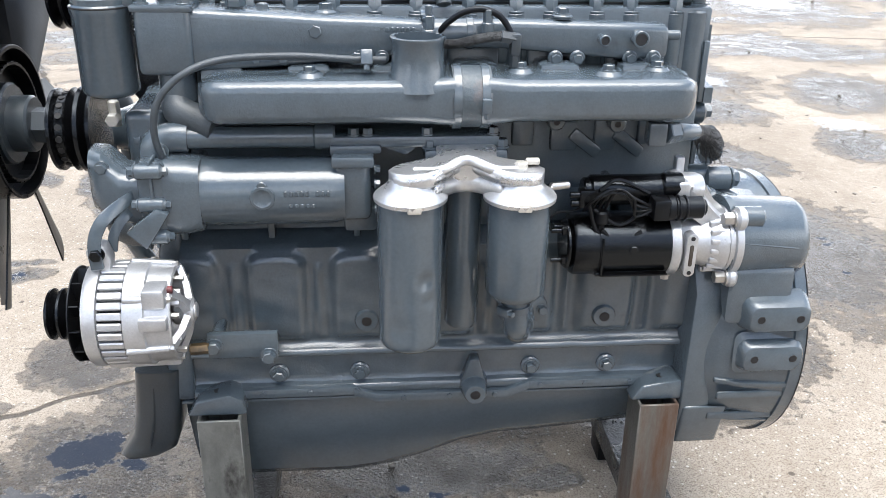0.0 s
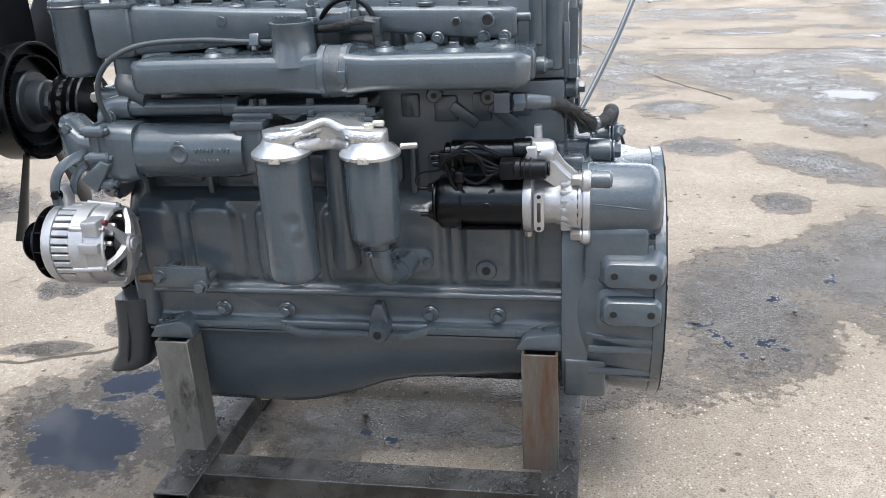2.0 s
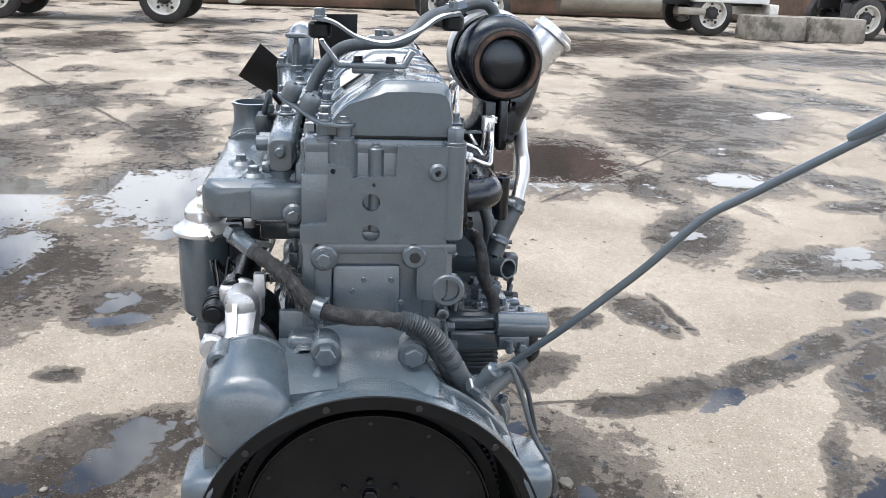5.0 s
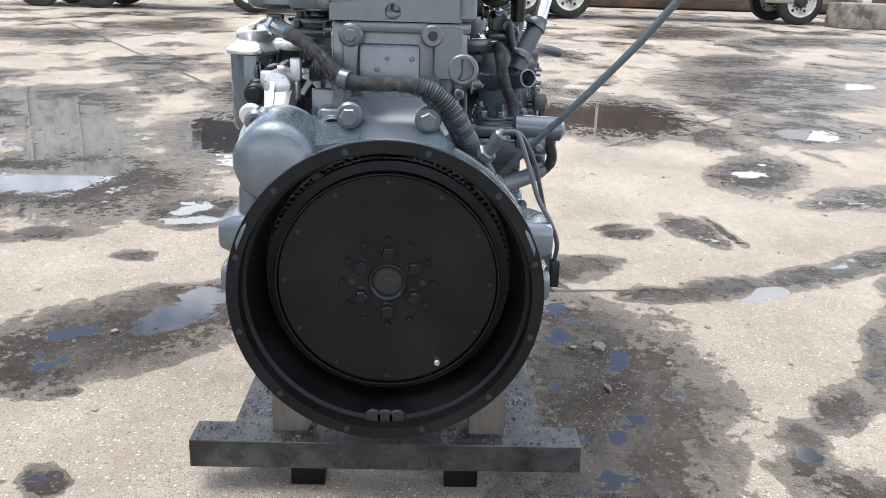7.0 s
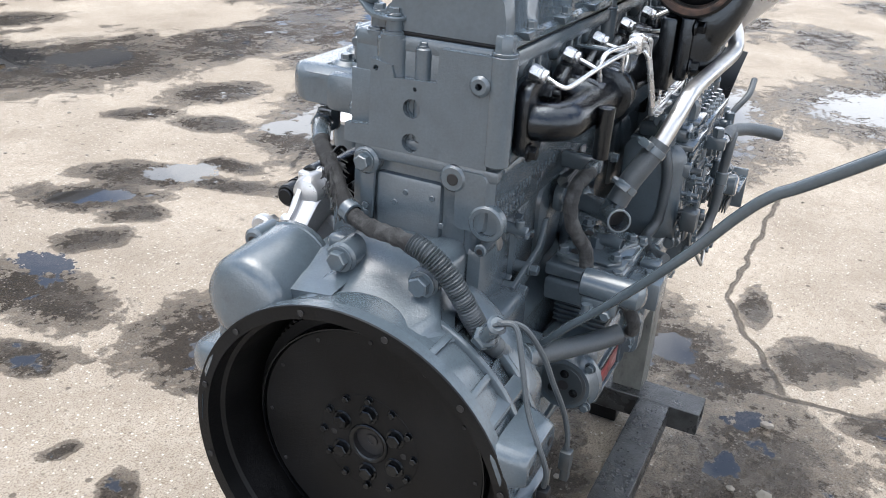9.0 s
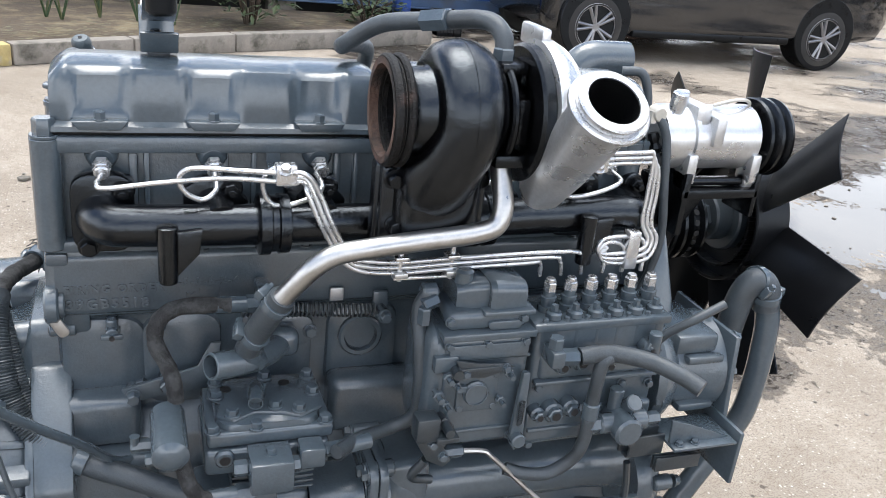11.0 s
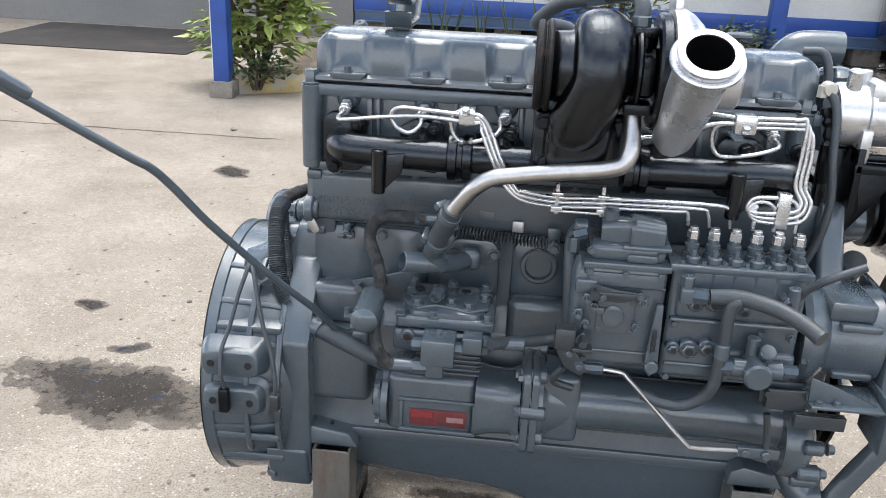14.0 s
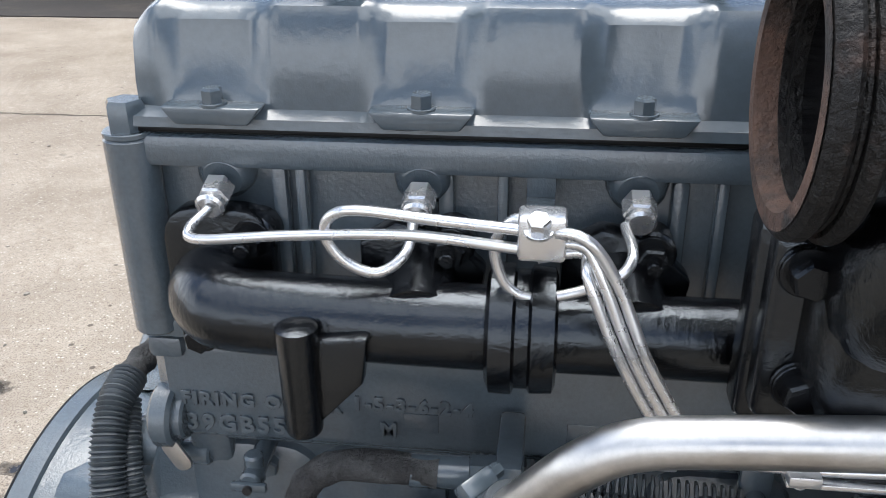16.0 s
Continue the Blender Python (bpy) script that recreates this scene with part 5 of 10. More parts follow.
for x, y in ((-0.54, -0.19), (-0.475, -0.195), (-0.475, -0.112)):
    bolt(THERM, (x, y, 1.108), AZ, 0.009, 0.010)
VALVE = part("bleed_valve", merged(cyl((-0.402, -0.155, 1.09), (-0.402, -0.155, 1.165), 0.010, 14, 0.003), cyl((-0.402, -0.155, 1.128), (-0.438, -0.155, 1.128), 0.009, 14, 0.002), cyl((-0.402, -0.155, 1.098), (-0.402, -0.155, 1.112), 0.016, 6, 0.002)), PAINT, RAIL)
part("handwheel", merged(cyl((-0.402, -0.155, 1.165), (-0.402, -0.155, 1.180), 0.006, 12), lathe((-0.402, -0.155, 1.176), AZ, [(0, 0.024), (0.003, 0.027), (0.008, 0.026), (0.010, 0.02)], 24)), PAINT_DARK, VALVE)
part("bleed_nipple", merged(cyl((-0.094, -0.172, 1.050), (-0.094, -0.172, 1.066), 0.0125, 6, 0.002), cyl((-0.094, -0.172, 1.066), (-0.094, -0.172, 1.088), 0.0095, 6, 0.0015), cyl((-0.094, -0.172, 1.088), (-0.094, -0.172, 1.104), 0.006, 12, 0.0015)), PAINT, RAIL)
part("sensor_hose", tube([(-0.078, -0.168, 1.058), (-0.064, -0.176, 1.076), (-0.040, -0.186, 1.094), (-0.010, -0.190, 1.100), (0.018, -0.192, 1.090), (0.034, -0.196, 1.070), (0.040, -0.200, 1.054)], 0.0052, 12, 6), BLACK_PLASTIC, RAIL, "thin black vent hose")
part("return_hose", tube([(-0.078, -0.172, 1.042), (-0.048, -0.190, 1.046), (-0.012, -0.200, 1.056), (0.022, -0.203, 1.060), (0.044, -0.203, 1.056)], 0.0075, 12, 6), HOSE_DARK, RAIL)
part("hose_union", merged(cyl((0.020, -0.203, 1.060), (0.044, -0.203, 1.056), 0.0105, 6, 0.0015), box(0.036, 0.052, -0.212, -0.190, 1.030, 1.064, 0.003), cyl((0.044, -0.202, 1.010), (0.044, -0.202, 1.034), 0.009, 6, 0.0015)), PAINT_DARK, RAIL)
part("hose_tee", merged(cyl((0.0, -0.190, 1.078), (0.0, -0.190, 1.100), 0.008, 6, 0.001), cyl((0.0, -0.190, 1.062), (0.0, -0.190, 1.080), 0.0105, 12, 0.002)), PAINT, RAIL)

# coolant filter
CF = part("coolant_filter", merged(lathe((-0.596, -0.165, 0.944), AZ, [(0, 0.034), (0.006, 0.043), (0.012, 0.045), (0.128, 0.045), (0.132, 0.047), (0.142, 0.047), (0.145, 0.044)], 36)), PAINT_SMOOTH, ENG, "grey spin-on coolant filter canister")
part("filter_head", merged(lathe((-0.596, -0.165, 1.088), AZ, [(0, 0.044), (0.010, 0.044), (0.020, 0.030), (0.024, 0.02)], 32), box(-0.60, -0.54, -0.185, -0.14, 1.084, 1.106, 0.006)), PAINT, CF)
CF.location += Vector((-0.012, 0, 0.016))
part("seam", ring((-0.596, -0.165, 1.083), (-0.596, -0.165, 1.0865), 0.0475, 0.04, 36, 0.001), SHADE_AND_DARK, CF)

# oil cooler
OC = part("oil_cooler", merged(lathe((-0.506, -0.226, 0.820), AX, [(0, 0.058), (0.004, 0.060), (0.05, 0.057), (0.265, 0.056), (0.285, 0.052)], 36)), PAINT_SMOOTH, ENG, "grey cylindrical oil cooler with bolted end housings")
part("front_flange", merged(box(-0.545, -0.500, -0.286, -0.165, 0.752, 0.886, 0.010, 3), box(-0.524, -0.518, -0.292, -0.160, 0.746, 0.892, 0.006)), PAINT, OC)
for y, z in ((-0.286, 0.765), (-0.286, 0.82), (-0.286, 0.875)):
    part("lug", cyl((-0.545, y, z), (-0.502, y, z), 0.0125, 16, 0.003), PAINT, OC)
    bolt(OC, (-0.545, y, z), (-1, 0, 0), 0.008, 0.008)
    bolt(OC, (-0.502, y, z), AX, 0.007, 0.007)
part("collar", loft([[(x, u, v) for u, v in rrect(-0.226, 0.822, w, h, 0.03, 4)] for x, w, h in ((-0.505, 0.060, 0.064), (-0.47, 0.060, 0.062), (-0.45, 0.057, 0.058))]), PAINT, OC)
part("rear_bracket", merged(box(-0.238, -0.178, -0.262, -0.12, 0.775, 0.885, 0.012, 3), box(-0.225, -0.168, -0.235, -0.12, 0.745, 0.79, 0.008), box(-0.242, -0.172, -0.268, -0.13, 0.868, 0.888, 0.005)), PAINT, OC)
for x, z in ((-0.172, 0.86), (-0.172, 0.835), (-0.172, 0.79)):
    bolt(OC, (x, -0.245, z), AX, 0.007, 0.008)
part("front_elbow", merged(loft([[(x, u, v) for u, v in rrect(cy, cz, hy, hz, 0.024, 4)] for x, cy, cz, hy, hz in ((-0.545, -0.225, 0.816, 0.05, 0.046), (-0.575, -0.225, 0.822, 0.048, 0.044), (-0.602, -0.222, 0.838, 0.046, 0.055), (-0.624, -0.215, 0.846, 0.038, 0.05), (-0.632, -0.21, 0.848, 0.02, 0.03))]),
                           box(-0.565, -0.552, -0.268, -0.18, 0.774, 0.868, 0.006)), PAINT, OC)
for z in (0.884, 0.80):
    bolt(OC, (-0.60, -0.262, z - 0.01), ry, 0.009, 0.007)
part("logo_shape", merged(lathe((-0.352, -0.281, 0.826), ry, [(0, 0.021), (0.003, 0.019), (0.0035, 0.015), (0.002, 0.013), (0.002, 0.001)], 28), cyl((-0.352, -0.278, 0.846), (-0.352, -0.2835, 0.846), 0.008, 14, 0.002)), PAINT, OC)
part("casting_mark", merged(*[box(-0.318 + k * 0.0085, -0.312 + k * 0.0085, -0.2835, -0.277, 0.828, 0.837, 0.001, 1) for k in range(9) if k != 5], *[box(-0.31 + k * 0.009, -0.304 + k * 0.009, -0.2825, -0.276, 0.808, 0.815, 0.001, 1) for k in range(5)]), PAINT, OC)
# pipes over the oil cooler
part("cooler_pipe", merged(tube([(-0.488, -0.215, 0.908), (-0.38, -0.215, 0.908), (-0.255, -0.215, 0.908)], 0.0185, 18, 2), cyl((-0.27, -0.215, 0.908), (-0.235, -0.215, 0.908), 0.022, 20, 0.003)), PAINT_SMOOTH, OC)
part("pipe_elbow", tube([(-0.47, -0.215, 0.908), (-0.50, -0.215, 0.908), (-0.522, -0.217, 0.898), (-0.526, -0.22, 0.872)], 0.025, 20, 5), PAINT, OC)
bolt(OC, (-0.512, -0.24, 0.893), ry, 0.011, 0.008)
part("lower_pipe", tube([(-0.46, -0.175, 0.890), (-0.35, -0.175, 0.889), (-0.25, -0.175, 0.890)], 0.013, 14, 2), PAINT_SMOOTH, OC)
part("long_bracket", merged(box(-0.245, 0.035, -0.238, -0.12, 0.893, 0.913, 0.006), box(-0.245, -0.16, -0.245, -0.12, 0.885, 0.90, 0.005), prism([(-0.16, 0.893), (-0.12, 0.878), (-0.10, 0.893)], "y", -0.23, -0.15, 0.003)), PAINT, OC)
for x in (-0.205, -0.182, -0.085, 0.025):
    bolt(OC, (x, -0.225, 0.913), AZ, 0.0085, 0.010)
OC.location += Vector((-0.014, 0.003, -0.008))
# hose from the coolant filter round the manifold
part("coolant_hose", tube([(-0.52, -0.245, 0.865), (-0.526, -0.262, 0.922), (-0.513, -0.268, 0.974), (-0.474, -0.262, 1.013), (-0.415, -0.238, 1.031), (-0.31, -0.222, 1.033), (-0.22, -0.218, 1.027), (-0.165, -0.215, 1.025)], 0.0056, 12, 6), HOSE, ENG, "thin grey rubber coolant hose")
clamp(MAN, (-0.195, -0.2165, 1.026), AX, 0.0075, 0.016, PAINT)
part("water_elbow", tube([(-0.50, -0.17, 0.96), (-0.50, -0.19, 0.94), (-0.47, -0.20, 0.925), (-0.44, -0.21, 0.915)], 0.026, 18, 5), HOSE, ENG)

# oil filters
dome = [(0, 0.054), (0.002, 0.0580), (0.008, 0.0585), (0.010, 0.0570), (0.016, 0.050), (0.022, 0.042), (0.029, 0.036), (0.036, 0.034), (0.039, 0.030)]
FIL = part("filter_head", lathe((-0.131, -0.322, 0.828), AZ, dome, 40), SILVER, ENG, "bright silver oil filter head with two domed ends")
part("head_web", prism([(-0.131, -0.275), (-0.094, -0.352), (-0.078, -0.330), (-0.060, -0.312), (-0.043, -0.306), (-0.026, -0.312), (-0.008, -0.330), (0.008, -0.352), (0.042, -0.275), (0.042, -0.22), (-0.131, -0.22)], "z", 0.832, 0.860, 0.007, 3), SILVER, FIL)
part("filter_dome", lathe((0.042, -0.322, 0.826), AZ, dome, 40), SILVER, FIL)
rows = []
for i in range(33):
    u = -1 + 2 * i / 32
    x = -0.043 + 0.122 * u
    end = math.sqrt(max(0.0, 1 - max(0.0, (abs(u) - 0.70) / 0.30) ** 2))
    waist = 0.5 + 0.5 * math.cos(math.pi * min(1.0, abs(u) / 0.55))
    y_out = -0.322 - 0.036 * end + 0.050 * waist
    y_in = -0.322 + 0.036 * end + 0.022 * waist + 0.030 * (1 - abs(u))
    lift = 0.010 * (1 - abs(u)) ** 2 - 0.004 * abs(u)
    cy, hy = (y_out + y_in) / 2, max(0.004, (y_in - y_out) / 2)
    rows.append([(x, cy + p, q + 0.868 + lift) for p, q in rrect(0, 0, hy, 0.013, min(0.011, hy * 0.9), 4)])
part("head_bridge", merged(loft(rows), loft([[(-0.035 + p, y, q) for p, q in rrect(0, z, w, 0.014, 0.010, 3)] for y, z, w in ((-0.31, 0.868, 0.030), (-0.27, 0.872, 0.044), (-0.235, 0.876, 0.052), (-0.17, 0.876, 0.052))])), SILVER, FIL, "", 50)
part("head_ridge", tube([(-0.125, -0.322, 0.874), (-0.085, -0.330, 0.878), (-0.043, -0.312, 0.889), (0.0, -0.330, 0.878), (0.040, -0.322, 0.874)], 0.009, 14, 8), SILVER, FIL)
part("head_base", box(-0.105, 0.035, -0.245, -0.15, 0.862, 0.884, 0.008), PAINT, FIL)
for x in (-0.095, 0.025):
    bolt(FIL, (x, -0.228, 0.884), AZ, 0.010, 0.012)
part("breather_nut", merged(cyl((0.042, -0.322, 0.868), (0.042, -0.322, 0.888), 0.011, 6, 0.002), cyl((0.05, -0.315, 0.886), (0.072, -0.315, 0.886), 0.006, 10, 0.002)), PLATE, FIL)
part("side_nipple", cyl((0.095, -0.30, 0.838), (0.128, -0.292, 0.838), 0.0065, 12, 0.002), STEEL, FIL)
for x in (-0.128, 0.042):
    part("lid_clip", box(x - 0.011, x + 0.011, -0.380, -0.371, 0.824, 0.838, 0.003), PLATE, FIL)


def dented(bm, dents):
    """Pushes shallow dents (place, radius, depth) into a can standing at x, y."""
    for v in bm.verts:
        for p, r, deep in dents:
            d = (v.co - Vector(p)).length
            if d < r:
                v.co.y += deep * (1 - (d / r) ** 2) ** 2
    return bm


CAN1 = part("oil_filter", dented(lathe((-0.128, -0.322, 0.574), AZ, [(0, 0.040), (0.002, 0.047), (0.006, 0.0505), (0.012, 0.052), *[(0.02 + 0.008 * k, 0.052) for k in range(29)], (0.252, 0.052), (0.256, 0.050)], 72), [((-0.105, -0.369, 0.705), 0.022, 0.008), ((-0.098, -0.366, 0.668), 0.018, 0.006), ((-0.15, -0.37, 0.62), 0.03, 0.003)]), PAINT_SMOOTH, ENG, "tall grey spin-on oil filter canister, dented")
CAN1.location += Vector((-0.004, 0, 0))
CAN2 = part("centrifuge_bowl", lathe((0.042, -0.322, 0.650), AZ, [(0, 0.020), (0.004, 0.023), (0.008, 0.042), (0.016, 0.048), (0.022, 0.050), (0.172, 0.050), (0.178, 0.048)], 44), PAINT_SMOOTH, ENG, "short grey filter bowl with a drain elbow")
part("drain_elbow", tube([(0.044, -0.322, 0.66), (0.046, -0.321, 0.620), (0.049, -0.316, 0.592), (0.055, -0.298, 0.573), (0.064, -0.270, 0.566), (0.075, -0.235, 0.565), (0.084, -0.17, 0.566)], 0.0215, 20, 6), PAINT_SMOOTH, CAN2)
clamp(CAN2, (0.0455, -0.3215, 0.634), AZ, 0.0222, 0.012)
clamp(CAN2, (0.069, -0.254, 0.5655), (0.3, 0.95, 0), 0.0222, 0.014)
part("drain_flange", prism(rrect(0.081, 0.566, 0.046, 0.027, 0.022), "y", -0.208, -0.16, 0.005), PAINT, CAN2)
for x in (0.045, 0.117):
    bolt(CAN2, (x, -0.208, 0.566), ry, 0.009, 0.008)
part("drain_pipe", lathe((-0.040, -0.262, 0.575), AZ, [(0, 0.026), (0.006, 0.0295), (0.26, 0.0295), (0.262, 0.025)], 28), PAINT_SMOOTH, FIL, "grey vertical oil return pipe")
for x0, x1, z0, z1 in ((0.13, 0.18, 0.84, 0.895), (0.21, 0.25, 0.84, 0.90), (0.29, 0.33, 0.85, 0.90), (0.06, 0.10, 0.85, 0.9)):
    part("cored_boss", box(x0, x1, -0.120, -0.105, z0, z1, 0.006, 2), PAINT, BLOCK)
for x, z in ((0.135, 0.90), (0.245, 0.895)):
    p = part("boss", cyl((x, -0.11, z), (x, -0.142, z), 0.016, 20, 0.003), PAINT, BLOCK)
    bore(p, (x, -0.142, z), ry, 0.006)
for x in (0.195, 0.275):
    part("pushrod_cover_brace", prism([(x - 0.035, 0.865), (x - 0.02, 0.885), (x + 0.03, 0.845), (x + 0.018, 0.825)], "y", -0.124, -0.105, 0.005), PAINT, BLOCK)

# starter motor
SY, SZ = -0.222, 0.702
ST = part("starter_motor", merged(lathe((0.132, SY, SZ), AX, [(0, 0.040), (0.004, 0.052), (0.010, 0.0555), (0.046, 0.0555), (0.047, 0.0570), (0.172, 0.0570), (0.174, 0.055)], 48)), BLACK, ENG, "black starter motor with a bare aluminium nose")
part("end_cap", merged(cyl((0.124, SY, SZ), (0.134, SY, SZ), 0.044, 36, 0.004), cyl((0.110, SY + 0.012, SZ + 0.026), (0.126, SY + 0.012, SZ + 0.026), 0.008, 12)), BLACK, ST)
for y, z in ((-0.022, 0.034), (-0.030, -0.018)):
    p = part("terminal_stud", cyl((0.098, SY + y, SZ + z), (0.130, SY + y, SZ + z), 0.0048, 10), BLACK, ST)
    bolt(p, (0.126, SY + y, SZ + z), (-1, 0, 0), 0.0095, 0.009, BLACK, "terminal_nut")
part("brush_cover", merged(box(0.182, 0.300, SY - 0.0582, SY - 0.045, SZ - 0.040, SZ - 0.0375, 0.0005), box(0.181, 0.184, SY - 0.0585, SY - 0.05, SZ - 0.04, SZ + 0.03, 0.0005), cyl((0.236, SY - 0.050, SZ + 0.008), (0.236, SY - 0.0585, SZ + 0.008), 0.0085, 6, 0.001)), BLACK, ST)
for x in (0.306, 0.318):
    part("relay_rib", ring((x, SY - 0.042, 0.782), (x + 0.004, SY - 0.042, 0.782), 0.0222, 0.0185, 28, 0.001), BLACK_PLASTIC, ST)
for k in range(4):
    part("lead_wire", tube([(0.150 + 0.012 * k, SY - 0.030, 0.775), (0.158 + 0.012 * k, SY - 0.052 - 0.004 * k, 0.800 + 0.008 * k), (0.19 + 0.012 * k, SY - 0.058, 0.822 - 0.006 * k), (0.235, SY - 0.048, 0.800 - 0.010 * k), (0.268, SY - 0.046, 0.782)], 0.0026, 8, 5), BLACK_PLASTIC, ST)
part("through_bolt", cyl((0.175, SY - 0.045, SZ - 0.041), (0.300, SY - 0.045, SZ - 0.041), 0.0035, 10), BLACK, ST)
part("solenoid", merged(cyl((0.162, SY - 0.004, 0.803), (0.300, SY - 0.004, 0.803), 0.0265, 28, 0.003), cyl((0.150, SY - 0.004, 0.803), (0.165, SY - 0.004, 0.803), 0.022, 24, 0.003), cyl((0.285, SY - 0.012, 0.812), (0.322, SY - 0.012, 0.812), 0.022, 24, 0.003)), BLACK, ST)
part("terminal_block", merged(box(0.140, 0.172, SY - 0.034, SY - 0.012, 0.780, 0.812, 0.004), cyl((0.125, SY - 0.026, 0.802), (0.145, SY - 0.026, 0.802), 0.006, 10), cyl((0.128, SY - 0.026, 0.787), (0.145, SY - 0.026, 0.787), 0.006, 10)), BLACK, ST)
part("relay", merged(cyl((0.300, SY - 0.042, 0.782), (0.352, SY - 0.042, 0.782), 0.0195, 24, 0.003), cyl((0.288, SY - 0.042, 0.782), (0.302, SY - 0.042, 0.782), 0.022, 24, 0.002), box(0.262, 0.292, SY - 0.062, SY - 0.024, 0.764, 0.802, 0.005), cyl((0.352, SY - 0.042, 0.782), (0.357, SY - 0.042, 0.782), 0.014, 20, 0.002)), BLACK_PLASTIC, ST)
for k, (a, b, c) in enumerate((((0.175, 0.012), (0.205, 0.03), (0.26, 0.005)), ((0.165, -0.02), (0.215, -0.05), (0.265, -0.01)), ((0.155, -0.01), (0.17, -0.055), (0.19, -0.07)), ((0.18, -0.055), (0.21, -0.08), (0.25, -0.06)))):
    part("lead_wire", tube([(q[0], SY - 0.032 - 0.004 * k, 0.80 + q[1]) for q in (a, b, c)], 0.0035, 8, 6), BLACK_PLASTIC, ST)
part("terminal_stud", merged(cyl((0.180, SY - 0.034, 0.752), (0.180, SY - 0.034, 0.776), 0.012, 16, 0.003), cyl((0.18, SY - 0.034, 0.735), (0.18, SY - 0.034, 0.755), 0.007, 12)), BLACK_PLASTIC, ST)
NOSE = part("nose_casting", merged(lathe((0.304, SY, SZ), AX, [(0, 0.0580), (0.003, 0.0595), (0.016, 0.0595), (0.019, 0.056), (0.021, 0.044), (0.060, 0.042), (0.076, 0.047), (0.090, 0.053), (0.104, 0.054)], 44),
                                   lathe((0.306, SY + 0.004, 0.800), AX, [(0, 0.031), (0.003, 0.033), (0.012, 0.033), (0.016, 0.029), (0.045, 0.0285), (0.056, 0.024), (0.061, 0.014), (0.062, 0.001)], 30),
                                   loft([[(x + o, SY + 0.004 + p, cz + q) for p, q, o in ((-w, -0.026, 0.0), (-w, 0.020, 0.0), (-w * 0.6, 0.028, 0.0), (w * 0.6, 0.028, 0.0), (w, 0.020, 0.0), (w, -0.026, 0.0))] for x, cz, w in ((0.316, 0.792, 0.030), (0.340, 0.784, 0.029), (0.362, 0.768, 0.025), (0.382, 0.746, 0.022), (0.402, 0.728, 0.024), (0.412, 0.722, 0.030))]),
                                   loft([[(x, SY - 0.004 + p, cz + q) for p, q in ((-0.004, -0.02), (-0.004, 0.004), (0.004, 0.004), (0.004, -0.02))] for x, cz in ((0.348, 0.822), (0.366, 0.806), (0.384, 0.780), (0.408, 0.760))]),
                                   box(0.308, 0.332, SY - 0.034, SY + 0.040, 0.768, 0.824, 0.006, 3),
                                   box(0.322, 0.338, SY + 0.024, SY + 0.044, 0.806, 0.850, 0.004)), ALU, ST, "bare cast aluminium starter nose")
part("nose_flange", merged(lathe((0.408, SY + 0.008, SZ), AX, [(0, 0.050), (0.002, 0.060), (0.010, 0.061), (0.012, 0.066), (0.024, 0.066), (0.026, 0.060)], 44), cyl((0.416, SY - 0.034, SZ + 0.054), (0.434, SY - 0.034, SZ + 0.054), 0.021, 20, 0.004), cyl((0.416, SY - 0.032, SZ - 0.058), (0.434, SY - 0.032, SZ - 0.058), 0.018, 20, 0.004)), ALU, NOSE)
for k in range(9):
    a = radians(110 + 18 * k)
    part("nose_rib", box(0.376, 0.412, SY + 0.006 + 0.052 * math.cos(a) - 0.005, SY + 0.006 + 0.052 * math.cos(a) + 0.005, SZ + 0.054 * math.sin(a) - 0.005, SZ + 0.054 * math.sin(a) + 0.005, 0.003), ALU, NOSE)
part("link_plate", merged(prism(rrect(0.336, 0.70, 0.010, 0.040, 0.009), "y", SY - 0.062, SY - 0.040, 0.002)), ALU, NOSE)
# slot not cut: a dark plate, slightly proud, stands for its shade
part("link_slot_shade", prism(rrect(0.336, 0.70, 0.0035, 0.020, 0.003), "y", SY - 0.0625, SY - 0.060, 0.0005), DARK_STEEL, NOSE)
for z in (0.668, 0.732):
    bore(NOSE, (0.336, SY - 0.0622, z), ry, 0.004)
for y, z in ((SY - 0.034, SZ + 0.054), (SY - 0.032, SZ - 0.058)):
    bolt(NOSE, (0.416, y, z), (-1, 0, 0), 0.012, 0.018, STEEL)
for y, z in ((-0.022, 0.812), (-0.024, 0.780)):
    bolt(NOSE, (0.332, SY + y, z), AX, 0.006, 0.005, STEEL)
bolt(NOSE, (0.3125, SY - 0.012, SZ - 0.0575), (0, 0, -1), 0.008, 0.009, STEEL)
part("control_wire", tube([(0.098, SY - 0.022, SZ + 0.034), (0.090, SY - 0.024, 0.752), (0.104, SY - 0.022, 0.768), (0.135, SY - 0.022, 0.772), (0.150, SY - 0.026, 0.782)], 0.0022, 8, 6), BLACK_PLASTIC, ST)
ST.location += Vector((0.018, 0.004, 0))

# alternator
AYc, AZc = -0.325, 0.640
ALT = part("alternator", merged(lathe((-0.627, AYc, AZc), AX, [(0, 0.066), (0.004, 0.082), (0.010, 0.0855), (0.026, 0.0855), (0.028, 0.080), (0.029, 0.068)], 56),
                                lathe((-0.563, AYc, AZc), AX, [(0, 0.068), (0.001, 0.080), (0.003, 0.0855), (0.034, 0.0855), (0.036, 0.081), (0.072, 0.0785), (0.074, 0.076), (0.073, 0.070), (0.045, 0.066)], 56, cap=False)), ALU, ENG, "bright cast aluminium alternator with an open spoked rear end")
part("winding", cyl((-0.600, AYc, AZc), (-0.520, AYc, AZc), 0.0665, 40, 0.003), SHADE_AND_DARK, ALT, "dark stator winding")
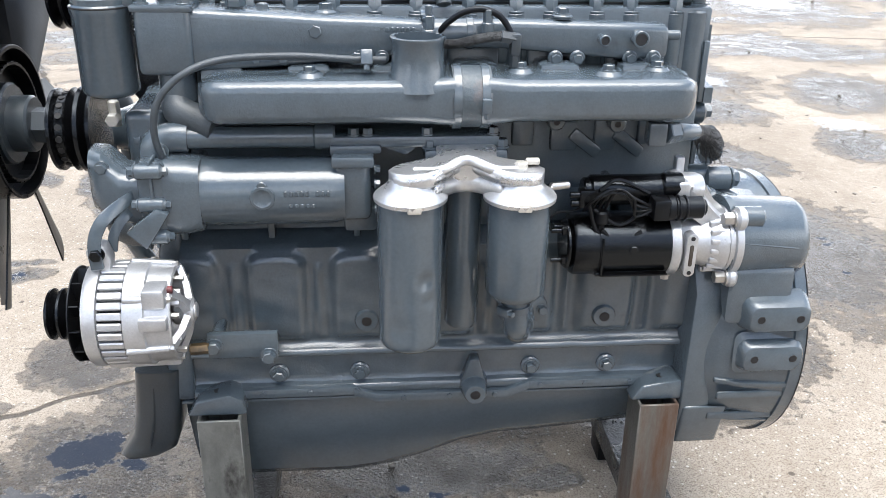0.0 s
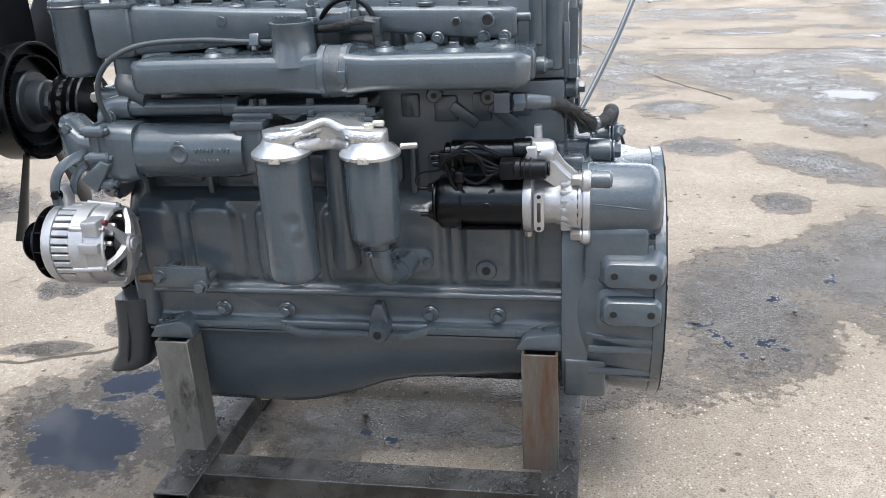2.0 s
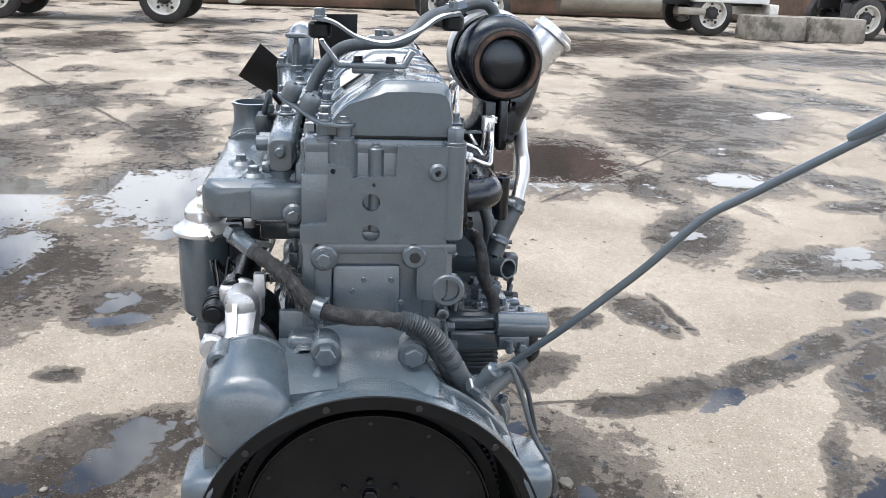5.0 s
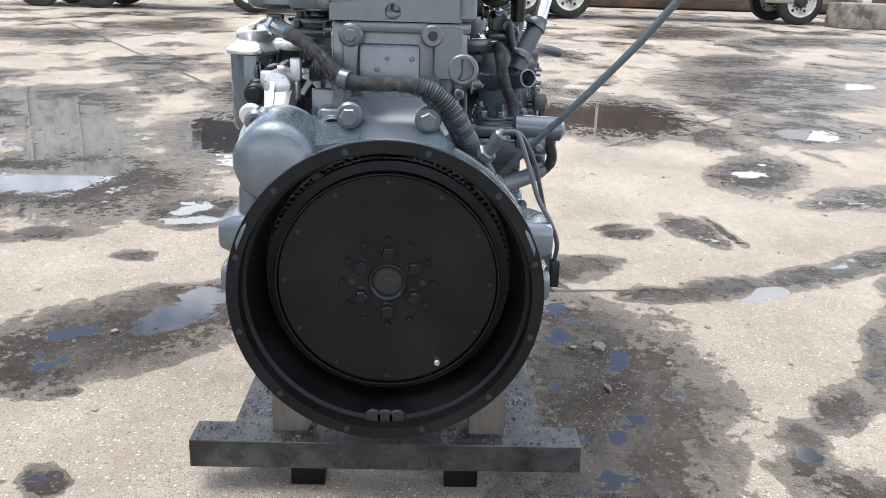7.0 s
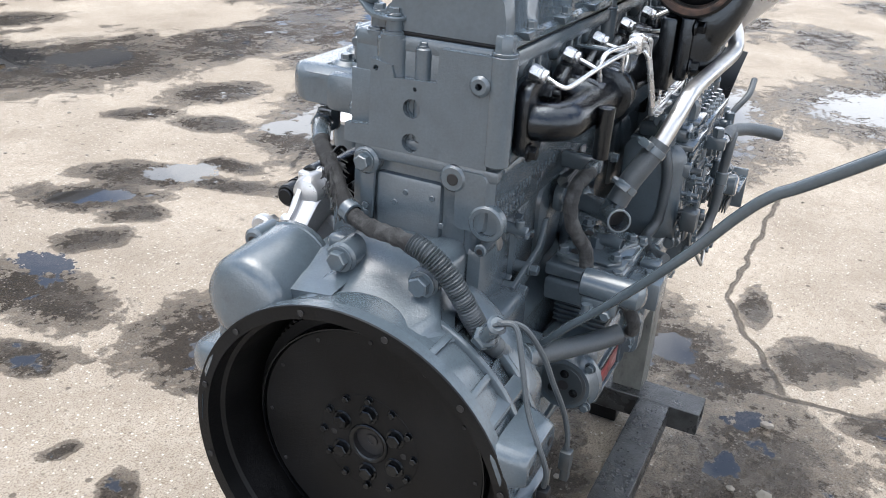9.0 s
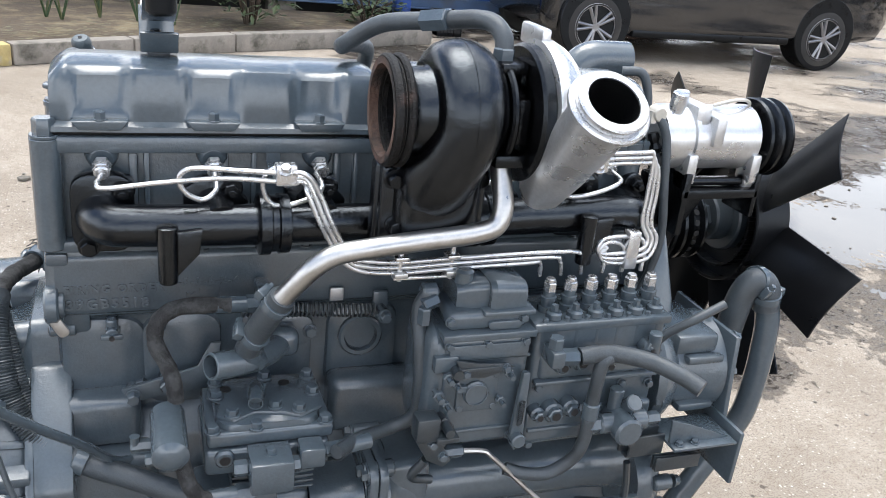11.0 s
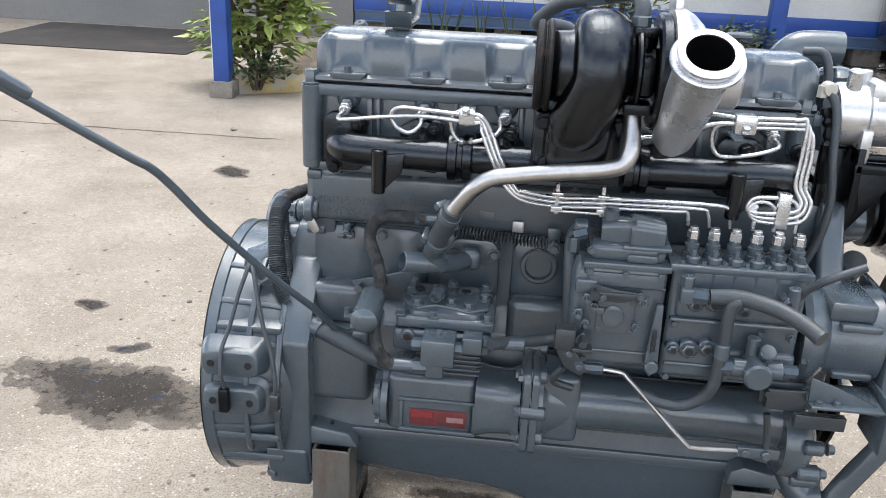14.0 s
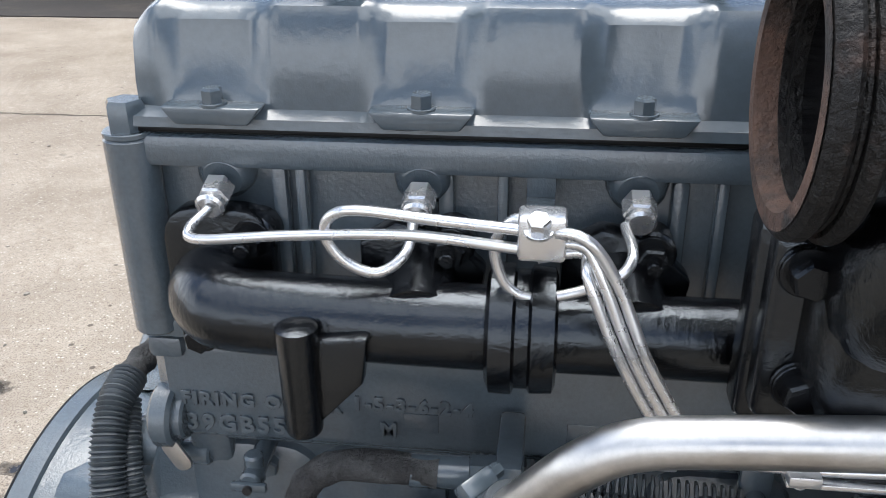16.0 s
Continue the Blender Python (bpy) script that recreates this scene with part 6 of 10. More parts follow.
for k in range(32):
    a = 2 * math.pi * k / 32
    piece("vent_fin", 0, lambda: box(-0.010, 0.0075, -0.0060, 0.0060, -0.019, 0.019, 0.0018, 1), ALU, ALT, (-0.580, AYc + 0.078 * math.cos(a), AZc + 0.078 * math.sin(a)), (1, 0, 0), math.degrees(a) + 90)
for k in range(6):
    a = radians(20 + 60 * k)
    rib = part("body_rib", cyl((-0.560, AYc + 0.0845 * math.cos(a), AZc + 0.0845 * math.sin(a)), (-0.494, AYc + 0.0795 * math.cos(a), AZc + 0.0795 * math.sin(a)), 0.0065, 12, 0.002), ALU, ALT)
    bolt(rib, (-0.494, AYc + 0.0795 * math.cos(a), AZc + 0.0795 * math.sin(a)), AX, 0.005, 0.006, STEEL, "through_bolt")
part("body_ledge", merged(box(-0.536, -0.492, AYc - 0.088, AYc - 0.055, AZc + 0.008, AZc + 0.030, 0.004, 2), box(-0.530, -0.494, AYc - 0.075, AYc - 0.030, AZc + 0.040, AZc + 0.072, 0.005, 2)), ALU, ALT)
for k in range(5):
    a = radians(58 + 72 * k)
    c, q = math.cos(a), math.sin(a)
    part("rear_spoke", loft([[(x + p, AYc + r * c - w * q, AZc + r * q + w * c) for p, w in ((-0.005, -h), (0.005, -h * 0.7), (0.005, h * 0.7), (-0.005, h))] for r, x, h in ((0.018, -0.474, 0.013), (0.045, -0.480, 0.008), (0.074, -0.492, 0.010))]), ALU, ALT)
part("bearing_cap", merged(cyl((-0.500, AYc, AZc), (-0.466, AYc, AZc), 0.022, 28, 0.004), cyl((-0.468, AYc, AZc), (-0.462, AYc, AZc), 0.013, 24, 0.002)), ALU, ALT)
part("diode_plate", merged(prism([(AYc - 0.060, AZc - 0.03), (AYc - 0.064, AZc + 0.02), (AYc - 0.035, AZc + 0.058), (AYc + 0.01, AZc + 0.066), (AYc + 0.0, AZc + 0.045), (AYc - 0.03, AZc + 0.02)], "x", -0.512, -0.506, 0.001)), DARK_STEEL, ALT, "dark rectifier plate")
for y, z in ((-0.055, 0.02), (-0.052, -0.022), (-0.03, 0.050), (0.0, 0.058), (-0.042, 0.036), (-0.03, -0.055)):
    bolt(ALT, (-0.506, AYc + y, AZc + z), AX, 0.0055, 0.026, STEEL, "terminal")
part("red_terminal", cyl((-0.508, AYc - 0.048, AZc + 0.062), (-0.486, AYc - 0.048, AZc + 0.062), 0.006, 10, 0.001), RED_PLATE, ALT, "red plastic terminal cap")
part("lug_top", merged(prism([(-0.610, 0.70), (-0.620, 0.755), (-0.608, 0.768), (-0.590, 0.765), (-0.582, 0.74), (-0.590, 0.70)], "y", AYc - 0.018, AYc + 0.012, 0.004)), ALU, ALT)
part("lug_bottom", prism([(-0.620, 0.565), (-0.490, 0.565), (-0.495, 0.545), (-0.610, 0.542)], "y", AYc - 0.015, AYc + 0.03, 0.004), ALU, ALT)
FANP = part("cooling_fan", lathe((-0.646, AYc, AZc), AX, [(0, 0.03), (0.001, 0.078), (0.003, 0.078), (0.005, 0.03)], 40), BLACK_PLASTIC, ALT, "black stamped alternator fan")
for k in range(12):
    a = 2 * math.pi * k / 12
    piece("fan_vane", 0, lambda: box(-0.016, 0.016, -0.0012, 0.0012, 0, 0.014, 0.0004, 1), BLACK_PLASTIC, FANP, (-0.642, AYc + 0.062 * math.cos(a), AZc + 0.062 * math.sin(a)), (1, 0, 0), math.degrees(a) + 65)
part("pulley", lathe((-0.650, AYc, AZc), (-1, 0, 0), [(0, 0.020), (0.002, 0.041), (0.006, 0.042), (0.013, 0.030), (0.020, 0.042), (0.024, 0.042), (0.031, 0.030), (0.038, 0.042), (0.042, 0.041), (0.043, 0.018), (0.052, 0.014), (0.053, 0.002)], 40), BLACK, ALT, "black twin-groove pulley")
def curved_strap(points, wide, thick):
    """A flat bar that follows a curve of (x, y, z) and faces y."""
    pts = spline([Vector(p) for p in points], 5)
    rows = []
    for k, p in enumerate(pts):
        d = Vector(pts[min(k + 1, len(pts) - 1)]) - Vector(pts[max(k - 1, 0)])
        n = Vector((-d.z, 0, d.x)).normalized() * wide / 2
        rows.append([tuple(Vector(p) + n * a + Vector((0, b * thick / 2, 0))) for a, b in ((-1, -1), (1, -1), (1, 1), (-1, 1))])
    return bevelled(loft(rows), 0.0015)


part("adjusting_arm", curved_strap([(-0.602, AYc - 0.022, 0.728), (-0.604, AYc - 0.020, 0.752), (-0.600, AYc - 0.016, 0.782), (-0.584, AYc - 0.006, 0.808), (-0.556, AYc + 0.03, 0.824), (-0.520, AYc + 0.10, 0.828)], 0.020, 0.007), PAINT, ALT, "grey curved adjusting arm")
part("arm_brace", curved_strap([(-0.588, AYc + 0.016, 0.742), (-0.580, AYc + 0.020, 0.775), (-0.558, AYc + 0.04, 0.800), (-0.525, AYc + 0.10, 0.808)], 0.016, 0.006), PAINT, ALT)
bolt(ALT, (-0.602, AYc - 0.018, 0.752), ry, 0.010, 0.010, BLACK)
ALT.location += Vector((-0.018, 0.016, -0.004))
ARM = part("mounting_bar", box(-0.482, -0.360, -0.258, -0.242, 0.512, 0.560, 0.003), PAINT_SMOOTH, ENG, "flat grey alternator mounting bar")
for x, z in ((-0.470, 0.530), (-0.377, 0.508)):
    bolt(ARM, (x, -0.258, z + 0.008), ry, 0.012, 0.012)
    part("spacer", cyl((x, -0.242, z + 0.008), (x, -0.16, z + 0.008), 0.012, 14, 0.002), PAINT, ARM)
part("adjuster", merged(cyl((-0.510, -0.268, 0.538), (-0.478, -0.264, 0.538), 0.010, 6, 0.002)), BRASS, ARM, "brass hose end")
part("belt_bracket", merged(box(-0.56, -0.47, -0.25, -0.16, 0.795, 0.812, 0.004), prism([(-0.55, 0.74), (-0.51, 0.80), (-0.53, 0.81), (-0.58, 0.77)], "y", -0.30, -0.27, 0.004)), PAINT, ENG)

# front end: gear cover, crank pulley, water pump, fan
FRONT = part("timing_gear_cover", merged(prism([(-0.19, 0.38), (-0.19, 0.60), (-0.13, 0.70), (-0.12, 0.93), (0.13, 0.93), (0.19, 0.82), (0.22, 0.70), (0.22, 0.45), (0.15, 0.38)], "x", -0.575, -0.528, 0.010, 3)), PAINT, ENG, "grey cast timing gear cover")
for k in range(8):
    bolt(FRONT, (-0.575, -0.175 + 0.02 * (k % 2), 0.40 + 0.065 * k if k < 4 else 0.46 + 0.06 * k), (-1, 0, 0), 0.009, 0.009)
part("crank_pulley", lathe((-0.605, 0.0, CZ), (-1, 0, 0), [(-0.03, 0.05), (0, 0.05), (0.0, 0.112), (0.006, 0.115), (0.014, 0.095), (0.022, 0.115), (0.030, 0.115), (0.038, 0.095), (0.046, 0.115), (0.054, 0.113), (0.056, 0.06), (0.066, 0.05), (0.067, 0.001)], 56), BLACK, FRONT, "black crankshaft pulley")
part("front_outlet", merged(loft([[(x, y + p, z + q) for p, q in rrect(0, 0, a, b, 0.02, 4)] for x, y, z, a, b in ((-0.590, -0.15, 0.440, 0.040, 0.012), (-0.600, -0.155, 0.41, 0.046, 0.012), (-0.606, -0.158, 0.35, 0.048, 0.012), (-0.618, -0.16, 0.30, 0.05, 0.012))])), PAINT_DARK, FRONT)
part("front_foot", loft([[(cx + p, -0.155 + q, z) for p, q in rrect(0, 0, a, b, 0.02, 4)] for z, cx, a, b in ((0.45, -0.592, 0.042, 0.045), (0.36, -0.600, 0.042, 0.046), (0.31, -0.608, 0.044, 0.047), (0.282, -0.622, 0.048, 0.048), (0.268, -0.640, 0.040, 0.048), (0.262, -0.655, 0.022, 0.046))]), PAINT_DARK, FRONT)
part("water_pump", merged(lathe((-0.56, 0.0, 0.855), (-1, 0, 0), [(0, 0.085), (0.03, 0.08), (0.045, 0.055), (0.08, 0.04), (0.095, 0.036)], 36), box(-0.60, -0.53, -0.16, 0.10, 0.80, 0.93, 0.015, 3)), PAINT, FRONT, "grey cast water pump")
part("sensor", merged(cyl((-0.632, -0.085, 0.90), (-0.632, -0.11, 0.90), 0.012, 6, 0.002), cyl((-0.632, -0.085, 0.885), (-0.632, -0.085, 0.93), 0.010, 6, 0.002)), PLATE, FRONT)
part("bypass_hose", tube([(-0.655, 0.02, 0.78), (-0.662, -0.04, 0.72), (-0.645, -0.09, 0.695), (-0.60, -0.13, 0.70), (-0.57, -0.16, 0.72)], 0.024, 18, 6), HOSE, FRONT)
FAN = part("fan_pulley", lathe((-0.655, 0, 0.855), (-1, 0, 0), [(0, 0.03), (0.0, 0.074), (0.005, 0.076), (0.012, 0.062), (0.019, 0.076), (0.026, 0.076), (0.033, 0.062), (0.040, 0.074), (0.046, 0.066), (0.060, 0.064), (0.066, 0.073), (0.072, 0.073), (0.076, 0.045), (0.078, 0.02)], 56), BLACK, ENG, "black multi-groove fan pulley and plastic fan")
for k in range(20):
    a = 2 * math.pi * k / 20
    bore(FAN, (-0.708, 0.0655 * math.cos(a), 0.855 + 0.0655 * math.sin(a)), (0, math.cos(a), math.sin(a)), 0.006, "vent_hole")
part("hub_spacer", merged(cyl((-0.73, 0, 0.862), (-0.775, 0, 0.864), 0.032, 6, 0.003), cyl((-0.765, 0, 0.866), (-0.83, 0, 0.866), 0.050, 36, 0.004), cyl((-0.80, 0, 0.866), (-0.83, 0, 0.866), 0.072, 36, 0.004)), PAINT_DARK, FAN)
HUB = part("fan_hub", merged(ring((-0.790, 0, 0.868), (-0.866, 0, 0.868), 0.135, 0.128, 64, 0.002), cyl((-0.818, 0, 0.868), (-0.828, 0, 0.868), 0.130, 56, 0.001)), BLACK_PLASTIC, FAN, "black plastic fan hub ring")
for k in range(36):
    a = 2 * math.pi * k / 36
    piece("hub_fin", 0, lambda: box(-0.024, 0.024, -0.0018, 0.0018, 0, 0.024, 0.0004, 1), BLACK_PLASTIC, HUB, (-0.818, 0.102 * math.cos(a), 0.868 + 0.102 * math.sin(a)), (1, 0, 0), math.degrees(a))
for k in range(8):
    a = 2 * math.pi * k / 8
    bolt(HUB, (-0.817, 0.062 * math.cos(a), 0.868 + 0.062 * math.sin(a)), AX, 0.006, 0.006, BLACK)


def fan_blade(a):
    """A twisted, slightly cupped blade out from the hub at angle a (0: towards +y, 90: up)."""
    rows = []
    for i in range(9):
        u = i / 8
        r = 0.130 + 0.197 * u
        half = 0.056 + 0.012 * u
        twist = radians(34 - 9 * u)
        front, back = [], []
        for k in range(7):
            s = -1 + 2 * k / 6
            edge = 0.012 * (1 - s * s)
            t = s * half
            for row, h in ((front, 0.0016), (back, -0.0016)):
                x = -0.830 - t * math.sin(twist) + edge + h
                w = t * math.cos(twist)
                row.append((x, r * math.cos(a) - w * math.sin(a), 0.868 + r * math.sin(a) + w * math.cos(a)))
        rows.append(front + back[::-1])
    return loft(rows)


for k in range(7):
    part("fan_blade", fan_blade(radians(41.6 + 360 / 7 * k)), BLACK_PLASTIC, FAN)
FAN.location += Vector((-0.016, -0.046, 0.014))

# ---- exhaust and pump side ----
# water gallery with its cast letters
GAL = part("water_gallery", merged(loft([[(x, u, v) for u, v in rrect(cy, 0.872, hy, hz, 0.012, 3)] for x, cy, hy, hz in ((-0.505, 0.095, 0.030, 0.046), (-0.495, 0.108, 0.026, 0.049), (0.408, 0.108, 0.026, 0.049), (0.420, 0.100, 0.024, 0.045))])), PAINT, BLOCK)
raised_text(GAL, "FIRING ORDER", 0.0165, (0.398, 0.1338, 0.861), (-1, 0, 0), AZ, 0.0022, PAINT)
raised_text(GAL, "1-5-3-6-2-4", 0.0165, (0.256, 0.1338, 0.866), (-1, 0, 0), AZ, 0.0022, PAINT)
raised_text(GAL, "239GB5518", 0.0215, (0.410, 0.1338, 0.836), (-1, 0, 0), AZ, 0.0022, PAINT)
raised_text(GAL, "M", 0.0175, (0.234, 0.1338, 0.842), (-1, 0, 0), AZ, 0.0022, PAINT)
for x in (0.201, 0.072):
    part("raised_square", box(x - 0.014, x + 0.014, 0.129, 0.1348, 0.846, 0.864, 0.0008), PAINT, GAL)
# lower block wall: cylinder bulges, plug, brackets
for i, x in enumerate((0.35, 0.24, 0.10, -0.04, -0.20, -0.36)):
    part("cored_bulge", loft([[(x + p, y, q) for p, q in rrect(0, 0.735, w, h, 0.03, 4)] for y, w, h in ((0.10, 0.062, 0.08), (0.118, 0.056, 0.074), (0.124, 0.046, 0.062))]), PAINT, BLOCK)
part("cup_plug", merged(ring((-0.034, 0.10, 0.760), (-0.034, 0.134, 0.760), 0.036, 0.027, 36, 0.003), cyl((-0.034, 0.10, 0.760), (-0.034, 0.126, 0.760), 0.0275, 28, 0.003)), PAINT, BLOCK)
for q in ((-0.13, 0.02, 0.11, 0.17, 0.60, 0.70), (0.28, 0.43, 0.12, 0.20, 0.46, 0.62), (0.30, 0.43, 0.10, 0.165, 0.615, 0.70)):
    part("side_step", box(*q, 0.018, 3), PAINT, BLOCK)
for x, z in ((0.335, 0.795), (0.272, 0.798), (0.40, 0.60), (0.30, 0.70)):
    bolt(BLOCK, (x, 0.118 if z > 0.65 else 0.2, z), by, 0.010, 0.012)
BRK = part("flat_bracket", prism([(0.315, 0.683), (0.33, 0.705), (0.22, 0.735), (0.20, 0.775), (0.185, 0.775), (0.20, 0.70)], "y", 0.14, 0.148, 0.002), PAINT, BLOCK)
for x, z in ((0.312, 0.695), (0.265, 0.712)):
    part("spacer", cyl((x, 0.10, z), (x, 0.15, z), 0.011, 14, 0.002), PAINT, BRK)
    bolt(BRK, (x, 0.150, z), by, 0.0095, 0.012)
COCK = part("drain_cock", merged(cyl((0.337, 0.10, 0.812), (0.337, 0.165, 0.808), 0.009, 14, 0.002), cyl((0.337, 0.15, 0.798), (0.337, 0.15, 0.826), 0.008, 14, 0.002), box(0.322, 0.352, 0.164, 0.170, 0.802, 0.810, 0.002)), PAINT, BLOCK)
bore(COCK, (0.337, 0.172, 0.806), by, 0.004)
part("lifting_tab", prism(rrect(0, 0, 0.016, 0.008, 0.007), "y", -0.0018, 0.0018, 0.0008), STEEL, BLOCK).matrix_basis = Matrix.Translation(Vector((0.405, 0.145, 0.815)) - ORIGIN[BLOCK]) @ Matrix.Rotation(radians(-62), 4, "Y")

for x in (0.30, 0.18, 0.02, -0.14, -0.30, -0.42):
    part("head_web", box(x - 0.006, x + 0.006, 0.120, 0.134, 0.95, 1.066, 0.004), PAINT, HEAD)
part("lift_tab", merged(box(0.0, 0.022, 0.136, 0.142, 0.83, 0.852, 0.002)), ALU, GAL)
for x in (0.36, 0.21, 0.06, -0.09, -0.24, -0.39):
    bolt(GAL, (x, 0.125, 0.919), AZ, 0.008, 0.004)

# exhaust manifold
EX = part("exhaust_manifold", tube([(0.338, 0.13, 0.982), (0.335, 0.158, 0.983), (0.322, 0.180, 0.984), (0.298, 0.188, 0.984), (0.20, 0.188, 0.982), (0.10, 0.188, 0.981)], 0.0285, 24, 6), BLACK_CAST, ENG, "black-painted cast iron exhaust manifold")
part("manifold_middle", tube([(0.12, 0.188, 0.981), (-0.10, 0.188, 0.981), (-0.21, 0.188, 0.982)], 0.027, 24, 3), BLACK_CAST, EX)
part("manifold_front", tube([(-0.20, 0.188, 0.982), (-0.32, 0.188, 0.984), (-0.43, 0.188, 0.985), (-0.452, 0.192, 0.985), (-0.464, 0.165, 0.985), (-0.466, 0.13, 0.985)], 0.0285, 24, 5), BLACK_CAST, EX)
for x in (0.112, -0.192):
    part("slip_joint", merged(lathe((x - 0.022, 0.188, 0.982), AX, [(0, 0.036), (0.002, 0.041), (0.016, 0.042), (0.018, 0.039), (0.026, 0.039), (0.028, 0.043), (0.042, 0.043), (0.045, 0.036)], 32)), BLACK_CAST, EX)
for i in range(6):
    x = 0.338 - i * 0.1385 - (0.0 if i < 5 else 0.0)
    fl = part("port_flange", merged(prism([(x - 0.052, 0.952), (x - 0.04, 0.935), (x + 0.0, 0.94), (x + 0.028, 0.985), (x + 0.028, 1.02), (x + 0.002, 1.036), (x - 0.03, 1.03), (x - 0.06, 1.0)] if i not in (0, 5) else
                                          rrect(x + (-0.008 if i == 0 else -0.02), 0.985, 0.040, 0.055, 0.024), "y", 0.126, 0.148, 0.004)), BLACK_CAST, EX)
    if i not in (0, 5):
        part("port_runner", tube([(x - 0.012, 0.13, 0.995), (x - 0.014, 0.16, 0.992), (x - 0.018, 0.195, 0.985)], 0.028, 20, 5), BLACK_CAST, EX)
for x in (0.305, 0.164, 0.029, -0.11, -0.245, -0.385, -0.48):
    part("stud_boss", cyl((x, 0.12, 1.018), (x, 0.146, 1.018), 0.017, 18, 0.003), BLACK_CAST, EX)
    bolt(EX, (x, 0.146, 1.018), by, 0.0115, 0.012, BLACK, "manifold_bolt")
    part("stud_end", cyl((x, 0.15, 1.018), (x, 0.170, 1.018), 0.0055, 10, 0.001), BLACK, EX)
for x, z in ((0.350, 0.939), (-0.44, 0.94)):
    bolt(EX, (x, 0.148, z), by, 0.011, 0.010, BLACK, "manifold_bolt")
for x in (0.252, -0.36):
    part("drop_lug", merged(lathe((x, 0.226, 0.918), AZ, [(0, 0.0115), (0.003, 0.0125), (0.078, 0.0135), (0.080, 0.009)], 20), prism([(x - 0.045, 0.99), (x - 0.04, 0.955), (x - 0.008, 0.92), (x + 0.004, 0.985)], "y", 0.212, 0.226, 0.003)), BLACK_CAST, EX)
EX.location += Vector((0.010, 0.013, 0.004))
part("casting_mark", merged(*[box(0.195 - k * 0.007, 0.200 - k * 0.007, 0.186, 0.192, 1.002, 1.0065, 0.0008, 1) for k in range(6)]), BLACK_CAST, EX)

# turbocharger
TY, TZ = 0.270, 1.163
def turbine_scroll():
    """A round scroll about the shaft that runs out downwards into a leaning neck."""
    rows = []
    for u, r in ((0.034, 0.052), (0.0345, 0.062), (0.037, 0.072), (0.042, 0.080), (0.050, 0.0865), (0.060, 0.0905), (0.072, 0.0925), (0.086, 0.0925), (0.099, 0.0895), (0.110, 0.084), (0.119, 0.076), (0.126, 0.067), (0.131, 0.058), (0.132, 0.046)):
        row = []
        for k in range(64):
            a = 2 * math.pi * k / 64
            c, q = math.cos(a), math.sin(a)
            low = max(0.0, -q) ** 1.5
            row.append((-0.004 - u + 0.030 * low, TY + r * c * (1 - 0.22 * low) + 0.026 * low, TZ + r * q * (1 + 0.52 * low)))
        rows.append(row)
    return loft(rows)


TURBO = part("turbine_housing", merged(turbine_scroll(), lathe((-0.004, TY, TZ), (-1, 0, 0), [(0, 0.050), (0.004, 0.055), (0.030, 0.057), (0.036, 0.060), (0.050, 0.060)], 60),
                                       loft([[(x + p, y, q) for p, q in rrect(0, z, w, h, 0.03, 5)] for x, y, z, w, h in ((-0.064, 0.322, 1.065, 0.034, 0.035), (-0.064, 0.308, 1.05, 0.050, 0.050), (-0.064, 0.295, 1.042, 0.056, 0.054), (-0.066, 0.280, 1.040, 0.062, 0.055))])), BLACK_CAST, ENG, "black-painted turbocharger turbine housing with a rusty outlet", 50)
part("seam", lathe((-0.078, TY, TZ), (-1, 0, 0), [(0, 0.091), (0.001, 0.0935), (0.004, 0.0935), (0.005, 0.091)], 60, cap=False), BLACK_CAST, TURBO)
part("mounting_flange", box(-0.135, 0.012, 0.258, 0.281, 0.985, 1.094, 0.007, 3), BLACK_CAST, TURBO)
part("manifold_flange", box(-0.138, 0.014, 0.226, 0.2545, 0.965, 1.09, 0.007, 3), BLACK_CAST, TURBO)
part("flange_neck", loft([[(-0.062 + p, y, q) for p, q in rrect(0, z, w, h, 0.02, 4)] for y, z, w, h in ((0.19, 0.985, 0.05, 0.03), (0.215, 1.0, 0.056, 0.036), (0.23, 1.02, 0.060, 0.045))]), BLACK_CAST, TURBO)
for x, z in ((-0.003, 1.076), (-0.009, 1.010), (-0.122, 1.076), (-0.122, 1.003)):
    part("washer", cyl((x, 0.281, z), (x, 0.2835, z), 0.0145, 20, 0.0008), BLACK, TURBO)
    bolt(TURBO, (x, 0.2835, z), by, 0.0105, 0.012, BLACK)
OUT = part("outlet_flange", merged(ring((0.018, TY, TZ), (0.006, TY, TZ), 0.071, 0.059, 56, 0.003), ring((0.0065, TY, TZ), (0.001, TY, TZ), 0.067, 0.056, 48, 0.002), ring((0.002, TY, TZ), (-0.008, TY, TZ), 0.072, 0.053, 56, 0.003)), RUST_BLACK, TURBO, "rusty cast iron turbine outlet")
part("outlet_bore", lathe((0.0175, TY, TZ), (-1, 0, 0), [(-0.0012, 0.0665), (-0.0012, 0.058), (0.03, 0.0545), (0.06, 0.042), (0.062, 0.002)], 56, cap=False), RUST, OUT, "rust-brown inner bore")
part("turbine_wheel", lathe((-0.038, TY, TZ), (1, 0, 0), [(0, 0.014), (0.012, 0.010), (0.016, 0.006), (0.017, 0.001)], 16), BLACK_CAST, OUT)
for k in range(10):
    a = 2 * math.pi * k / 10
    piece("wheel_blade", 0, lambda: box(-0.018, 0.018, -0.0008, 0.0008, -0.006, 0.008, 0, 1), BLACK_CAST, OUT, (-0.036, TY + 0.022 * math.cos(a), TZ + 0.022 * math.sin(a)), (1, 0, 0.25), math.degrees(a))
CHRA = part("bearing_housing", cyl((-0.130, TY, TZ), (-0.168, TY, TZ), 0.042, 32, 0.004), BLACK, TURBO)
